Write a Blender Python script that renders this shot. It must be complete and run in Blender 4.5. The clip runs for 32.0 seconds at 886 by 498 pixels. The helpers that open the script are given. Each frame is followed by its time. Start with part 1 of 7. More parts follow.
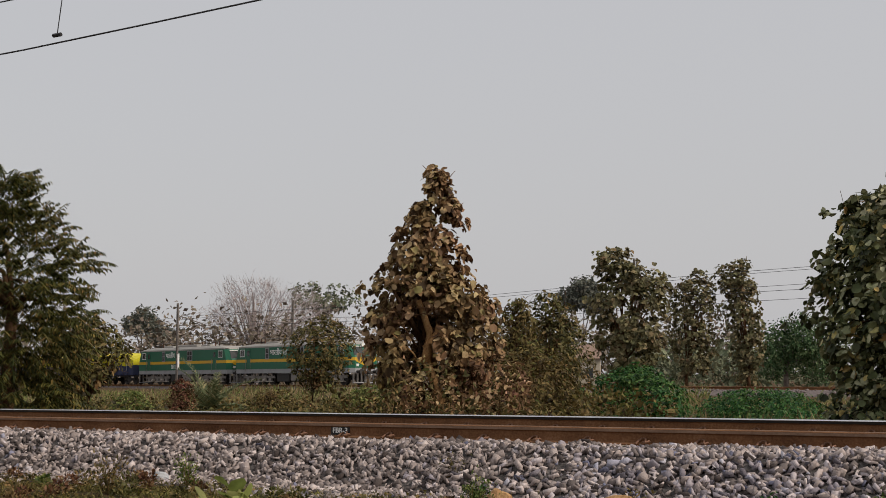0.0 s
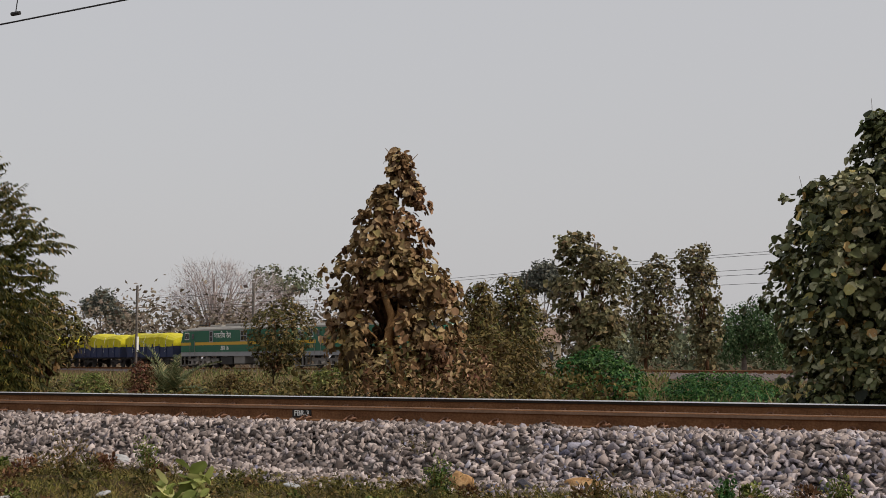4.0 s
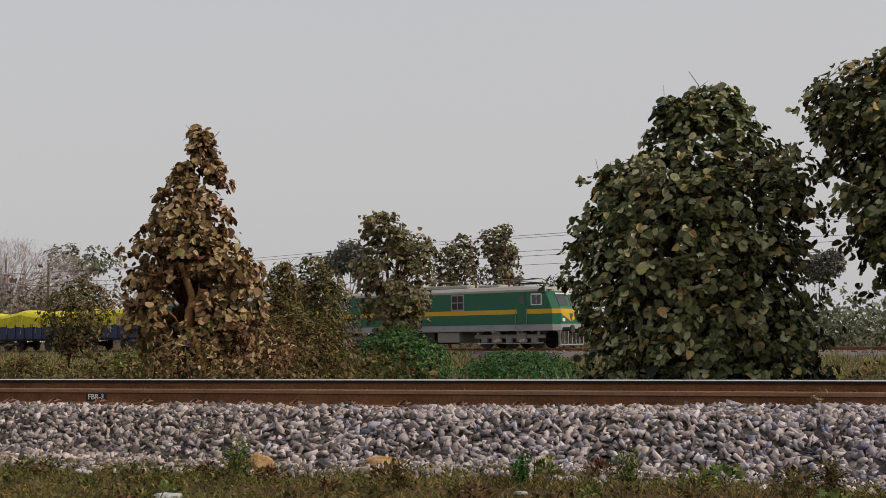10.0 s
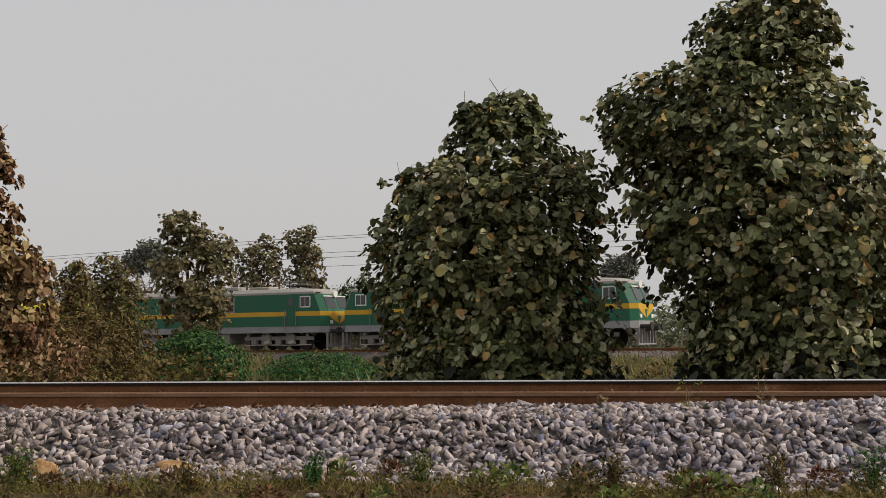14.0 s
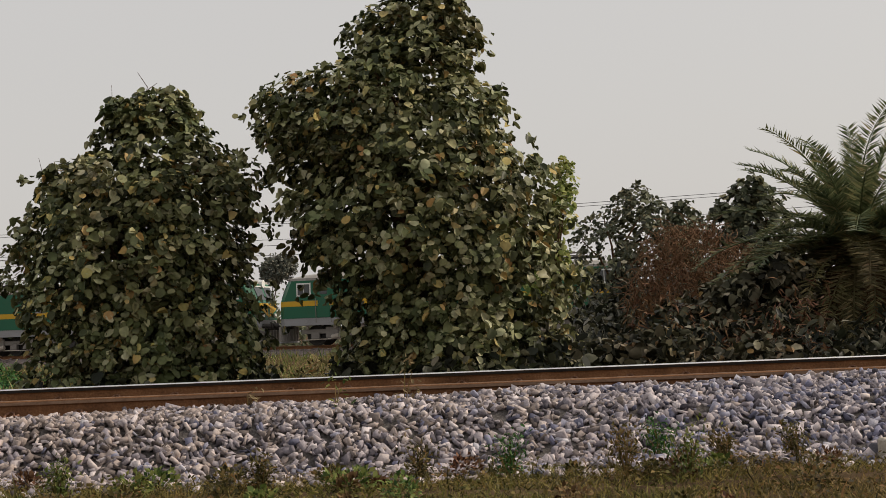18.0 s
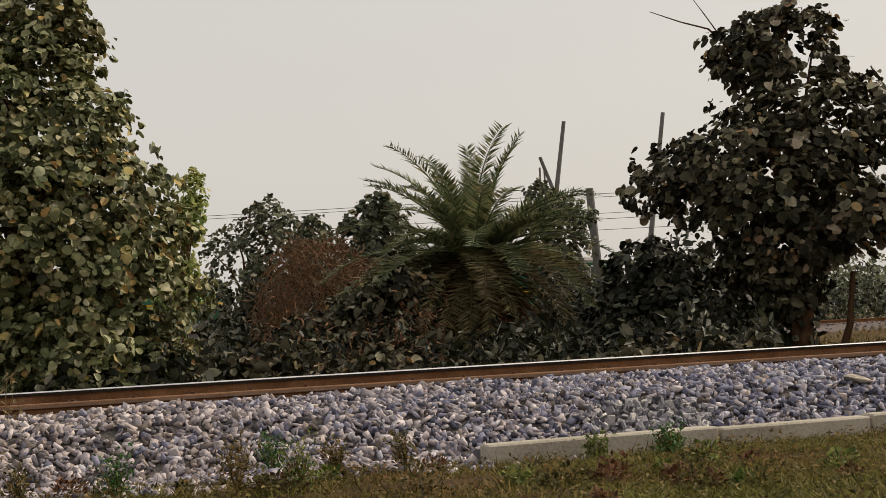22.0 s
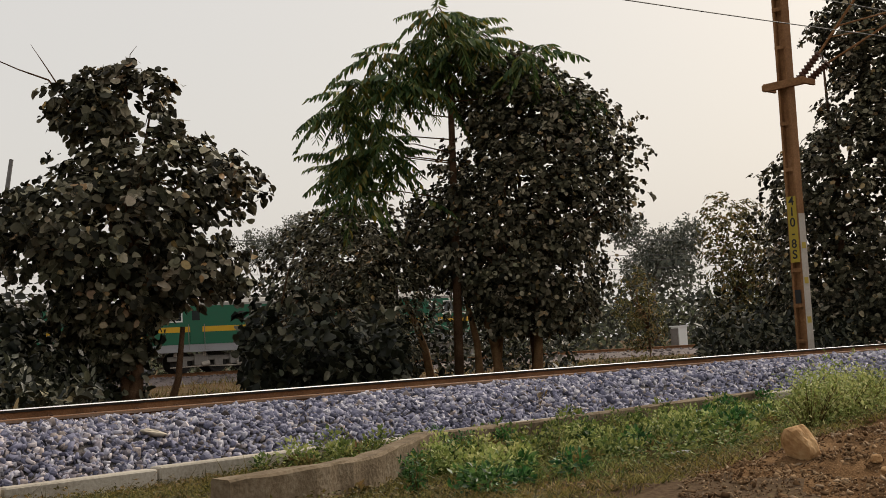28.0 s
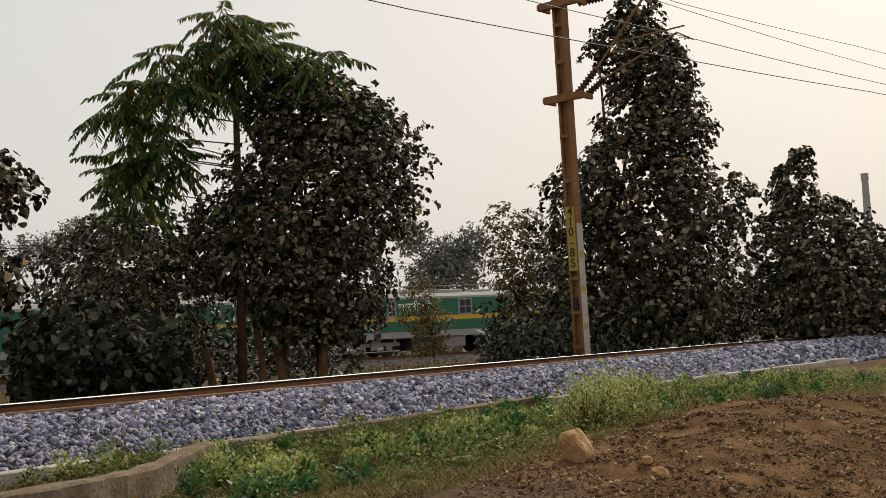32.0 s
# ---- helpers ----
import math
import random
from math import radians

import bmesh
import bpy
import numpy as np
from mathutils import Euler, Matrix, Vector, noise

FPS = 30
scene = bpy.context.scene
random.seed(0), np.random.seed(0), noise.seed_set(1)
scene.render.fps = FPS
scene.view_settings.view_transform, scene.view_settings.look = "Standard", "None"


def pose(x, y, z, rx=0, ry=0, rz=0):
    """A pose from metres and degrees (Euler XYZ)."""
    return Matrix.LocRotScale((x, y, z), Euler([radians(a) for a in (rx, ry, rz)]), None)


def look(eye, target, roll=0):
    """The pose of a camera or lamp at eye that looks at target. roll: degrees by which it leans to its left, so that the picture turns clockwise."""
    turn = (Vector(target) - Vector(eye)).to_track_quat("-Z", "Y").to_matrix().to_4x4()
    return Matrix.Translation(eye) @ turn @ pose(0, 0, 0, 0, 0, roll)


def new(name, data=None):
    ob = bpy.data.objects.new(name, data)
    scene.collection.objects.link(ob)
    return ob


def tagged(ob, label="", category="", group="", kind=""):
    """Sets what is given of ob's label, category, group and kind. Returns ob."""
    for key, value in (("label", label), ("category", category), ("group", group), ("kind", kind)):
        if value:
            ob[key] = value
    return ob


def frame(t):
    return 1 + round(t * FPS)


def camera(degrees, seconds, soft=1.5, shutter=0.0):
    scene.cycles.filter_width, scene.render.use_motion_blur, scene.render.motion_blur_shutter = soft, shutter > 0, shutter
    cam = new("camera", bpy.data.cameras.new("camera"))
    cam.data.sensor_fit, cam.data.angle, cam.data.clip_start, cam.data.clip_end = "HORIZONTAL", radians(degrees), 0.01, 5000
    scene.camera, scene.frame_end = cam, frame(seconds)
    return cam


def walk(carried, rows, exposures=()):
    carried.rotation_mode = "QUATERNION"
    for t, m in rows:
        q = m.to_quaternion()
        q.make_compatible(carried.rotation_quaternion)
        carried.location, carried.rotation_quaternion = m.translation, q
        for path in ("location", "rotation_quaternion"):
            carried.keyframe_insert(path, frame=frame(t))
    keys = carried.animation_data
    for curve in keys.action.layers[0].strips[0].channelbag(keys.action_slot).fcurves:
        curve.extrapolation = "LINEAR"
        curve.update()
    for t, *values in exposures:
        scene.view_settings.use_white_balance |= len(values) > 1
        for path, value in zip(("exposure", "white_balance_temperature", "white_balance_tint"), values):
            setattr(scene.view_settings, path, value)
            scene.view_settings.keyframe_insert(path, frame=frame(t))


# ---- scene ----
# The eye stands at the origin, 1.55 m up; x to the right of the first view, y ahead of it.
EYE = 1.55
cam = camera(39.3, 32.0, soft=0.4)
PATH = [
    (0.0, 0.000, -0.000, -0.00, 5.91, -0.23),
    (0.5, -0.007, 0.010, -0.19, 5.39, -0.12),
    (1.0, -0.004, -0.003, -0.38, 5.64, -0.08),
    (1.5, -0.014, 0.003, -0.98, 5.57, 0.18),
    (2.0, -0.011, 0.009, -1.19, 5.10, -0.07),
    (2.5, -0.014, 0.006, -0.84, 5.22, 0.05),
    (3.0, -0.017, 0.008, -1.65, 5.17, -0.14),
    (3.5, -0.014, -0.004, -1.58, 5.19, -0.13),
    (5.5, -0.008, -0.011, -2.99, 4.67, -0.09),
    (6.0, -0.007, -0.009, -3.02, 4.56, -0.31),
    (6.5, 0.001, -0.004, -3.70, 4.47, -0.36),
    (7.0, 0.010, -0.007, -4.14, 4.42, -0.54),
    (7.5, 0.014, 0.018, -5.56, 4.29, -0.41),
    (8.0, 0.013, 0.007, -6.52, 4.23, -0.43),
    (8.5, 0.025, 0.017, -7.53, 4.04, -0.72),
    (9.0, 0.028, 0.009, -8.52, 3.92, -0.85),
    (9.5, 0.038, 0.027, -10.08, 4.01, -0.78),
    (10.0, 0.037, 0.012, -10.73, 4.15, -0.62),
    (10.5, 0.059, -0.004, -11.98, 4.31, -0.73),
    (11.0, 0.058, -0.001, -12.79, 4.30, -0.76),
    (11.5, 0.071, 0.001, -13.99, 4.50, -0.66),
    (12.0, 0.071, -0.005, -15.62, 4.75, -0.61),
    (12.5, 0.076, -0.015, -16.43, 3.99, -0.73),
    (13.0, 0.098, -0.011, -17.54, 4.13, -0.93),
    (13.5, 0.104, -0.016, -18.75, 4.16, -0.79),
    (15.5, 0.127, 0.010, -23.55, 4.17, -0.78),
    (16.0, 0.142, -0.005, -26.17, 4.25, -1.13),
    (16.5, 0.153, -0.050, -29.71, 4.04, -1.63),
    (17.0, 0.173, -0.019, -31.62, 3.55, -1.82),
    (17.5, 0.191, -0.043, -33.57, 3.63, -2.00),
    (18.0, 0.201, -0.023, -35.41, 3.68, -2.16),
    (18.5, 0.218, -0.050, -37.47, 3.67, -2.35),
    (19.0, 0.244, -0.058, -38.84, 3.53, -2.33),
    (19.5, 0.262, -0.077, -40.49, 3.63, -2.22),
    (20.0, 0.279, -0.093, -44.72, 3.99, -1.96),
    (20.5, 0.298, -0.091, -49.27, 4.28, -1.94),
    (21.0, 0.314, -0.067, -51.17, 3.83, -1.86),
    (21.5, 0.348, -0.067, -52.23, 3.60, -2.40),
    (22.0, 0.365, -0.084, -52.16, 3.56, -2.77),
    (22.5, 0.350, -0.104, -53.27, 3.63, -2.52),
    (23.0, 0.351, -0.058, -51.37, 3.88, -2.39),
    (23.5, 0.325, -0.082, -49.31, 3.17, -2.25),
    (24.0, 0.342, -0.075, -52.52, 3.22, -2.20),
    (24.5, 0.406, -0.098, -57.95, 2.60, -2.59),
    (25.0, 0.426, -0.268, -61.57, 4.10, -1.78),
    (25.5, 0.404, -0.548, -64.47, 3.88, -1.26),
    (26.0, 0.442, -0.750, -68.06, 4.06, -2.24),
    (26.5, 0.404, -0.848, -73.01, 3.79, -2.56),
    (28.5, 0.420, -0.656, -82.81, 4.79, -3.04),
    (29.0, 0.444, -0.682, -84.96, 4.77, -2.94),
    (29.5, 0.427, -0.675, -87.44, 4.55, -2.83),
    (30.0, 0.464, -0.678, -87.75, 4.18, -2.97),
    (30.5, 0.474, -0.688, -88.96, 3.99, -3.33),
    (31.0, 0.470, -0.702, -90.28, 4.32, -3.28),
    (31.5, 0.464, -0.692, -91.01, 4.24, -3.44),
    (32.0, 0.483, -0.703, -91.07, 4.33, -3.32),
]


def aim(t, x, y, yaw, pitch, roll):
    a, b = radians(yaw), radians(pitch)
    eye = Vector((x, y, EYE))
    return t, look(eye, eye + Vector((-math.sin(a) * math.cos(b), math.cos(a) * math.cos(b), math.sin(b))), roll)


walk(cam, [aim(*row) for row in PATH],
     exposures=[(0, 0.0, 6500, 12), (9, 0.03, 6550, 12), (16, 0.10, 6750, 11.5), (20, 0.20, 7050, 11), (24, 0.27, 7250, 10.5),
                (28, 0.29, 6950, 10.5), (32, 0.27, 6800, 10.5)])

# ---- light: a hazy white sky, a weak low sun behind the haze ----
SUN_BEARING, SUN_HEIGHT = 118.0, 38.0
world = bpy.data.worlds.new("hazy_sky")
scene.world = world
world.use_nodes = True
wn, wl = world.node_tree.nodes, world.node_tree.links
wn.clear()
sky = wn.new("ShaderNodeTexSky")
sky.sky_type, sky.sun_disc = "NISHITA", False
sky.sun_elevation, sky.sun_rotation = radians(SUN_HEIGHT), radians(SUN_BEARING)
sky.air_density, sky.dust_density, sky.ozone_density = 1.5, 6.0, 1.0
haze = wn.new("ShaderNodeRGB")
haze.outputs[0].default_value = (5.9, 5.92, 6.02, 1)
blend = wn.new("ShaderNodeMixRGB")
blend.inputs[0].default_value = 0.82
back = wn.new("ShaderNodeBackground")
back.inputs[1].default_value = 0.1
wout = wn.new("ShaderNodeOutputWorld")
wl.new(sky.outputs[0], blend.inputs[1])
wl.new(haze.outputs[0], blend.inputs[2])
wl.new(blend.outputs[0], back.inputs[0])
wl.new(back.outputs[0], wout.inputs[0])
sun = new("sun", bpy.data.lights.new("sun", "SUN"))
sun.data.energy, sun.data.angle, sun.data.color = 2.3, radians(10), (1.0, 0.93, 0.82)
sb, sh = radians(SUN_BEARING), radians(SUN_HEIGHT)
sun.matrix_world = look((0, 0, 60), Vector((0, 0, 60)) - Vector((math.sin(sb) * math.cos(sh), math.cos(sb) * math.cos(sh), math.sin(sh))))

# ---- materials ----


def shader(name, rough=0.8, metal=0.0):
    m = bpy.data.materials.new(name)
    m.use_nodes = True
    bsdf = m.node_tree.nodes["Principled BSDF"]
    bsdf.inputs["Roughness"].default_value, bsdf.inputs["Metallic"].default_value = rough, metal
    return m, m.node_tree.nodes, m.node_tree.links, bsdf


def ramp_node(nodes, stops):
    r = nodes.new("ShaderNodeValToRGB")
    while len(r.color_ramp.elements) < len(stops):
        r.color_ramp.elements.new(0.5)
    for e, (p, c) in zip(r.color_ramp.elements, stops):
        e.position, e.color = p, (*c, 1)
    return r


def mottled(name, stops, scale=3.0, fine=40.0, rough=0.8, bump=0.3, metal=0.0, pick="", pick_amount=0.5, spec=0.12):
    """Colour from noise at two scales; pick='island' or 'object' shifts it piece by piece."""
    m, nodes, links, bsdf = shader(name, rough, metal)
    bsdf.inputs["Specular IOR Level"].default_value = spec
    where = nodes.new("ShaderNodeTexCoord")
    n1, n2 = nodes.new("ShaderNodeTexNoise"), nodes.new("ShaderNodeTexNoise")
    n1.inputs["Scale"].default_value, n2.inputs["Scale"].default_value = scale, fine
    n1.inputs["Detail"].default_value, n2.inputs["Detail"].default_value = 5, 6
    for n in (n1, n2):
        links.new(where.outputs["Object"], n.inputs["Vector"])
    mix = nodes.new("ShaderNodeMath")
    mix.operation = "MULTIPLY_ADD"
    mix.inputs[1].default_value = 0.45
    half = nodes.new("ShaderNodeMath")
    half.operation, half.inputs[1].default_value = "MULTIPLY", 0.55
    links.new(n1.outputs["Fac"], half.inputs[0])
    links.new(n2.outputs["Fac"], mix.inputs[0])
    links.new(half.outputs[0], mix.inputs[2])
    fac = mix.outputs[0]
    if pick:
        info = nodes.new("ShaderNodeNewGeometry" if pick == "island" else "ShaderNodeObjectInfo")
        out = info.outputs["Random Per Island" if pick == "island" else "Random"]
        lerp = nodes.new("ShaderNodeMix")
        lerp.inputs[0].default_value = pick_amount
        links.new(fac, lerp.inputs[2])
        links.new(out, lerp.inputs[3])
        fac = lerp.outputs[0]
    r = ramp_node(nodes, stops)
    links.new(fac, r.inputs[0])
    links.new(r.outputs[0], bsdf.inputs["Base Color"])
    if bump:
        b = nodes.new("ShaderNodeBump")
        b.inputs["Strength"].default_value, b.inputs["Distance"].default_value = bump, 0.02
        links.new(n2.outputs["Fac"], b.inputs["Height"])
        links.new(b.outputs[0], bsdf.inputs["Normal"])
    return m


def leafy(name, stops, rough=0.5, through_light=0.3, spec=0.22):
    m, nodes, links, bsdf = shader(name, rough)
    bsdf.inputs["Specular IOR Level"].default_value = spec
    info = nodes.new("ShaderNodeNewGeometry")
    r = ramp_node(nodes, stops)
    links.new(info.outputs["Random Per Island"], r.inputs[0])
    where, n = nodes.new("ShaderNodeTexCoord"), nodes.new("ShaderNodeTexNoise")
    n.inputs["Scale"].default_value, n.inputs["Detail"].default_value = 14.0, 4
    links.new(where.outputs["Object"], n.inputs["Vector"])
    shade = nodes.new("ShaderNodeHueSaturation")
    lift = nodes.new("ShaderNodeMath")
    lift.operation, lift.inputs[1].default_value, lift.inputs[2].default_value = "MULTIPLY_ADD", 0.9, 0.55
    links.new(n.outputs["Fac"], lift.inputs[0])
    links.new(lift.outputs[0], shade.inputs["Value"])
    patch, blot = nodes.new("ShaderNodeTexNoise"), nodes.new("ShaderNodeMath")
    patch.inputs["Scale"].default_value, patch.inputs["Detail"].default_value = 1.1, 3
    links.new(where.outputs["Object"], patch.inputs["Vector"])
    blot.operation, blot.inputs[1].default_value, blot.inputs[2].default_value = "MULTIPLY_ADD", 0.14, 0.43
    links.new(patch.outputs["Fac"], blot.inputs[0])
    links.new(blot.outputs[0], shade.inputs["Hue"])
    links.new(r.outputs[0], shade.inputs["Color"])
    links.new(shade.outputs[0], bsdf.inputs["Base Color"])
    if through_light:
        t = nodes.new("ShaderNodeBsdfTranslucent")
        mixer = nodes.new("ShaderNodeMixShader")
        mixer.inputs[0].default_value = through_light
        out = nodes["Material Output"]
        links.new(shade.outputs[0], t.inputs[0])
        links.new(bsdf.outputs[0], mixer.inputs[1])
        links.new(t.outputs[0], mixer.inputs[2])
        links.new(mixer.outputs[0], out.inputs[0])
    return m


def painted(name, colour, rough=0.45, dirt=0.35, metal=0.0):
    c = Vector(colour)
    d = Vector((0.09, 0.075, 0.06))
    return mottled(name, [(0.25, tuple(c.lerp(d, dirt))), (0.5, tuple(c)), (0.8, tuple(c * 1.08))], 1.2, 14.0, rough, 0.08, metal, spec=0.35)


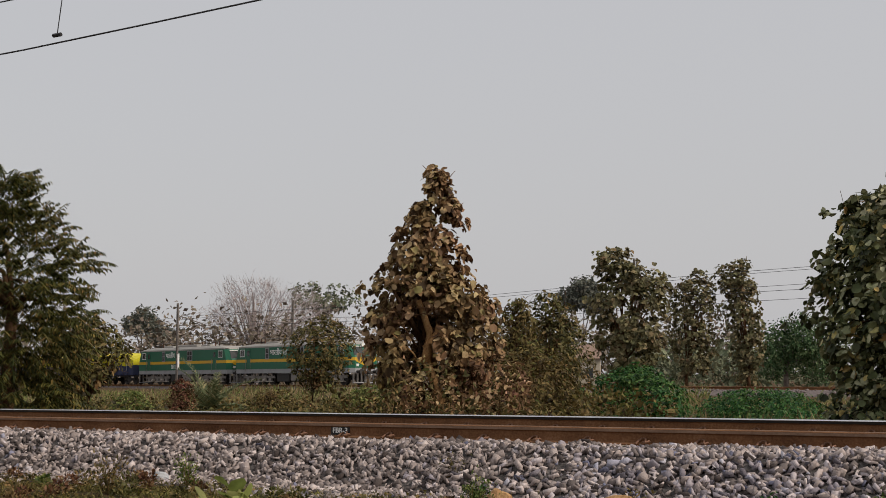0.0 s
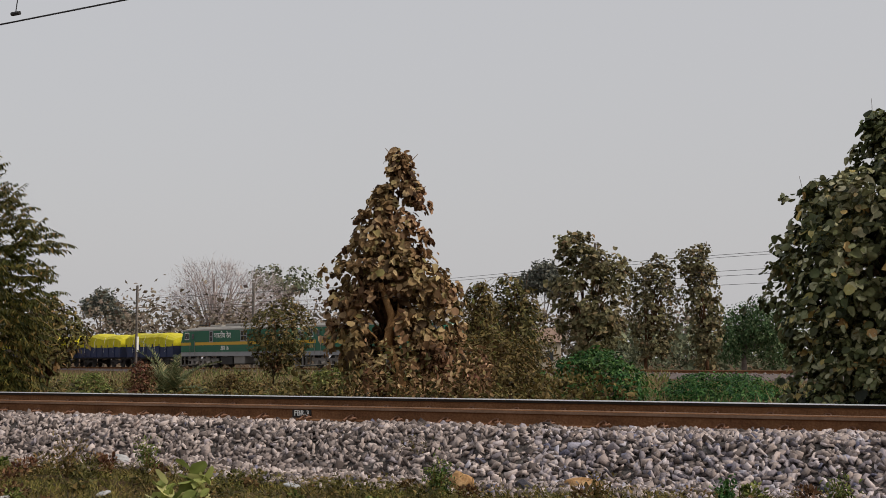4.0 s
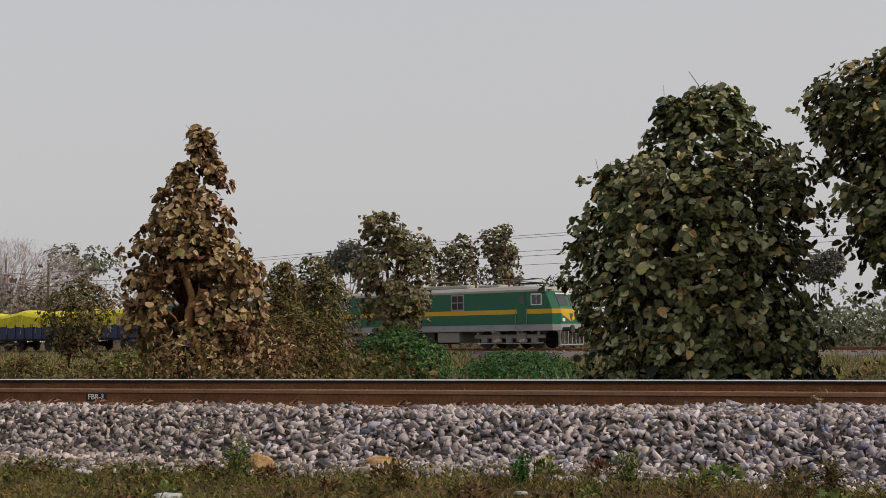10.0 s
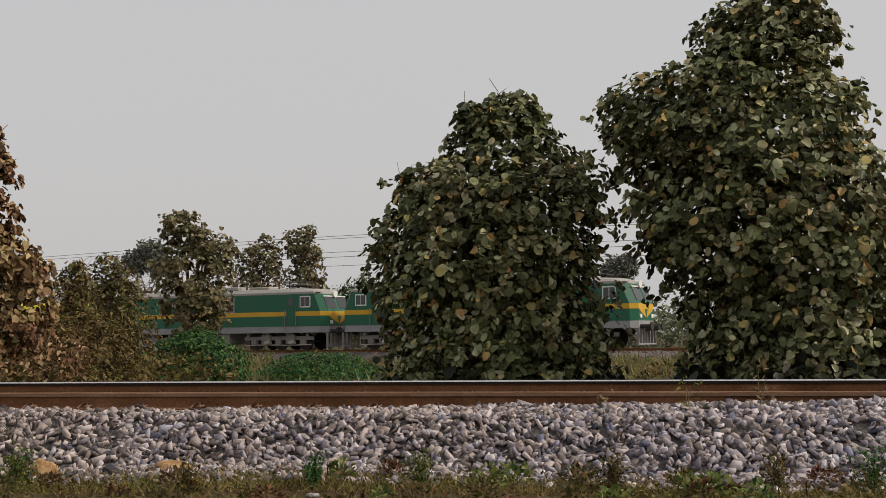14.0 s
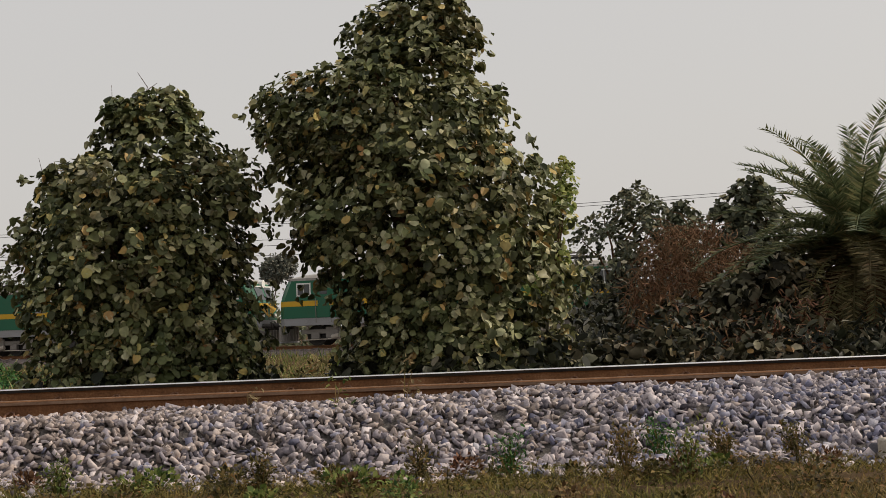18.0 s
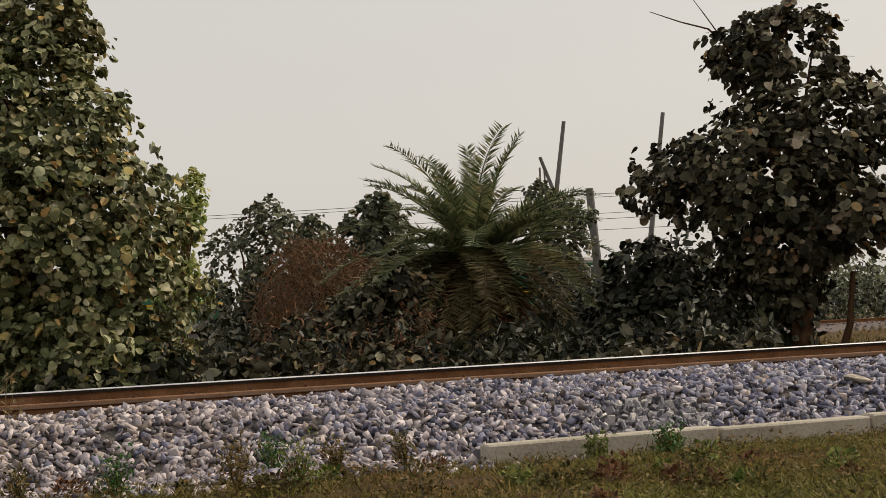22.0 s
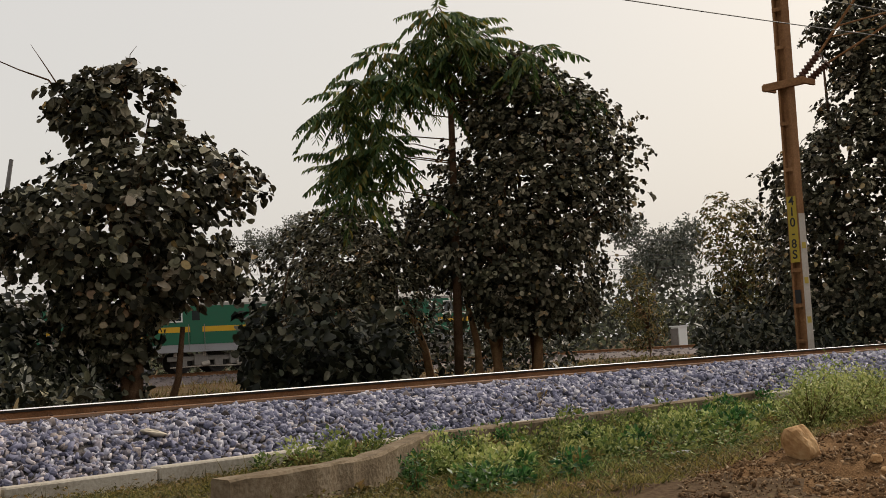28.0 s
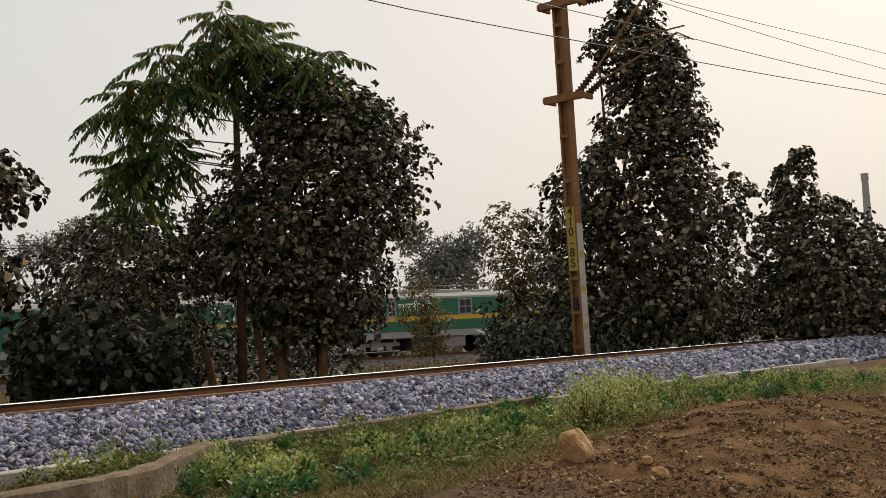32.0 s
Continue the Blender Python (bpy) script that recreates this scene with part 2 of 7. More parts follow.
M = dict(
    soil=mottled("soil", [(0.3, (0.045, 0.03, 0.018)), (0.5, (0.10, 0.065, 0.04)), (0.7, (0.15, 0.12, 0.06))], 0.6, 22.0, 0.95, 0.8, spec=0.02),
    red_soil=mottled("red_soil", [(0.3, (0.035, 0.018, 0.009)), (0.5, (0.125, 0.068, 0.031)), (0.7, (0.26, 0.155, 0.08))], 3.0, 55.0, 0.95, 0.9, spec=0.02),
    # Darker than the stones: the shade in their gaps is put into this colour.
    bed=mottled("ballast_bed", [(0.3, (0.035, 0.03, 0.028)), (0.5, (0.09, 0.08, 0.075)), (0.7, (0.20, 0.18, 0.17))], 14.0, 40.0, 0.9, 0.8),
    stone=mottled("dusty_ballast_stone", [(0.08, (0.043, 0.033, 0.030)), (0.28, (0.147, 0.121, 0.112)), (0.5, (0.285, 0.237, 0.220)), (0.72, (0.408, 0.335, 0.305)), (0.92, (0.627, 0.539, 0.510))], 5.0, 60.0, 0.85, 0.35, pick="island", pick_amount=0.8),
    stone_blue=mottled("fresh_ballast_stone", [(0.08, (0.045, 0.045, 0.066)), (0.28, (0.13, 0.13, 0.18)), (0.5, (0.22, 0.218, 0.30)), (0.72, (0.34, 0.33, 0.40)), (0.92, (0.57, 0.545, 0.58))], 5.0, 60.0, 0.85, 0.35, pick="island", pick_amount=0.8),
    stone_cool=mottled("cool_grey_ballast_stone", [(0.08, (0.048, 0.044, 0.054)), (0.28, (0.176, 0.156, 0.172)), (0.5, (0.337, 0.299, 0.322)), (0.72, (0.475, 0.414, 0.415)), (0.9, (0.684, 0.614, 0.620))], 5.0, 60.0, 0.85, 0.35, pick="island", pick_amount=0.75),
    stone_piece=mottled("loose_ballast_stone", [(0.08, (0.06, 0.058, 0.07)), (0.3, (0.17, 0.165, 0.19)), (0.5, (0.32, 0.305, 0.335)), (0.7, (0.46, 0.425, 0.42)), (0.88, (0.64, 0.61, 0.59))], 5.0, 60.0, 0.85, 0.35, pick="object", pick_amount=0.8),
    far_stone=mottled("far_ballast", [(0.3, (0.10, 0.08, 0.075)), (0.7, (0.24, 0.20, 0.19))], 2.0, 12.0, 0.9, 0.5),
    rust=mottled("rusty_rail_steel", [(0.3, (0.07, 0.031, 0.015)), (0.55, (0.20, 0.095, 0.045)), (0.75, (0.31, 0.175, 0.10))], 2.5, 45.0, 0.8, 0.25),
    polish=mottled("polished_rail_head", [(0.3, (0.62, 0.62, 0.63)), (0.7, (0.80, 0.80, 0.80))], 3.0, 30.0, 0.5, 0.03, 1.0),
    # Near-black: the shade on the rail head's overhanging side, put into the colour.
    head_shade=mottled("painted_rail_side_shade", [(0.3, (0.012, 0.010, 0.009)), (0.7, (0.03, 0.024, 0.02))], 3.0, 30.0, 0.6, 0.1),
    worn=mottled("worn_brown_rail_edge", [(0.3, (0.16, 0.095, 0.06)), (0.7, (0.30, 0.20, 0.14))], 3.0, 30.0, 0.6, 0.05),
    clip=mottled("rusty_spring_steel", [(0.3, (0.10, 0.05, 0.03)), (0.7, (0.24, 0.13, 0.085))], 8.0, 60.0, 0.7, 0.2),
    concrete=mottled("weathered_concrete", [(0.25, (0.15, 0.125, 0.09)), (0.5, (0.34, 0.305, 0.25)), (0.75, (0.47, 0.43, 0.37))], 2.2, 30.0, 0.9, 0.4),
    rock=mottled("sandy_rock", [(0.3, (0.195, 0.100, 0.039)), (0.5, (0.429, 0.250, 0.116)), (0.75, (0.600, 0.425, 0.231))], 4.0, 26.0, 0.9, 0.6),
    bark=mottled("brown_bark", [(0.3, (0.045, 0.025, 0.014)), (0.55, (0.12, 0.065, 0.035)), (0.75, (0.20, 0.125, 0.075))], 4.0, 40.0, 0.9, 0.7),
    bark_far=mottled("grey_bark", [(0.3, (0.10, 0.085, 0.075)), (0.7, (0.26, 0.22, 0.20))], 3.0, 20.0, 0.9, 0.4),
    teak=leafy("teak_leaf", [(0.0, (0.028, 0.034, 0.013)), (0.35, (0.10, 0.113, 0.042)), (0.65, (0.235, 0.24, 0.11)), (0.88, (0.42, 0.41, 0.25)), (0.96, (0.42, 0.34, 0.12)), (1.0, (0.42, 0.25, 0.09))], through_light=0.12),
    # Teak leaf darkened for the backlit trees: their shade is in the colour.
    teak_seven=leafy("painted_shade_teak_leaf", [(0.0, (0.010, 0.010, 0.006)), (0.4, (0.045, 0.042, 0.023)), (0.75, (0.145, 0.13, 0.082)), (0.93, (0.33, 0.29, 0.20)), (1.0, (0.32, 0.20, 0.08))], through_light=0.08, spec=0.12),
    # Near-black teak leaf: the shade under and behind trees is in the colour.
    teak_painted_shade=leafy("deep_painted_shade_teak_leaf", [(0.0, (0.007, 0.009, 0.005)), (0.5, (0.021, 0.024, 0.014)), (0.8, (0.066, 0.069, 0.043)), (1.0, (0.20, 0.185, 0.125))], through_light=0.15),
    dry=leafy("dry_brown_teak_leaf", [(0.0, (0.045, 0.025, 0.012)), (0.3, (0.15, 0.085, 0.038)), (0.62, (0.31, 0.195, 0.092)), (0.88, (0.50, 0.36, 0.195)), (1.0, (0.18, 0.16, 0.05))], 0.7, 0.2),
    olive=leafy("olive_leaf", [(0.0, (0.025, 0.022, 0.008)), (0.4, (0.085, 0.077, 0.024)), (0.75, (0.18, 0.155, 0.058)), (1.0, (0.30, 0.185, 0.07))], 0.6),
    # Olive leaf paled for trees further off: haze put into the colour.
    olive_far=leafy("painted_haze_olive_leaf", [(0.0, (0.07, 0.065, 0.036)), (0.4, (0.16, 0.145, 0.072)), (0.75, (0.27, 0.24, 0.125)), (1.0, (0.27, 0.19, 0.10))], 0.7),
    golden=leafy("golden_creeper", [(0.0, (0.04, 0.03, 0.010)), (0.5, (0.15, 0.105, 0.035)), (0.8, (0.23, 0.165, 0.06)), (1.0, (0.10, 0.12, 0.03))], 0.7, 0.2),
    rusty=leafy("rust_brown_creeper", [(0.0, (0.045, 0.020, 0.010)), (0.5, (0.13, 0.062, 0.030)), (1.0, (0.24, 0.14, 0.07))], 0.75, 0.15),
    green=leafy("bright_green_leaf", [(0.0, (0.012, 0.042, 0.012)), (0.5, (0.038, 0.125, 0.03)), (1.0, (0.13, 0.24, 0.065))], 0.5),
    fern=leafy("pinnate_leaf", [(0.0, (0.03, 0.06, 0.02)), (0.5, (0.07, 0.115, 0.035)), (0.85, (0.14, 0.17, 0.045)), (1.0, (0.24, 0.17, 0.03))], 0.5),
    frond=leafy("palm_leaflet", [(0.0, (0.06, 0.08, 0.035)), (0.5, (0.15, 0.18, 0.085)), (0.85, (0.28, 0.28, 0.14)), (1.0, (0.34, 0.26, 0.12))], 0.45),
    old_frond=leafy("withering_palm_leaflet", [(0.0, (0.07, 0.06, 0.025)), (0.5, (0.16, 0.135, 0.06)), (0.85, (0.26, 0.21, 0.10)), (1.0, (0.32, 0.22, 0.11))], 0.5),
    # Hazy leaf tones: the haze of distance is put into these colours.
    hazy=leafy("painted_haze_far_leaf", [(0.0, (0.085, 0.098, 0.085)), (0.5, (0.145, 0.155, 0.125)), (1.0, (0.21, 0.20, 0.155))], 0.8, 0.1),
    hazy_dark=leafy("painted_haze_dark_leaf", [(0.0, (0.04, 0.045, 0.035)), (0.5, (0.075, 0.08, 0.06)), (1.0, (0.13, 0.13, 0.10))], 0.8, 0.1),
    scrub=leafy("painted_haze_brown_scrub", [(0.0, (0.11, 0.09, 0.07)), (0.5, (0.19, 0.155, 0.115)), (1.0, (0.27, 0.22, 0.17))], 0.8, 0.1),
    hazy_green=leafy("painted_haze_green_leaf", [(0.0, (0.08, 0.095, 0.06)), (0.5, (0.15, 0.17, 0.10)), (1.0, (0.24, 0.24, 0.15))], 0.8, 0.15),
    far_bush=leafy("green_far_bush", [(0.0, (0.035, 0.07, 0.03)), (0.5, (0.075, 0.14, 0.055)), (1.0, (0.16, 0.21, 0.10))], 0.8, 0.1),
    # Greyed green for the trees behind: some haze is put into the colour.
    grey_green=leafy("grey_green_leaf", [(0.0, (0.045, 0.052, 0.032)), (0.5, (0.095, 0.105, 0.062)), (0.85, (0.18, 0.18, 0.11)), (1.0, (0.26, 0.23, 0.13))], 0.6, 0.15),
    old_fern=leafy("yellowing_pinnate_leaf", [(0.0, (0.03, 0.036, 0.012)), (0.5, (0.085, 0.09, 0.026)), (0.85, (0.18, 0.155, 0.042)), (1.0, (0.26, 0.17, 0.05))], 0.5),
    grass=leafy("weedy_grass", [(0.0, (0.045, 0.042, 0.012)), (0.4, (0.12, 0.10, 0.03)), (0.7, (0.20, 0.145, 0.05)), (1.0, (0.28, 0.18, 0.075))], 0.7),
    turf=leafy("short_turf", [(0.0, (0.03, 0.03, 0.008)), (0.35, (0.11, 0.10, 0.025)), (0.65, (0.22, 0.19, 0.05)), (1.0, (0.34, 0.26, 0.09))], 0.7),
    fresh=leafy("fresh_grass", [(0.0, (0.03, 0.055, 0.014)), (0.5, (0.12, 0.165, 0.04)), (1.0, (0.33, 0.34, 0.11))], 0.65),
    weed_light=leafy("light_green_weed", [(0.0, (0.11, 0.15, 0.035)), (0.5, (0.32, 0.38, 0.11)), (1.0, (0.56, 0.55, 0.24))], 0.65),
    straw=leafy("dry_straw", [(0.0, (0.14, 0.095, 0.045)), (0.5, (0.23, 0.17, 0.085)), (1.0, (0.33, 0.26, 0.14))], 0.8),
    loco_green=painted("locomotive_green", (0.016, 0.125, 0.068), 0.42, 0.25),
    loco_yellow=painted("locomotive_yellow", (0.62, 0.36, 0.025), 0.4, 0.15),
    loco_grey=painted("locomotive_grey", (0.30, 0.30, 0.31), 0.55, 0.4),
    loco_roof=painted("locomotive_roof", (0.36, 0.34, 0.31), 0.7, 0.45),
    iron=painted("sooty_iron", (0.035, 0.032, 0.03), 0.7, 0.4),
    pale_iron=painted("dusty_pale_iron", (0.24, 0.22, 0.20), 0.7, 0.5),
    white=painted("white_paint", (0.78, 0.78, 0.75), 0.5, 0.12),
    black=painted("black_paint", (0.02, 0.02, 0.02), 0.6, 0.2),
    number_yellow=painted("yellow_number_paint", (0.40, 0.29, 0.035), 0.6, 0.3),
    tarp=mottled("yellow_tarpaulin", [(0.3, (0.42, 0.36, 0.015)), (0.55, (0.62, 0.55, 0.03)), (0.8, (0.72, 0.64, 0.07))], 1.6, 9.0, 0.5, 0.3),
    wagon=painted("blue_wagon_steel", (0.030, 0.042, 0.10), 0.65, 0.45),
    mast=mottled("rusty_galvanised_mast", [(0.3, (0.13, 0.062, 0.028)), (0.55, (0.27, 0.135, 0.06)), (0.75, (0.37, 0.23, 0.13))], 1.5, 20.0, 0.75, 0.2),
    zinc=mottled("grey_galvanised_steel", [(0.3, (0.10, 0.085, 0.075)), (0.7, (0.24, 0.21, 0.19))], 1.5, 16.0, 0.6, 0.1),
    wire=mottled("dark_cable", [(0.3, (0.03, 0.03, 0.032)), (0.7, (0.06, 0.06, 0.062))], 4.0, 30.0, 0.6, 0.0),
    ceramic=mottled("brown_porcelain", [(0.3, (0.07, 0.035, 0.025)), (0.7, (0.13, 0.07, 0.05))], 6.0, 40.0, 0.25, 0.0),
    pole=mottled("grey_cement_pole", [(0.3, (0.12, 0.115, 0.11)), (0.7, (0.24, 0.23, 0.22))], 2.0, 24.0, 0.85, 0.2),
    brickwork=mottled("chimney_masonry", [(0.3, (0.30, 0.28, 0.27)), (0.7, (0.42, 0.40, 0.39))], 0.4, 4.0, 0.9, 0.2),
    plaster=mottled("cream_plaster", [(0.3, (0.42, 0.36, 0.28)), (0.7, (0.60, 0.53, 0.43))], 0.8, 12.0, 0.9, 0.1),
    roof_tile=mottled("faded_roof_tiles", [(0.3, (0.20, 0.13, 0.10)), (0.7, (0.34, 0.25, 0.20))], 1.5, 14.0, 0.9, 0.3),
    plastic=mottled("white_litter", [(0.3, (0.28, 0.28, 0.29)), (0.7, (0.58, 0.58, 0.58))], 6.0, 40.0, 0.5, 0.1),
)


def glass_pane():
    m, nodes, links, bsdf = shader("dark_cab_glass", 0.08)
    bsdf.inputs["Base Color"].default_value = (0.03, 0.035, 0.035, 1)
    bsdf.inputs["Specular IOR Level"].default_value = 0.7
    return m


M["glass"] = glass_pane()

# ---- helpers for meshes ----


def mesh_object(name, verts, faces, material, parent=None, label="", smooth=False):
    me = bpy.data.meshes.new(name)
    me.from_pydata([tuple(v) for v in verts], [], [tuple(f) for f in faces])
    me.materials.append(material)
    if smooth:
        me.polygons.foreach_set("use_smooth", [True] * len(me.polygons))
    me.update()
    ob = new(name, me)
    if parent is not None:
        ob.parent = parent
    if label:
        ob["label"] = label
    return ob


def part(name, bm, material, parent, label=""):
    me = bpy.data.meshes.new(name)
    bm.to_mesh(me)
    bm.free()
    me.materials.append(material)
    ob = new(name, me)
    ob.parent = parent
    if label:
        ob["label"] = label
    return ob


def holder(name, at, turn=0.0, label="", category="", group="", kind=""):
    ob = new(name)
    ob.empty_display_size = 0.2
    ob.matrix_basis = pose(*at, 0, 0, turn)
    return tagged(ob, label, category, group, kind)


def box(bm, x0, x1, y0, y1, z0, z1, bevel=0.0):
    got = bmesh.ops.create_cube(bm, size=1.0, matrix=Matrix.Translation(((x0 + x1) / 2, (y0 + y1) / 2, (z0 + z1) / 2)) @ Matrix.Diagonal((x1 - x0, y1 - y0, z1 - z0, 1)))
    if bevel:
        edges = list({e for v in got["verts"] for e in v.link_edges})
        bmesh.ops.bevel(bm, geom=edges, offset=bevel, segments=1, affect="EDGES")


def boxed(*a, bevel=0.0):
    bm = bmesh.new()
    box(bm, *a, bevel=bevel)
    return bm


def tube(points, radii, sides=8, caps=True):
    """Vertices and faces of a tapered tube along points."""
    points = [Vector(p) for p in points]
    verts, faces = [], []
    up = Vector((0, 0, 1))
    for i, p in enumerate(points):
        d = (points[min(i + 1, len(points) - 1)] - points[max(i - 1, 0)]).normalized()
        side = d.cross(up)
        if side.length < 0.05:
            side = d.cross(Vector((1, 0, 0)))
        side.normalize()
        other = d.cross(side)
        for k in range(sides):
            a = 2 * math.pi * k / sides
            verts.append(p + (side * math.cos(a) + other * math.sin(a)) * radii[i])
    for i in range(len(points) - 1):
        for k in range(sides):
            a, b = i * sides + k, i * sides + (k + 1) % sides
            faces.append((a, b, b + sides, a + sides))
    if caps:
        faces.append(tuple(range(sides - 1, -1, -1)))
        faces.append(tuple(range((len(points) - 1) * sides, len(points) * sides)))
    return verts, faces


def gather(pieces):
    verts, faces = [], []
    for v, f in pieces:
        n = len(verts)
        verts += list(v)
        faces += [tuple(i + n for i in g) for g in f]
    return verts, faces


# ---- lines of the two tracks ----
B0, U0, BEND = radians(32.23), 11.577, 0.00365
N0, T0 = Vector((math.sin(B0), math.cos(B0), 0)), Vector((math.cos(B0), -math.sin(B0), 0))
RAIL_NEAR, RAIL_FAR = EYE - 0.506, EYE - 0.461


def near_line(s, off, z=0.0):
    """A point s metres along the near track, off metres past its first rail."""
    c = max(-22.0, min(48.0, s))
    drop = BEND * c * c / 2 + BEND * c * (s - c)
    lean = (N0 + T0 * (BEND * c)).normalized()
    p = T0 * s + N0 * (U0 - drop) + lean * off
    return Vector((p.x, p.y, z))


def near_frame(x, y):
    """Along and past the first rail, for a place on the plan."""
    p = Vector((x, y, 0))
    s, u = p.dot(T0), p.dot(N0)
    c = max(-22.0, min(48.0, s))
    drop = BEND * c * c / 2 + BEND * c * (s - c)
    return s, u - U0 + drop


B1, U1 = radians(49.61), 62.53
N1, T1 = Vector((math.sin(B1), math.cos(B1), 0)), Vector((math.cos(B1), -math.sin(B1), 0))
RAIL_TRAIN = EYE - 0.633


def far_drop(s):
    """How far the far track has bent towards the eye, s metres along it."""
    c = max(0.0, min(90.0, s))
    return 0.0012 * c * c + 0.0024 * c * (max(s, 0.0) - c)


def far_line(s, off, z=0.0):
    p = T1 * s + N1 * (U1 + off - far_drop(s))
    return Vector((p.x, p.y, z))


def far_off(x, y):
    """How far past the far track's first rail a place lies."""
    p = Vector((x, y, 0))
    return p.dot(N1) - U1 + far_drop(p.dot(T1))


def smooth(a, b, v):
    v = max(0.0, min(1.0, (v - a) / (b - a)))
    return v * v * (3 - 2 * v)


def ground_z(x, y):
    s, off = near_frame(x, y)
    d = math.hypot(x, y)
    z = 0.40 * smooth(-11.5, -6.5, off)
    z += 0.06 * (noise.noise(Vector((x * 0.5, y * 0.5, 1.7)))) + 0.03 * noise.noise(Vector((x * 1.7, y * 1.7, 4.0)))
    if off > -3.0:
        z = 0.44 * (1 - smooth(3.5, 6.0, off)) + 0.10 * smooth(3.5, 6.0, off) + 0.06 * noise.noise(Vector((x * 0.5, y * 0.5, 1.7)))
    far = Vector((x, y, 0)).dot(N1) - U1 + far_drop(Vector((x, y, 0)).dot(T1))
    z += 0.30 * smooth(-12, -4, far) * (1 - smooth(12, 20, far))
    # the heap of dug red soil beside the path
    if off < -2.0:
        a, b = (s - 13.2) / 5.2, (off + 8.4) / 2.2
        z += 0.42 * math.exp(-(a * a + b * b) * 1.2) * (1 + 0.35 * noise.noise(Vector((x * 1.3, y * 1.3, 8))))
        z += 0.07 * math.exp(-(a * a + b * b) * 0.6) * noise.noise(Vector((x * 3.1, y * 3.1, 2)))
    if d > 90:
        z += min(3.0, (d - 90) * 0.004) * (0.5 + noise.noise(Vector((x * 0.01, y * 0.01, 0))))
    return z


def ground_sheet():
    rings = [0.6]
    while rings[-1] < 2600:
        rings.append(rings[-1] * 1.035 + 0.02)
    bearings, a = [], -180.0
    while a < 180:
        bearings.append(a)
        a += 0.75 if -30 <= a < 120 else 3.0
    verts = [(0, 0, ground_z(0, 0))]
    for r in rings:
        for b in bearings:
            x, y = r * math.sin(radians(b)), r * math.cos(radians(b))
            verts.append((x, y, ground_z(x, y)))
    n, faces = len(bearings), []
    for k in range(n):
        faces.append((0, 1 + (k + 1) % n, 1 + k))
    for i in range(len(rings) - 1):
        o = 1 + i * n
        for k in range(n):
            k2 = (k + 1) % n
            faces.append((o + k, o + k2, o + n + k2, o + n + k))
    ob = mesh_object("ground", verts, faces, M["soil"], smooth=True)
    ob.data.materials.append(M["red_soil"])
    for f in ob.data.polygons:
        s, off = near_frame(f.center.x, f.center.y)
        a, b = (s - 13.8) / 7.5, (off + 9.4) / 3.6
        if a * a + b * b + 0.4 * noise.noise(f.center * 0.9) < 0.8:
            f.material_index = 1
    return tagged(ob, "brown earth with patchy weeds beside the railway", "ground", kind="structure")


ground_sheet()

# ---- the near track ----


def swept(profile, s0, s1, step, line, closed=True):
    """A profile of (off, z) carried along a track line."""
    count = max(1, round((s1 - s0) / step))
    n, verts, faces = len(profile), [], []
    for i in range(count + 1):
        s = s0 + (s1 - s0) * i / count
        verts += [line(s, o, z) for o, z in profile]
    for i in range(count):
        for k in range(n if closed else n - 1):
            a, b = i * n + k, i * n + (k + 1) % n
            faces.append((a, b, b + n, a + n))
    if closed:
        faces += [tuple(range(n - 1, -1, -1)), tuple(range(count * n, (count + 1) * n))]
    return verts, faces


def rail_profile(mid, top):
    h = [(-0.075, -0.172), (0.075, -0.172), (0.075, -0.160), (0.014, -0.140), (0.010, -0.125), (0.010, -0.055), (0.034, -0.040), (0.036, -0.012), (0.026, -0.003),
         (-0.020, -0.003), (-0.032, -0.010), (-0.036, -0.020), (-0.034, -0.040), (-0.010, -0.055), (-0.010, -0.125), (-0.014, -0.140), (-0.075, -0.160)]
    return [(mid + a, top + b) for a, b in h]


def near_track():
    for mid, top, word in ((0.036, RAIL_NEAR, "near"), (1.776, RAIL_FAR, "far")):
        v, f = swept(rail_profile(mid, top), -75, 150, 0.75, near_line)
        rail = mesh_object("rail", v, f, M["rust"])
        tagged(rail, "rusty brown steel rail on a ballasted single track" if word == "near" else "rusty rail with a bright polished running surface", "rail", "rails of the near track", "structure")
        rim = [(-0.034, -0.011), (-0.030, -0.004), (-0.021, 0.0), (0.0, 0.001), (0.025, -0.001), (0.025, -0.006), (-0.02, -0.006), (-0.031, -0.013)] if word == "far" else [(-0.012, -0.004), (-0.008, 0.0), (0.02, 0.0), (0.02, -0.004)]
        v, f = swept([(mid + a, top + c) for a, c in rim], -75, 150, 0.75, near_line)
        mesh_object("running_band", v, f, M["polish"] if word == "far" else M["worn"], rail, "bright worn steel band" if word == "far" else "pale brown worn edge")
        # Strip along the head side; on the far rail it paints the overhang's shade.
        side = [(-0.0385, -0.014), (-0.0365, -0.040), (-0.020, -0.047), (-0.020, -0.014)]
        v, f = swept([(mid + a, top + c) for a, c in side], -75, 150, 0.75, near_line)
        mesh_object("head_side", v, f, M["head_shade"] if word == "far" else M["worn"], rail, "black side of the rail head, its shade painted on" if word == "far" else "tan side of the rail head")


near_track()


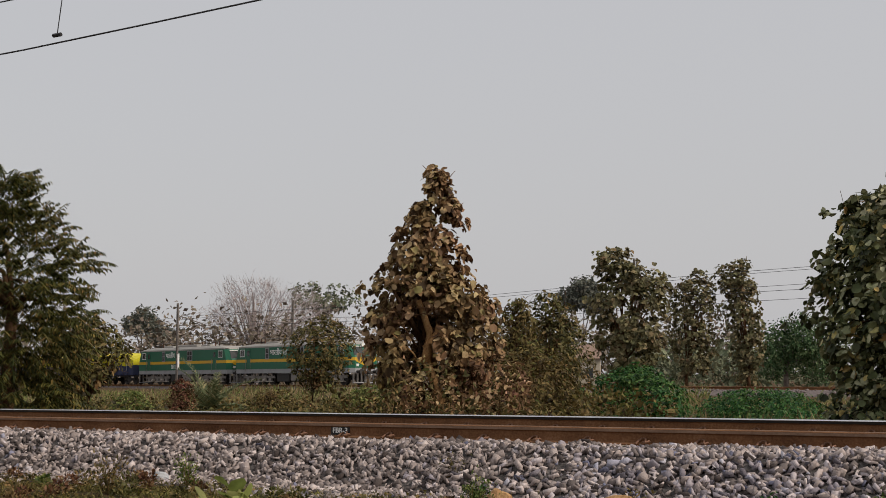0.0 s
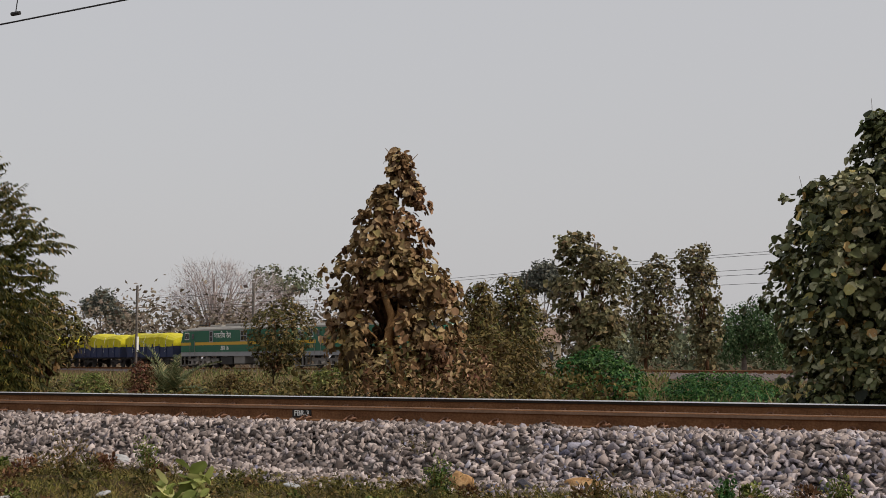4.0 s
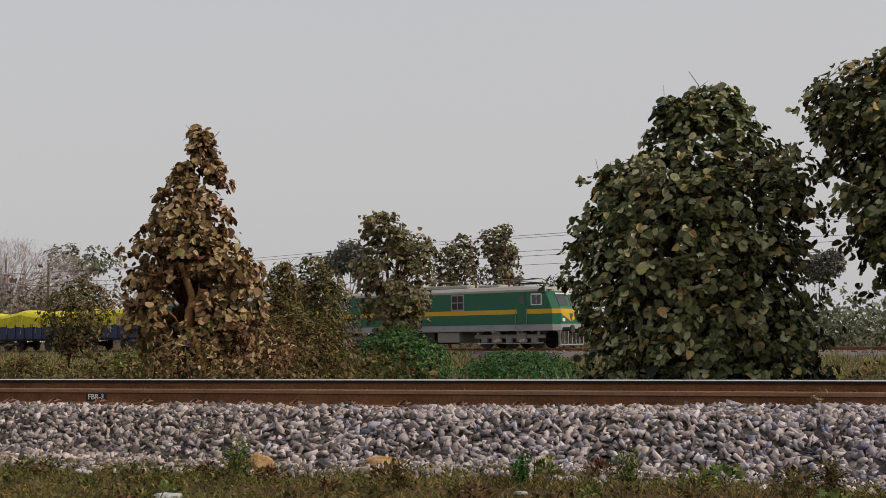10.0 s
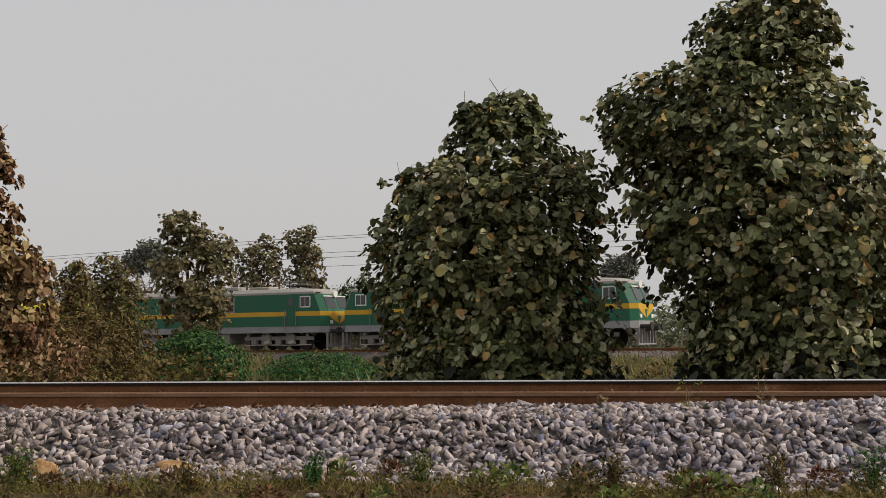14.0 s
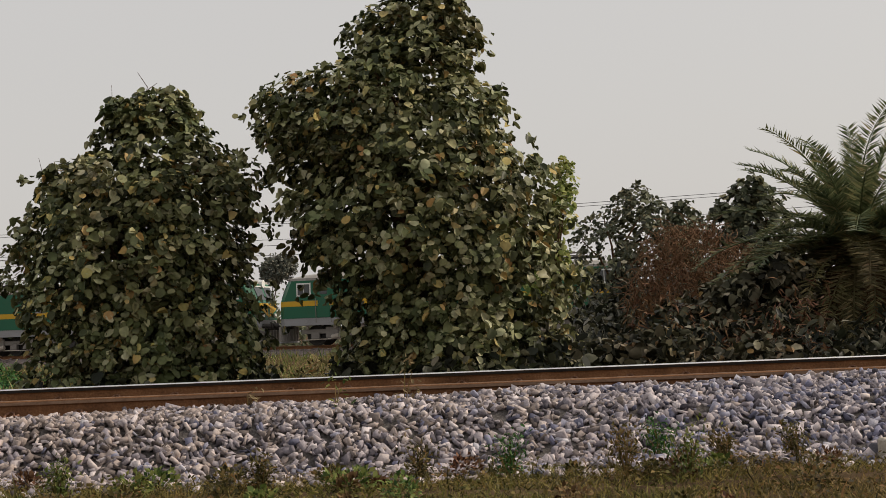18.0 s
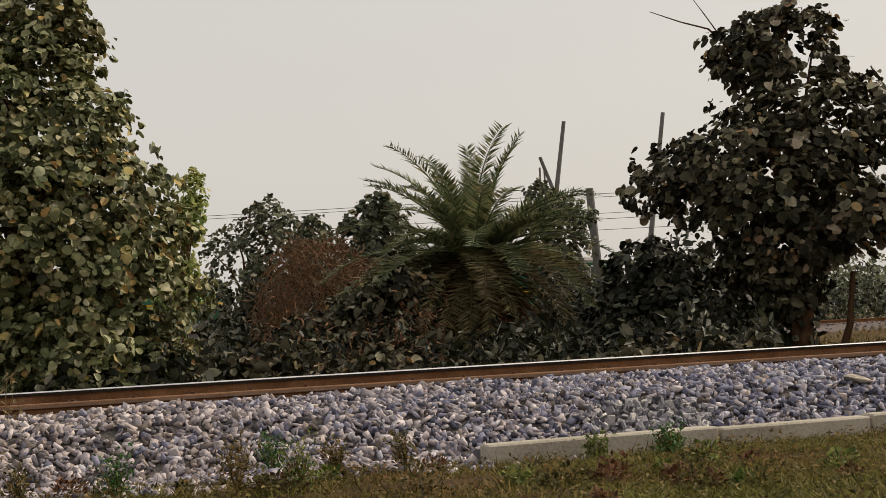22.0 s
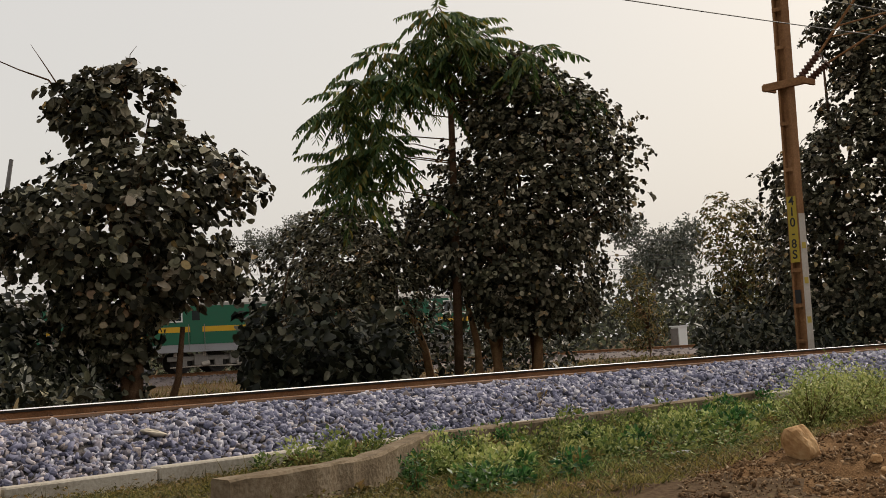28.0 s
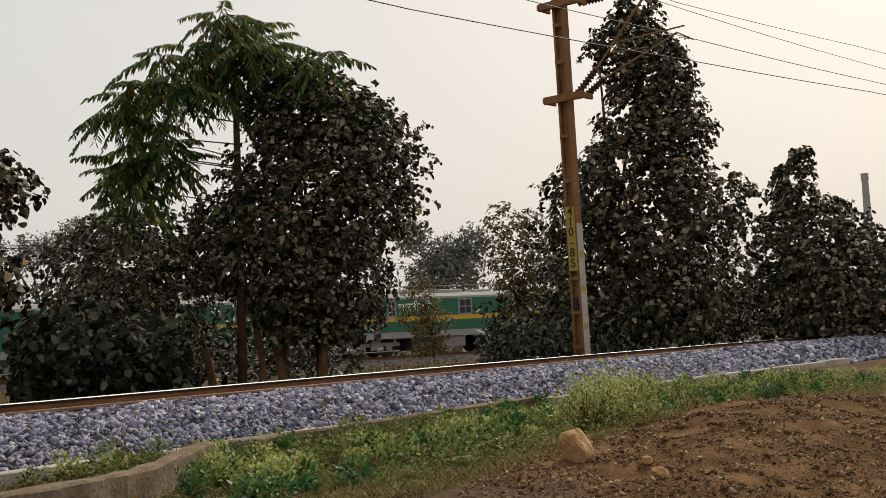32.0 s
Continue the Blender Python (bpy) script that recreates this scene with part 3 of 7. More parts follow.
def clip_mesh():
    """A bent spring clip with its eye, lying on the rail foot."""
    pts = [(-0.05, -0.10, 0.0), (-0.05, -0.02, 0.03), (-0.02, 0.02, 0.055), (0.02, 0.0, 0.05), (0.035, -0.05, 0.02), (0.03, -0.10, 0.02), (0.06, -0.12, 0.02), (0.075, -0.06, 0.03), (0.07, -0.02, 0.02)]
    v, f = tube(pts, [0.0115] * len(pts), 5)
    me = bpy.data.meshes.new("rail_clip")
    me.from_pydata([tuple(p) for p in v], [], f)
    me.materials.append(M["clip"])
    return me


def sleeper_mesh():
    bm = bmesh.new()
    box(bm, -0.125, 0.125, -0.50, 2.30, -0.21, 0.0, 0.02)
    me = bpy.data.meshes.new("sleeper")
    bm.to_mesh(me)
    bm.free()
    me.materials.append(M["concrete"])
    return me


BED_TOP = RAIL_NEAR - 0.212


def ballast_profile(off, s=-20.0):
    """Height of the bed across the track, off from the first rail; heaped against the rail further on."""
    if -0.85 < off < 0.3:
        return BED_TOP + 0.115 * smooth(-7, 5, s) * smooth(-0.85, -0.25, off)
    if off < -0.85:
        return BED_TOP - (-0.85 - off) * 0.62
    if off > 2.7:
        return BED_TOP + 0.02 - (off - 2.7) * 0.6
    return BED_TOP + 0.02 * smooth(-0.85, 2.7, off)


def near_bed():
    prof = [(-2.3, 0.1), (-1.85, ballast_profile(-1.85)), (-0.85, ballast_profile(-0.85)), (-0.4, BED_TOP - 0.01), (1.0, BED_TOP - 0.04), (2.7, BED_TOP + 0.02), (4.2, BED_TOP - 0.88), (4.2, -0.3), (-2.3, -0.3)]
    v, f = swept(prof, -75, 150, 0.75, near_line)
    bed = mesh_object("ballast_bed", v, f, M["bed"])
    return tagged(bed, "bank of grey crushed stone ballast under the track", "ballast", kind="structure")


bed = near_bed()


def stone_shapes(count, seed, corners=8):
    """Angular broken stones: hulls of a few points in a flattened box."""
    rng = np.random.default_rng(seed)
    shapes = []
    for _ in range(count):
        bm = bmesh.new()
        ext = np.array([1.25, rng.uniform(0.65, 1.0), rng.uniform(0.24, 0.52)])
        for k in rng.permutation(8)[:corners]:
            q = np.array([1 if k & 1 else -1, 1 if k & 2 else -1, 1 if k & 4 else -1]) * rng.uniform(0.62, 1.0, 3)
            bm.verts.new(q * ext)
        res = bmesh.ops.convex_hull(bm, input=bm.verts[:])
        loose = [v for v in bm.verts if not v.link_faces]
        for v in loose:
            bm.verts.remove(v)
        bmesh.ops.triangulate(bm, faces=bm.faces[:])
        bm.verts.index_update()
        shapes.append((np.array([v.co[:] for v in bm.verts]), np.array([[v.index for v in f.verts] for f in bm.faces])))
        bm.free()
    return shapes


def strewn(shapes, at, size, rng):
    """Vertices and triangles of stones of those shapes at the given places."""
    at, size = np.asarray(at), np.asarray(size)
    which, R = rng.integers(0, len(shapes), len(at)), tilted(rng, len(at))
    vs, fs, base = [], [], 0
    for k, (sv, sf) in enumerate(shapes):
        m = which == k
        n = int(m.sum())
        v = np.einsum("nij,kj->nki", R[m], sv) * size[m][:, None, None] + at[m][:, None]
        vs.append(v.reshape(-1, 3))
        fs.append((sf[None] + (np.arange(n) * len(sv))[:, None, None]).reshape(-1, 3) + base)
        base += n * len(sv)
    return np.concatenate(vs), np.concatenate(fs)


def tilted(rng, n, lean=0.75):
    """Turns that keep the flat side roughly level."""
    a, bx, by = rng.uniform(0, 6.283, n), rng.normal(size=n) * lean, rng.normal(size=n) * lean
    ca, sa, cx, sx, cy, sy = np.cos(a), np.sin(a), np.cos(bx), np.sin(bx), np.cos(by), np.sin(by)
    o, i = np.zeros(n), np.ones(n)
    Z = np.stack([ca, -sa, o, sa, ca, o, o, o, i], 1).reshape(n, 3, 3)
    X = np.stack([i, o, o, o, cx, -sx, o, sx, cx], 1).reshape(n, 3, 3)
    Y = np.stack([cy, o, sy, o, i, o, -sy, o, cy], 1).reshape(n, 3, 3)
    return X @ Y @ Z


def fast_mesh(name, verts, faces, material, parent=None, label="", soft=False):
    """verts n x 3, faces m x k arrays of one polygon size."""
    me = bpy.data.meshes.new(name)
    me.vertices.add(len(verts))
    me.vertices.foreach_set("co", np.asarray(verts, np.float32).ravel())
    m, k = faces.shape
    me.loops.add(m * k)
    me.loops.foreach_set("vertex_index", faces.astype(np.int32).ravel())
    me.polygons.add(m)
    me.polygons.foreach_set("loop_start", np.arange(0, m * k, k, dtype=np.int32))
    if soft:
        me.polygons.foreach_set("use_smooth", [True] * m)
    me.materials.append(material)
    me.update(calc_edges=True)
    me.validate()
    ob = new(name, me)
    if parent is not None:
        ob.parent = parent
    if label:
        ob["label"] = label
    return ob


def ballast_stones():
    rng = np.random.default_rng(11)
    shapes = stone_shapes(16, 5)
    spots = []

    def strew(s0, s1, o0, o1, per_metre, size):
        n = int((s1 - s0) * (o1 - o0) * per_metre)
        for s, o in zip(rng.uniform(s0, s1, n), rng.uniform(o0, o1, n)):
            spots.append((s, o, size * rng.uniform(0.55, 1.2) * (1.35 if rng.random() < 0.1 else 1.0)))

    strew(-18, 16, -1.95, -0.05, 570, 0.038)
    strew(16, 30, -1.95, -0.03, 400, 0.044)
    strew(30, 62, -1.95, -0.05, 100, 0.068)
    strew(-17, 5, -2.5, -1.9, 110, 0.034)
    strew(-5, 55, 1.9, 3.0, 70, 0.045)
    spots.sort(key=lambda p: (p[0] - 6.0) ** 2 + (p[1] + 1.2) ** 2 * 8)
    near, rest = spots[:300], spots[300:]
    data = []
    for sv, sf in shapes:
        me = bpy.data.meshes.new("ballast_stone")
        me.from_pydata([tuple(q) for q in sv], [], [tuple(int(a) for a in f) for f in sf])
        me.materials.append(M["stone_piece"])
        data.append(me)

    def lift(s, o, r):
        z = ballast_profile(o, s) if o > -2.0 else 0
        p = near_line(s, o)
        return Vector((p.x, p.y, max(z, ground_z(p.x, p.y)) + r * 0.2 + 0.035 * noise.noise(Vector((s * 2.1, o * 2.3, 0))) + 0.02 * rng.random()))

    for i, (s, o, r) in enumerate(near):
        ob = new("ballast_stone", data[i % len(data)])
        ob.parent = bed
        ob.matrix_basis = Matrix.Translation(lift(s, o, r)) @ Euler(rng.uniform(0, 6.28, 3)).to_matrix().to_4x4() @ Matrix.Scale(r, 4)
    mixed = [rng.random() < 0.07 + 0.86 * smooth(-8, 4, p[0] + 5 * noise.noise(Vector((p[0] * 0.35, p[1] * 0.9, 7)))) for p in rest]
    dusty = [p for p, m in zip(rest, mixed) if not m]
    fresh = [p for p, m in zip(rest, mixed) if m]
    bluish = [q for q in fresh if rng.random() < 0.12 + 0.88 * smooth(0, 12, q[0])]
    taken = set(bluish)
    cool = [q for q in fresh if q not in taken]
    for group, mat, lb in ((dusty, "stone", "dusty warm grey ballast stones"), (cool, "stone_cool", "cool grey ballast stones"), (bluish, "stone_blue", "fresh blue-grey ballast stones")):
        v, f = strewn(shapes, [lift(*q)[:] for q in group], [q[2] for q in group], rng)
        tagged(fast_mesh("ballast_gravel", v, f, M[mat], bed, lb), kind="stuff")


ballast_stones()


def rail_fittings():
    rails = [o for o in scene.objects if o.name.startswith("rail")]
    clip, sleep = clip_mesh(), sleeper_mesh()
    for i in range(118):
        s = -17.54 + 0.6 * i
        a, b = near_line(s - 0.1, 0), near_line(s + 0.1, 0)
        turn = math.degrees(math.atan2(b.y - a.y, b.x - a.x))
        for rail, mid, top in ((rails[0], 0.036, RAIL_NEAR), (rails[1], 1.776, RAIL_FAR)):
            ob = new("rail_clip", clip)
            ob.parent = rail
            p = near_line(s, mid - 0.02, top - 0.155)
            ob.matrix_basis = pose(p.x, p.y, p.z, 0, 0, turn)
        ob = new("sleeper", sleep)
        p = near_line(s, 0.0, RAIL_NEAR - 0.172)
        ob.matrix_basis = pose(p.x, p.y, p.z, 1.4, 0, turn)
        tagged(ob, "concrete sleeper half buried in ballast", "sleeper", "sleepers of the near track", "structure")


rail_fittings()

# ---- plants ----


def leaf_shape(kind):
    """Outline (across, along, lift) of one leaf, as a fan from its middle rib."""
    if kind == "round":
        rim = [(0, 0, 0), (-0.36, 0.14, 0.13), (-0.46, 0.52, 0.20), (-0.25, 0.90, 0.0), (0.06, 1.0, -0.20), (0.38, 0.80, 0.04), (0.45, 0.38, 0.18), (0.27, 0.07, 0.10)]
        faces = [(0, i + 1, i) for i in range(1, 7)]
    elif kind == "twiglet":
        rim = [(0, 0, 0), (-0.022, 0.3, 0.01), (0, 1.0, -0.04), (0.022, 0.3, 0.01)]
        faces = [(0, 1, 2), (0, 2, 3)]
    elif kind == "leaflet":
        rim = [(0, 0, 0), (-0.15, 0.3, 0.03), (-0.12, 0.7, 0.02), (0, 1.0, -0.1), (0.12, 0.7, 0.02), (0.15, 0.3, 0.03)]
        faces = [(0, 1, 2), (0, 2, 3), (0, 3, 4), (0, 4, 5)]
    elif kind == "oval":
        rim = [(0, 0, 0), (-0.24, 0.35, 0.06), (-0.18, 0.75, 0.02), (0, 1.0, -0.12), (0.18, 0.75, 0.02), (0.24, 0.35, 0.06)]
        faces = [(0, 1, 2), (0, 2, 3), (0, 3, 4), (0, 4, 5)]
    elif kind == "chip":
        rim = [(0, 0, 0), (-0.34, 0.5, 0.08), (0, 1.0, -0.1), (0.34, 0.5, 0.08)]
        faces = [(0, 1, 2), (0, 2, 3)]
    elif kind == "blade":
        rim = [(0, 0, 0), (-0.065, 0.3, 0.01), (0, 1.0, -0.04), (0.065, 0.3, 0.01)]
        faces = [(0, 1, 2), (0, 2, 3)]
    else:
        rim = [(0, 0, 0), (-0.10, 0.4, 0.02), (0, 1.0, -0.12), (0.10, 0.4, 0.02)]
        faces = [(0, 1, 2), (0, 2, 3)]
    return np.array(rim), np.array(faces)


def place_leaves(at, along, face, size, kind):
    """Arrays of leaves: base point, direction, rough face normal and length."""
    rim, faces = leaf_shape(kind)
    along = along / (np.linalg.norm(along, axis=1)[:, None] + 1e-9)
    side = np.cross(along, face)
    side /= np.linalg.norm(side, axis=1)[:, None] + 1e-9
    up = np.cross(side, along)
    # each leaf curls and narrows in its own way
    wave = np.modf(np.abs(at[:, 0] * 91.7 + at[:, 1] * 57.3 + at[:, 2] * 73.1))[0]
    up = up * (wave * 3.0 - 0.9)[:, None]
    side = side * (0.65 + 0.5 * np.modf(wave * 7.31)[0])[:, None]
    v = at[:, None, :] + size[:, None, None] * (rim[None, :, 0, None] * side[:, None] + rim[None, :, 1, None] * along[:, None] + rim[None, :, 2, None] * up[:, None])
    n, k = len(at), len(rim)
    f = faces[None] + (np.arange(n) * k)[:, None, None]
    return v.reshape(-1, 3), f.reshape(-1, 3)


def lobe_points(rng, lobes, density, shell=0.45):
    """Points in clumps round the surfaces of the lobes, with outward directions."""
    pts, outs = [], []
    for x, y, z, r in lobes:
        clumps = max(5, int(density * r * r * 4 + 4))
        for _ in range(clumps):
            d = rng.normal(size=3)
            d /= np.linalg.norm(d)
            c = d * r * (shell + (1.02 - shell) * rng.random() ** 0.6)
            if rng.random() < 0.08:
                c = d * r * rng.uniform(1.0, 1.22)
            n = rng.integers(4, 9)
            jit = rng.normal(size=(n, 3)) * 0.12 * min(1.0, 0.45 + r)
            p = c + jit
            pts.append(p + np.array([x, y, z]))
            outs.append(np.repeat(d[None], n, 0) + rng.normal(size=(n, 3)) * 0.5)
    return np.concatenate(pts), np.concatenate(outs)


def crown(name, rng, lobes, density, size, kind, material, parent, droop=0.5, floor=None, shell=0.3):
    p, o = lobe_points(rng, lobes, density, shell)
    if floor is not None:
        keep = p[:, 2] > floor
        p, o = p[keep], o[keep]
    # leaves hang like shingles, their faces turned out and up
    along = o * 0.35 + np.array([0, 0, -droop]) + rng.normal(size=p.shape) * 0.55
    face = o * 0.9 + np.array([0, 0, 0.5]) + rng.normal(size=p.shape) * 0.4
    v, f = place_leaves(p, along, face, size * rng.uniform(0.5, 1.3, len(p)), kind)
    return fast_mesh(name, v, f, material, parent)


def girth_clumps(rng, rows, spacing, gap, layers=1.7, depth=0.8, bare=()):
    """Twig ends through the outer shell of a crown, given its height and reach to both sides; with their outward ways."""
    rows = np.array(sorted(rows))
    zs = np.linspace(rows[0, 0], rows[-1, 0], 80)
    left, right = np.interp(zs, rows[:, 0], rows[:, 1]), np.interp(zs, rows[:, 0], rows[:, 2])
    mid, a = (left + right) / 2, (right - left) / 2
    wide = np.convolve(np.pad(a, 6, mode="edge"), np.ones(13) / 13, "valid")
    b = np.clip(wide * depth, 0.25, 2.4)
    ring = 2 * np.pi * np.sqrt((a * a + b * b) / 2)
    n = int(ring.sum() * (zs[1] - zs[0]) / spacing ** 2 * layers) + 6
    z = np.interp(rng.random(n), np.cumsum(ring) / ring.sum(), zs)
    th = rng.uniform(0, 2 * np.pi, n)
    q = 1.0 - 0.7 * rng.random(n) ** 1.5
    stray = rng.random(n) < 0.05
    q[stray] = rng.uniform(1.0, 1.16, stray.sum())
    m_, a_, b_ = np.interp(z, zs, mid), np.interp(z, zs, a), np.interp(z, zs, b)
    wob = np.array([noise.noise(Vector((math.cos(t) * 1.6, math.sin(t) * 1.6, h * 1.5 + n % 7))) for t, h in zip(th, z)])
    fine = np.array([noise.noise(Vector((x * math.cos(t) * 2.2 + 9, y * math.sin(t) * 2.2, h * 2.4))) for x, y, t, h in zip(a_, b_, th, z)])
    q = q * (0.96 + (0.16 * wob + 0.2 * fine) * np.minimum(1.0, a_ / 0.7))
    p = np.stack([m_ + a_ * q * np.cos(th), b_ * q * np.sin(th), z], 1)
    lean = np.interp(z, zs, -np.gradient(wide, zs))
    out = np.stack([np.cos(th) * b_, np.sin(th) * a_, np.zeros(n)], 1)
    out /= np.linalg.norm(out, axis=1)[:, None] + 1e-9
    out[:, 2] = np.clip(lean, -0.5, 1.0)
    keep = np.array([noise.noise(Vector((x / spacing * 0.27, y / spacing * 0.27, h / spacing * 0.27))) > gap for x, y, h in p])
    for x, h, r in bare:
        keep &= (np.hypot(p[:, 0] - x, p[:, 2] - h) > r) | (p[:, 1] > 0.3)
    return p[keep], out[keep]


def rosettes(rng, p, out, size, kind, droop, count=(5, 9)):
    """Tufts of leaves that spread from each twig end and hang over one another."""
    k = rng.integers(count[0], count[1], len(p))
    p, out = np.repeat(p, k, 0), np.repeat(out, k, 0)
    n = len(p)
    axis = out * 0.65 + np.array([0, 0, 0.45]) + rng.normal(size=(n, 3)) * 0.18
    axis /= np.linalg.norm(axis, axis=1)[:, None]
    u = np.cross(axis, rng.normal(size=(n, 3)))
    u /= np.linalg.norm(u, axis=1)[:, None] + 1e-9
    along = u * 0.9 + axis * 0.25 + np.array([0, 0, -droop]) + rng.normal(size=(n, 3)) * 0.2
    face = axis + np.array([0, 0, 0.25]) + rng.normal(size=(n, 3)) * 0.42
    at = p + u * size * 0.12 + rng.normal(size=(n, 3)) * size * 0.28
    return place_leaves(at, along, face, size * rng.uniform(0.45, 1.2, n), kind)


def feather_leaves(rng, p, d, length, pairs=12):
    """Compound leaves from the points p along d: an arching rib with pairs of hanging leaflets."""
    n = len(p)
    d = d / np.linalg.norm(d, axis=1)[:, None]
    side = np.cross(d, np.array([0, 0, 1.0]))
    side /= np.linalg.norm(side, axis=1)[:, None] + 1e-9
    ln = length * rng.uniform(0.7, 1.15, n)
    sag = rng.uniform(0.15, 0.5, n)
    at, al, fa, sz, ribs = [], [], [], [], [p]
    for i in range(pairs):
        t = 0.12 + 0.88 * (i + 1) / pairs
        c = p + d * (ln * t)[:, None] + np.array([0, 0, -1.0]) * (ln * sag * t * t)[:, None]
        ribs.append(c)
        for sgn in (-1, 1):
            at.append(c)
            al.append(side * (sgn * 0.62) + d * 0.35 + np.array([0, 0, -0.62]) + rng.normal(size=(n, 3)) * 0.12)
            fa.append(side * (sgn * 0.6) + np.array([0, 0, 1.0]) + rng.normal(size=(n, 3)) * 0.2)
            sz.append(ln * 0.28 * (1.12 - 0.5 * t * t) * rng.uniform(0.85, 1.1, n))
    v, f = place_leaves(np.concatenate(at), np.concatenate(al), np.concatenate(fa), np.concatenate(sz), "leaflet")
    # thin flat ribs
    rib = np.stack(ribs, 1)
    w = np.repeat((side * 0.012)[:, None], rib.shape[1], 1)
    rv = np.stack([rib - w, rib + w], 2).reshape(-1, 3)
    m = rib.shape[1]
    j = (np.arange(n) * m * 2)[:, None] + (np.arange(m - 1) * 2)[None]
    j = j.ravel() + len(v)
    rf = np.concatenate([np.stack([j, j + 1, j + 3], 1), np.stack([j, j + 3, j + 2], 1)])
    return np.concatenate([v, rv]), np.concatenate([f, rf])


def limb_tubes(rng, lobes, root, fork, r0, stems=1):
    """Trunk from root to fork, then limbs into the lobes."""
    pieces = []
    root, fork = Vector(root), Vector(fork)
    mid = root.lerp(fork, 0.5) + Vector((rng.uniform(-0.08, 0.08), rng.uniform(-0.08, 0.08), 0))
    pieces.append(tube([root, mid, fork], [r0, r0 * 0.85, r0 * 0.7]))
    for x, y, z, r in lobes:
        end = Vector((x, y, z))
        if end.z < fork.z:
            continue
        c = fork.lerp(end, 0.5) + Vector((rng.uniform(-0.15, 0.15), rng.uniform(-0.15, 0.15), 0.12 * (end - fork).length))
        pieces.append(tube([fork, c, end], [r0 * 0.5, r0 * 0.3, r0 * 0.12], 6))
        for _ in range(3):
            tip = end + Vector(rng.normal(size=3)) * r * 0.6
            pieces.append(tube([end, end.lerp(tip, 0.5) + Vector((0, 0, 0.05)), tip], [r0 * 0.12, r0 * 0.08, r0 * 0.03], 5))
    return pieces


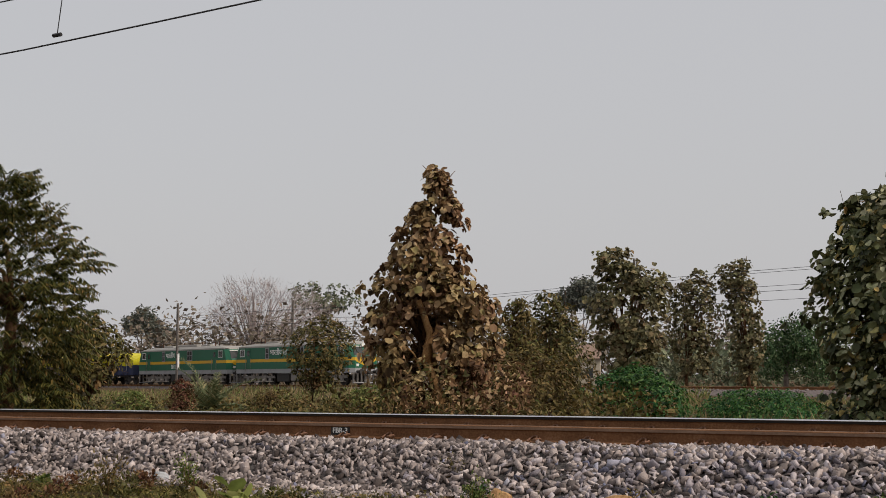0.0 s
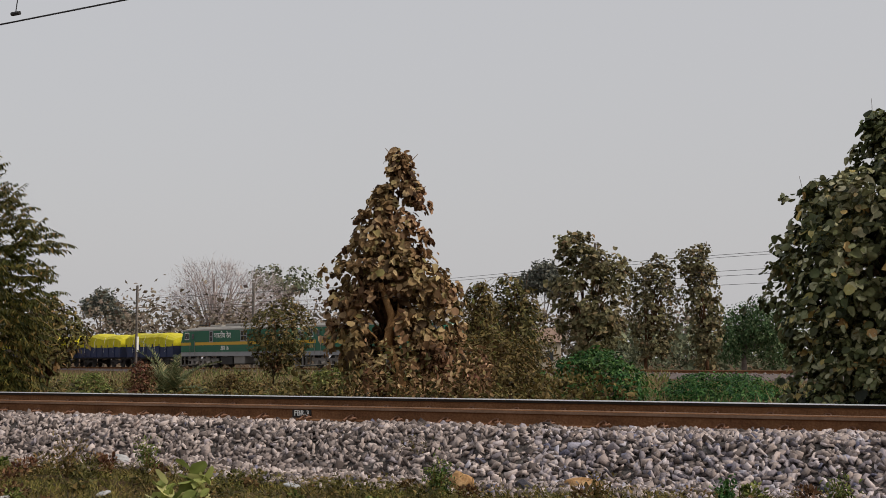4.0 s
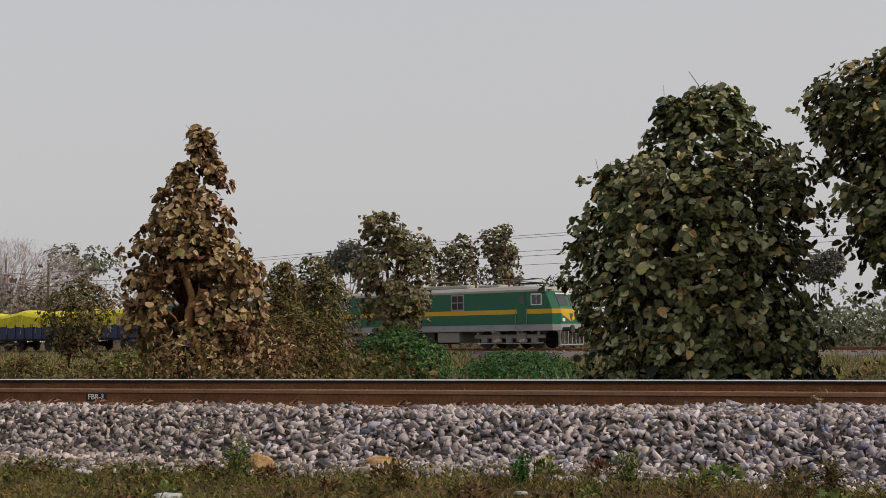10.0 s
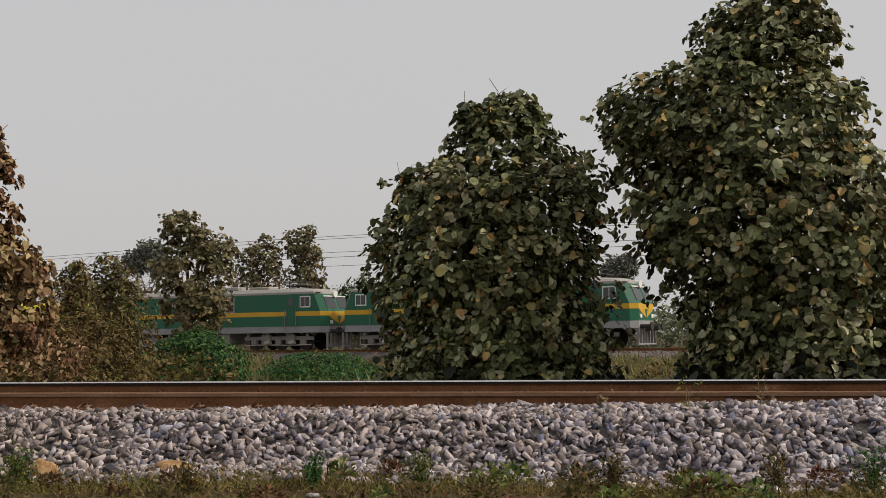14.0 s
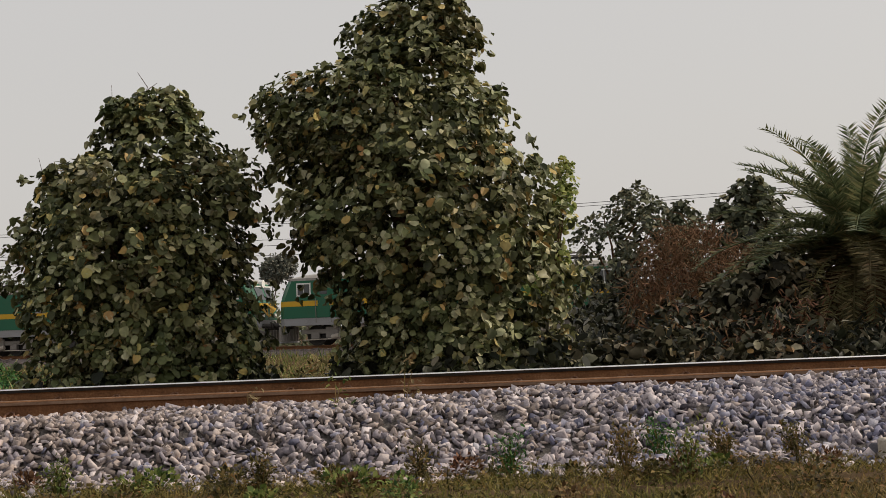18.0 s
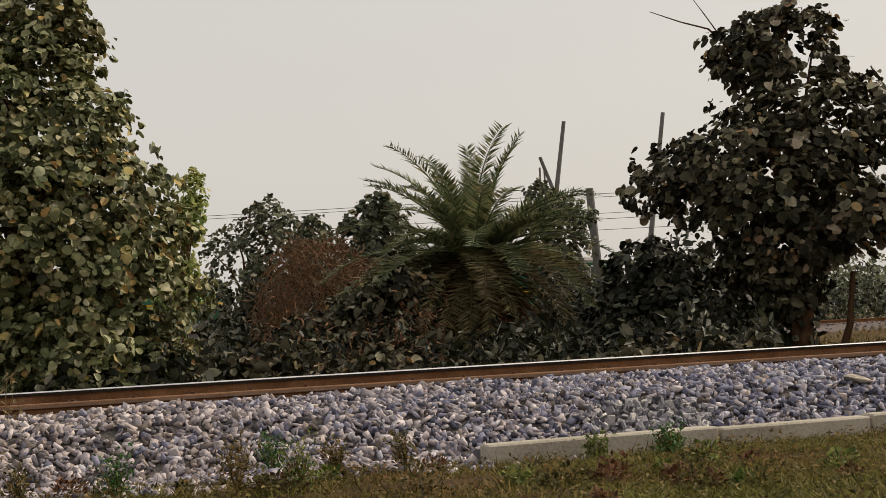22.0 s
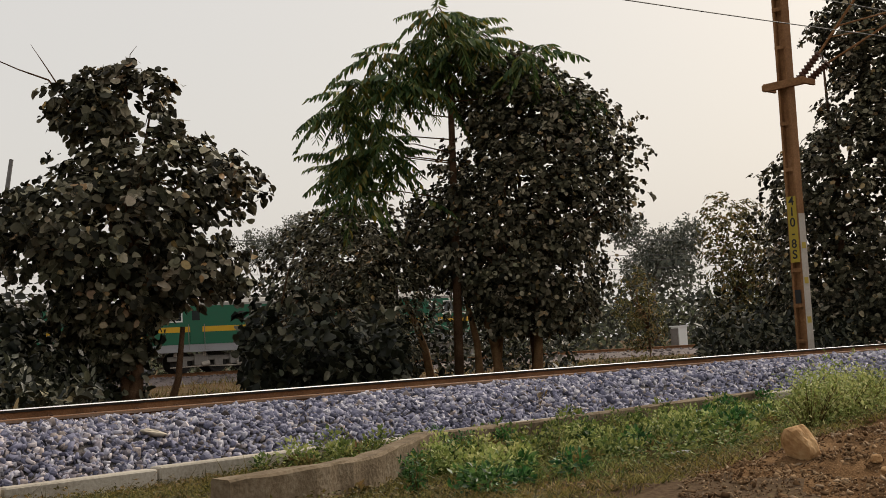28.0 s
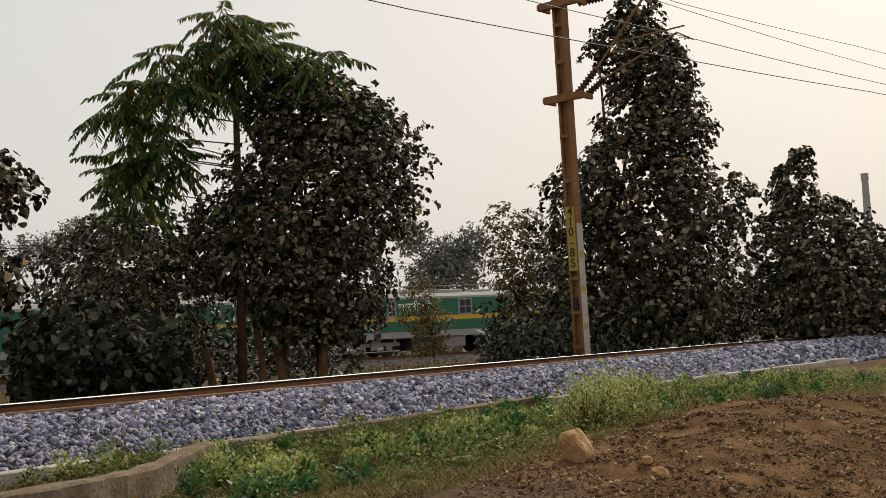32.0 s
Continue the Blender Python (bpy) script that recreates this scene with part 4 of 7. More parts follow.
PLANTS = dict(
    teak_brown=dict(at=(-0.36, 21.01), turn=1.1, girth=[(1.25, -0.54, 0.79), (1.52, -0.73, 1.09), (1.77, -0.97, 1.27), (2.1, -1.1, 1.31), (2.39, -1.02, 1.33), (2.7, -0.94, 1.31), (2.95, -1.1, 1.24), (3.08, -1.1, 1.09), (3.23, -0.88, 0.92), (3.43, -0.62, 0.82), (3.64, -0.5, 0.8), (3.88, -0.54, 0.79), (4.1, -0.29, 0.81), (4.37, -0.24, 0.77), (4.59, 0.02, 0.55), (4.81, 0.05, 0.44), (5.07, 0.1, 0.4)]),
    teak_mid=dict(at=(7.90, 54.44), turn=-8.2, girth=[(1.46, -0.38, 0.62), (2.33, -0.87, 1.64), (3.09, -1.36, 1.85), (3.84, -1.6, 1.71), (4.59, -1.64, 1.92), (5.34, -1.33, 2.06), (6.05, -1.07, 1.9), (6.66, -1.21, 0.58), (7.17, -1.1, 0.26)]),
    teak_round=dict(at=(8.22, 19.89), turn=-22.4, girth=[(0.86, -1.73, 2.11), (1.13, -1.84, 2.08), (1.52, -1.94, 2.01), (1.91, -2.03, 1.92), (2.3, -2.25, 1.84), (2.69, -2.33, 1.82), (3.08, -2.21, 1.81), (3.43, -2.1, 1.82), (3.76, -1.83, 2.04), (4.16, -1.91, 1.99), (4.46, -1.69, 1.77), (4.67, -0.89, 1.57), (4.95, -0.77, 1.14), (5.3, -0.72, 1.02), (5.6, -0.66, 0.86), (5.76, 0.18, 0.62)]),
    teak_tall=dict(at=(12.03, 17.32), turn=-34.2, girth=[(0.84, -1.25, 2.73), (1.37, -1.4, 2.62), (1.86, -1.5, 2.57), (2.34, -1.6, 2.53), (2.73, -1.85, 2.5), (3.12, -2.38, 2.49), (3.6, -2.36, 2.41), (3.99, -2.37, 2.32), (4.33, -2.44, 2.18), (4.65, -2.52, 1.98), (4.97, -2.71, 1.57), (5.36, -2.75, 1.66), (5.61, -2.66, 1.58), (5.8, -2.32, 1.17), (6.01, -1.25, 1.2), (6.27, -1.13, 1.1), (6.62, -1.17, 1.19), (6.91, -0.98, 1.16), (7.2, -0.3, 0.94), (7.54, -0.18, 0.74), (7.89, 0.12, 0.41)]),
    teak_seven=dict(at=(26.14, 10.36), turn=-66.6, girth=[(1.54, -0.8, 0.45), (2.04, -1.19, 0.6), (2.54, -1.68, 0.75), (2.85, -1.92, 1.9), (3.17, -2.16, 3.26), (3.57, -2.53, 2.83), (4.01, -3.6, 2.36), (4.27, -3.82, 2.24), (4.6, -3.75, 2.49), (4.98, -3.1, 2.44), (5.25, -2.8, 2.65), (5.49, -2.09, 3.07), (5.81, -1.57, 3.12), (6.14, -1.4, 2.3), (6.46, -0.84, 2.03), (6.71, -1.51, 1.42), (7.14, -1.65, 1.2), (7.53, -1.64, 1.32), (7.87, -0.79, 1.27), (8.14, -0.46, 0.38)]),
    dense_eight=dict(at=(36.35, 2.42), turn=-85.0, girth=[(1.88, -1.44, 1.63), (2.28, -1.55, 2.01), (2.85, -1.88, 2.17), (3.55, -3.61, 2.24), (4.21, -4.18, 2.44), (4.86, -4, 2.81), (5.49, -3.49, 3.24), (6.14, -2.99, 3.38), (6.78, -2.35, 3.62), (7.36, -2, 3.28), (7.87, -1.82, 3.08), (8.46, -2.08, 2.65), (9.15, -1.89, 1.77), (9.66, -1.54, 1.05), (10.14, 0.17, 0.75)]),
    pinnate_eight=dict(at=(35.08, 4.57), turn=-81.3, whorls=[(0.38, 10.61), (-0.65, 10.39), (1.25, 10.57), (-1.46, 9.68), (-0.38, 9.49), (0.82, 9.79), (-2.27, 8.73), (-1.18, 8.79), (-3.05, 8.09), (-1.91, 7.89), (-2.67, 7.08), (-1.56, 7.2), (-2.28, 6.27), (-3.0, 6.85), (3.9, 8.71), (2.64, 9.43), (0.0, 10.95), (0.64, 11.02)]),
    low_eight=dict(at=(37.27, 8.81), turn=-75.5, girth=[(0.77, -1.63, 1.57), (1.42, -1.68, 1.76), (2.25, -1.73, 1.96), (3.07, -1.87, 2.49), (3.89, -2, 3.7), (4.55, -1.82, 4.24), (5.23, -1.4, 3.76), (5.71, -0.83, 2.94), (6.03, 1.04, 2.28)]),
    teak_nine=dict(at=(39.99, -6.95), turn=-99.0, girth=[(1.23, -2.88, 4.28), (2.21, -2.82, 4.23), (3.11, -2.67, 4.2), (4.01, -2.61, 4.26), (4.91, -2.46, 4.29), (5.81, -2.31, 4.27), (6.37, -2.22, 3.98), (6.91, -2.15, 3.13), (7.27, -0.82, 2.89), (7.87, -0.52, 3.61), (8.51, -0.19, 3.3), (9.44, 0.11, 2.94), (10.16, -0.26, 2.89), (10.64, -0.78, 2.51), (11.16, -0.33, 2.07), (11.88, 0.32, 2.01), (12.62, 0.77, 1.67)]),
    left_nine=dict(at=(46.35, -4.20), turn=-94.4, girth=[(1.12, -1.02, 1.32), (2.16, -1, 1.39), (3.2, -0.94, 1.56), (4.04, -1.06, 1.61), (4.89, -1.26, 1.56), (5.74, -1.31, 1.2), (6.28, -1.17, 0.82), (6.66, -0.84, -0.31)]),
    teak_ten=dict(at=(40.67, -12.93), turn=-106.9, girth=[(0.94, -1.42, 4.1), (1.67, -1.55, 4.16), (2.4, -1.58, 4.22), (3.14, -1.62, 3.94), (3.89, -1.56, 3.33), (4.66, -1.47, 2.54), (5.38, -1.06, 1.82), (5.72, -0.89, 0.92), (6.18, -0.68, 0.85), (6.73, -0.42, 0.82), (7.22, 0.33, 0.79)]),
    left_pinnate=dict(at=(-7.88, 22.67), turn=19.2, girth=[(1.06, -1.85, 1.02), (1.77, -1.97, 1.2), (2.28, -1.98, 1.39), (2.69, -2, 1.53), (3.1, -1.92, 1.42), (3.41, -1.93, 1.57), (3.73, -1.85, 1.51), (4.14, -1.68, 0.99), (4.55, -1.42, 0.68), (4.97, -0.95, 0.27), (5.28, -0.38, 0.06)]),
    brown_bush_left=dict(at=(-7.10, 25.01), turn=15.8, girth=[(0.95, -0.72, -0.18), (1.34, -0.73, 0.24), (1.78, -0.74, 0.73), (2.24, -0.86, 0.75), (2.58, -0.77, 0.49), (2.86, -0.34, 0.26)]),
    small_left=dict(at=(-4.36, 41.77), turn=6.0, girth=[(1.16, -0.36, 0.67), (1.57, -0.61, 0.9), (2.1, -0.92, 1.33), (2.67, -1, 1.42), (3.24, -0.62, 1.23), (3.65, 0.13, 0.66)]),
    vine_left=dict(at=(1.58, 25.96), turn=-3.4, girth=[(0.9, -0.36, 0.58), (1.48, -0.41, 0.49), (1.95, -0.35, 0.47), (2.42, -0.39, 0.38), (2.9, -0.34, 0.27), (3.16, -0.16, 0.13)]),
    olive_mid=dict(at=(2.49, 29.91), turn=-4.7, girth=[(0.91, -0, 0.81), (1.46, -0.1, 0.85), (2, -0.23, 0.9), (2.55, -0.36, 0.77), (3.1, -0.36, 0.68), (3.56, -0.22, 0.3)]),
    far_four=dict(at=(18.2, 93.2), turn=-11.1, girth=[(1.54, -0.77, 1.81), (3.7, -1.16, 2.16), (5.86, -1.34, 2.33), (7.37, -1.23, 2.4), (8.54, -0.69, 2.16), (9.4, 0.58, 1.53)]),
    far_five=dict(at=(22.6, 92.3), turn=-13.8, girth=[(1.05, -0.97, 0.96), (2.77, -1.15, 1.08), (4.49, -1.33, 1.12), (6.22, -1.73, 1.07), (7.96, -2.34, 0.76), (9.53, -2.22, 0.54), (10.31, -1.65, 0.08)]),
    bg_six=dict(at=(34.49, 36.37), turn=-43.2, girth=[(1.6, -1.77, 3.57), (3.16, -1.89, 4.55), (4.29, -1.89, 4.6), (5.21, -1.82, 3.73), (5.85, -1.4, 3.18), (6.24, -0.28, 1.96), (6.67, -0.09, 1.7), (7.02, 0.87, 1.31)]),
    light_six=dict(at=(26.16, 30.41), turn=-40.4, girth=[(2.27, -1.09, 0.44), (3.34, -1.05, 0.48), (4.22, -0.68, 0.61), (5.11, -0.51, 0.71), (5.79, -0.38, 0.88), (6.37, -0.26, 0.83), (6.83, 0.35, 0.6)]),
    vine_heap=dict(at=(21.85, 20.76), turn=-46.1, girth=[(1.7, -1.28, 0.16), (2.36, -1.2, 1), (2.74, -1.19, 1.9), (3.15, -1.12, 1.79), (3.56, -0.77, 1.33), (3.81, -0.42, 0.66)]),
    teak_low=dict(at=(19.13, 17.81), turn=-46.6, girth=[(0.71, -3, 2.01), (0.96, -2.65, 2.12), (1.26, -1.89, 2.23), (1.6, -1.42, 2.36), (1.98, -0.59, 2.5), (2.27, 0, 2.44), (2.51, 0.89, 2.41), (2.77, 1.5, 2.15)]),
    dark_palm_right=dict(at=(26.23, 15.12), turn=-59.6, girth=[(0.46, -1.28, 3.81), (1, -1.18, 3.71), (1.54, -1.02, 3.62), (2.07, -0.72, 3.39), (2.61, -0.28, 2.9), (3.1, 0.08, 2.14), (3.33, 0.56, 1.5)]),
    bush_under_t7=dict(at=(33.00, 9.05), turn=-73.2, girth=[(0.78, -0.64, 4.05), (1.46, -0.69, 4.24), (2.22, -0.58, 4.43), (2.98, -0.31, 4.54), (3.74, 0.11, 4.51), (4.36, 0.52, 4.24), (4.99, 0.93, 3.07), (5.45, 1.26, 2.02)]),
    green_bush=dict(at=(4.59, 29.66), turn=-8.7, girth=[(0.62, -1.22, 1.14), (0.96, -1.19, 1.18), (1.27, -1.13, 1.13), (1.57, -0.99, 0.75), (1.79, -0.34, 0.35)]),
    hedge=dict(at=(8.93, 34.89), turn=-14.3, girth=[(0.39, -1.89, 1.62), (0.68, -1.8, 1.63), (0.95, -1.55, 1.44), (1.16, -0.98, 0.8)]),
    sapling_32=dict(at=(56.48, -1.03), turn=-90.3, girth=[(1.02, -1.18, 0.59), (1.78, -1.27, 0.89), (2.54, -1.48, 1.06), (3.31, -1.56, 0.98), (4.08, -1.4, 0.64), (4.65, -0.85, 0.04)]),
    pole_shrub=dict(at=(35.82, 22.43), turn=-57.6, girth=[(2.46, -1.27, 1.01), (3.79, -1.2, 1.08), (4.75, -1.15, 1.06), (5.47, -1.01, 0.98), (5.93, -1.18, -0.04), (6.28, -0.91, -0.46)]),
    palm_left_tree=dict(at=(27.52, 23.55), turn=-49, girth=[(2.91, -1.34, 1.32), (3.73, -1.31, 1.36), (4.39, -1.11, 1.23), (5.02, -0.76, 1.01), (5.46, -0.04, 0.46)]),
    bg_gap=dict(at=(32.13, 30.36), turn=-46.2, girth=[(2.51, -1.18, 1.39), (3.71, -0.94, 1.25), (4.67, -0.7, 0.93), (5.28, -0.58, 0.52), (5.66, -0.26, 0.29)]),
    bank_a=dict(at=(-7.59, 36.21), turn=11.8, girth=[(0.5, -0.53, 0.5), (0.87, -0.5, 0.46), (1.23, -0.38, 0.37), (1.52, -0.16, 0.21)]),
    bank_b=dict(at=(-4.92, 35.66), turn=7.9, girth=[(0.45, -0.82, 0.81), (0.74, -0.79, 0.8), (0.98, -0.64, 0.64), (1.22, -0.24, 0.4)]),
    bank_c=dict(at=(-2, 33.94), turn=3.4, girth=[(0.5, -0.84, 0.77), (0.85, -0.76, 0.69), (1.1, -0.61, 0.54), (1.35, -0.23, 0.2)]),
    bank_d=dict(at=(-8.73, 34.92), turn=14, girth=[(0.49, -0.66, 0.62), (0.74, -0.64, 0.58), (0.99, -0.49, 0.46), (1.21, -0.16, 0.19)]),
    olive_fill=dict(at=(2.68, 33.91), turn=-4.5, girth=[(0.61, -1.62, 1.44), (1.3, -1.62, 1.45), (2.07, -1.54, 1.46), (2.69, -1.38, 1.39), (3.15, -1.07, 0.78)]),
    creeper_fill=dict(at=(1.57, 23.96), turn=-3.7, girth=[(0.95, -1.08, 1.13), (1.38, -1.03, 1.08), (1.76, -0.86, 0.98), (2.08, -0.43, 0.55)]),
    far_round=dict(at=(22.34, 198.76), turn=-6.4, lobes=[(0.17, 0.48, 14.97, 2.73), (-2.12, 0.48, 14.08, 2.00), (1.98, 0.09, 13.58, 2.19)]),
    far_bare=dict(at=(-25.53, 163.01), turn=8.9, girth=[(6.47, -4.95, 14.09), (8.54, -5.86, 13.48), (10.77, -5.6, 11.07), (12.63, -4.61, 8.44), (13.67, -2.87, 5.46), (14.19, -0.68, 1.97)]),
    far_umbrella=dict(at=(-16.98, 174.17), turn=5.6, girth=[(11.11, -2.79, 3.29), (12.22, -4.3, 4.71), (13.34, -4.62, 4.55), (14.29, -3.84, 3.28), (14.93, -2.03, 1.69)]),
    far_left=dict(at=(-42.50, 174.91), turn=13.7, lobes=[(0.33, -0.30, 9.90, 1.80), (-1.20, 0.43, 9.10, 1.48), (1.92, -0.03, 7.92, 1.80), (3.88, 0.34, 7.13, 1.64)]),
    far_green=dict(at=(29.14, 106.09), turn=-15.3, lobes=[(-0.41, -0.18, 4.40, 2.00), (1.57, -0.36, 4.86, 2.25), (-0.94, 0.04, 2.92, 1.80), (2.50, 0.38, 2.86, 2.00)]),
    far_32=dict(at=(110.47, -2.09), turn=-90.7, lobes=[(0.92, -0.39, 9.15, 2.10), (-1.99, 0.35, 11.09, 1.80), (3.25, 0.51, 10.28, 1.70), (-0.68, 0.37, 7.48, 2.25), (2.35, 0.39, 7.81, 2.00)]),
    far_32l=dict(at=(100.84, 29.98), turn=-73.0, lobes=[(-1.00, -0.59, 10.64, 1.67), (1.40, 0.15, 11.01, 1.67), (2.89, 0.44, 12.38, 1.43), (-3.39, -0.54, 10.75, 1.20)]),
    far_16=dict(at=(88.00, 168.46), turn=-27.5, lobes=[(0.20, -0.27, 11.32, 2.25), (1.95, -0.28, 12.15, 1.90)]),
)


def plant(key, name, label, category, leaf, size, spacing, kind="round", trunk=0.09, fork=0.4, root=(0, 0), droop=0.5, bark="bark", feather=0.0, gap=-0.42, layers=1.8, depth=0.8, bare=()):
    """A tree or shrub whose crown follows its girth rows (height, reach to either side)."""
    d = PLANTS[key]
    rng = np.random.default_rng(sum(map(ord, key)))
    x, y = d["at"]
    z0 = ground_z(x, y)
    ob = holder(name, (x, y, z0), d["turn"], label, category)
    rows = [(h - z0, a, c) for h, a, c in d["girth"]]
    p, out = girth_clumps(rng, rows, spacing, gap, layers, depth, bare)
    if trunk:
        top = max(h for h, _, _ in rows)
        tops = [(*q, 0.35) for q in p[rng.integers(0, len(p), 16)] * np.array([0.75, 0.75, 0.97])]
        v, f = gather(limb_tubes(rng, tops, (root[0], root[1], -0.05), (root[0] * 0.4, 0, top * fork), trunk))
        mesh_object("trunk", v, f, M[bark], ob, smooth=True)
    if feather:
        way = out + np.array([0, 0, 0.25]) + rng.normal(size=out.shape) * 0.3
        v, f = feather_leaves(rng, p * np.array([0.86, 0.86, 1.0]), way, feather, 9)
    else:
        v, f = rosettes(rng, p, out, size, kind, droop)
    fast_mesh("crown", v, f, M[leaf], ob, soft=True)
    return ob


def lobed(key, name, label, leaf, size, density, bark="bark_far"):
    """A far tree of rounded leaf masses."""
    d = PLANTS[key]
    rng = np.random.default_rng(sum(map(ord, key)))
    x, y = d["at"]
    z0 = ground_z(x, y)
    ob = holder(name, (x, y, z0), d["turn"], label, "tree")
    lobes = [(a, b, c - z0, r * 0.9) for a, b, c, r in d["lobes"]]
    top = max(c for _, _, c, _ in lobes)
    v, f = gather(limb_tubes(rng, lobes, (0, 0, -0.05), (0, 0, top * 0.5), 0.25))
    mesh_object("trunk", v, f, M[bark], ob, smooth=True)
    crown("crown", rng, lobes, density, size, "chip", M[leaf], ob, 0.5, 0.02)


plant("teak_brown", "teak_tree", "narrow teak tree with withered brown leaves", "tree", "dry", 0.135, 0.165, trunk=0.12, fork=0.42, gap=-0.34, droop=0.75, bare=((-0.02, 2.35, 0.3), (0.0, 2.0, 0.3), (0.06, 1.65, 0.3), (0.1, 1.3, 0.3), (0.1, 1.0, 0.3)))
plant("teak_round", "teak_tree", "broad teak tree with dull green leaves", "tree", "teak", 0.155, 0.175, trunk=0.16, fork=0.3)
plant("teak_tall", "teak_tree", "tall teak tree with dense dull green leaves", "tree", "teak", 0.155, 0.175, trunk=0.18, fork=0.3)
# The teak_seven leaf holds these trees' backlit shade in its colour.
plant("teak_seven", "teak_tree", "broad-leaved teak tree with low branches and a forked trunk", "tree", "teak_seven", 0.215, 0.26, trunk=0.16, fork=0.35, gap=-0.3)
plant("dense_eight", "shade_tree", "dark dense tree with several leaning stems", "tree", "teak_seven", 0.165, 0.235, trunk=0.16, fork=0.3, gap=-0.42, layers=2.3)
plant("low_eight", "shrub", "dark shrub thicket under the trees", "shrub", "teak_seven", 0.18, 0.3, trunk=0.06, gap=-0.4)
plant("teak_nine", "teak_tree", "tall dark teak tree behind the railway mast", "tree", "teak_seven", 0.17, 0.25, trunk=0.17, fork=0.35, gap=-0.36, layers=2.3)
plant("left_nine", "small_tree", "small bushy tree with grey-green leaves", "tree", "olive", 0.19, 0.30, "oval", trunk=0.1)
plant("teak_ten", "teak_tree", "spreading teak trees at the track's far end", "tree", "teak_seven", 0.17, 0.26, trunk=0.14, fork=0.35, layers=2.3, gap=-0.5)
plant("left_pinnate", "pinnate_tree", "leafy tree with feathery yellow-green leaves", "tree", "old_fern", 0.3, 0.25, trunk=0.14, fork=0.5, feather=0.55, gap=-0.6, layers=2.6)
plant("brown_bush_left", "shrub", "brownish shrub with small leaves", "shrub", "olive", 0.13, 0.16, "oval", trunk=0.05)
plant("small_left", "small_tree", "small bushy tree on the grassy bank", "tree", "olive", 0.14, 0.2, "oval", trunk=0.08, fork=0.3)
plant("vine_left", "creeper_shrub", "shrub smothered in golden brown creeper", "shrub", "golden", 0.11, 0.14, "oval", trunk=0.05, droop=0.8, gap=-0.7)
plant("olive_mid", "small_tree", "olive green bushy tree beside the teak", "tree", "olive", 0.13, 0.17, "oval", trunk=0.07, gap=-0.6)
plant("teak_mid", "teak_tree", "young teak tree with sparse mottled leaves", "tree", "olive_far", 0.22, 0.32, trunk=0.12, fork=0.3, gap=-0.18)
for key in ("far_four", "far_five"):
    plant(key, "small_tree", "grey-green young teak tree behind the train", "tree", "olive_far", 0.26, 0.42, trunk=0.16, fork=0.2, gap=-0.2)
plant("bg_six", "small_tree", "dark grey-green trees beyond the shrubs", "tree", "grey_green", 0.2, 0.34, trunk=0.14, fork=0.4, gap=-0.15)
plant("light_six", "small_tree", "light-leaved young tree beside the big teak", "tree", "weed_light", 0.19, 0.30, trunk=0.06, gap=-0.15)
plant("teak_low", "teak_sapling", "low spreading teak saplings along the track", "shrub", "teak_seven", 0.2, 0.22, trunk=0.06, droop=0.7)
plant("dark_palm_right", "shrub", "dark green broad-leaved shrubs beside the date palm", "shrub", "teak_painted_shade", 0.22, 0.28, trunk=0.06, gap=-0.5)
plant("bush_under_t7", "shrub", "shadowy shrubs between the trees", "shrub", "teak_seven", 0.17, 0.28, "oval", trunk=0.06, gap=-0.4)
plant("green_bush", "green_bush", "low bright green bush behind the rail", "bush", "green", 0.12, 0.13, "oval", trunk=0.04, gap=-0.7, layers=2.2)
plant("hedge", "green_hedge", "low hedge of fresh green scrub", "bush", "green", 0.11, 0.13, "oval", trunk=0.0, gap=-0.7, layers=2.2)
plant("sapling_32", "small_tree", "small hazy tree before the train", "tree", "olive", 0.18, 0.28, "oval", trunk=0.07, gap=-0.1)
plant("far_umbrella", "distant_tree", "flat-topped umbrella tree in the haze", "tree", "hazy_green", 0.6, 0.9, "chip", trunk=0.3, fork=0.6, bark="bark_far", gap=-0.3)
plant("pole_shrub", "small_tree", "bushy dark tree at the foot of the cement poles", "tree", "grey_green", 0.18, 0.28, trunk=0.08, gap=-0.25)
plant("palm_left_tree", "small_tree", "dark leafy tree behind the date palm", "tree", "grey_green", 0.2, 0.28, trunk=0.08, gap=-0.3)
plant("bg_gap", "small_tree", "slight tree with open branches beyond the shrubs", "tree", "grey_green", 0.18, 0.3, trunk=0.06, gap=-0.2)
plant("olive_fill", "shrub", "olive green shrubs behind the withered teak", "shrub", "olive", 0.13, 0.19, "oval", trunk=0.05, gap=-0.5)
plant("creeper_fill", "creeper_shrub", "golden creeper heaped beside the withered teak", "shrub", "golden", 0.10, 0.14, "oval", trunk=0.04, gap=-0.5)
for key, lf, lb in (("bank_a", "rusty", "rust-brown withered shrub on the bank"), ("bank_b", "golden", "golden brown weeds heaped on the bank"), ("bank_c", "fresh", "fresh green shrub on the bank"), ("bank_d", "fresh", "low green weeds on the bank")):
    plant(key, "bank_shrub", lb, "shrub", lf, 0.1, 0.13, "oval", trunk=0.03, gap=-0.6)
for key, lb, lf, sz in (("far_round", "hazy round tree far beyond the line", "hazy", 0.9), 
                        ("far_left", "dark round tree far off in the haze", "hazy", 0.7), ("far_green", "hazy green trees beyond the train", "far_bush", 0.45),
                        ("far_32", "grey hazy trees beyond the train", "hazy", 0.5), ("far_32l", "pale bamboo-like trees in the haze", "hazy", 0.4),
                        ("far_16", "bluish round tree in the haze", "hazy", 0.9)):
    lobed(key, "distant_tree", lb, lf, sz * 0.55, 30)


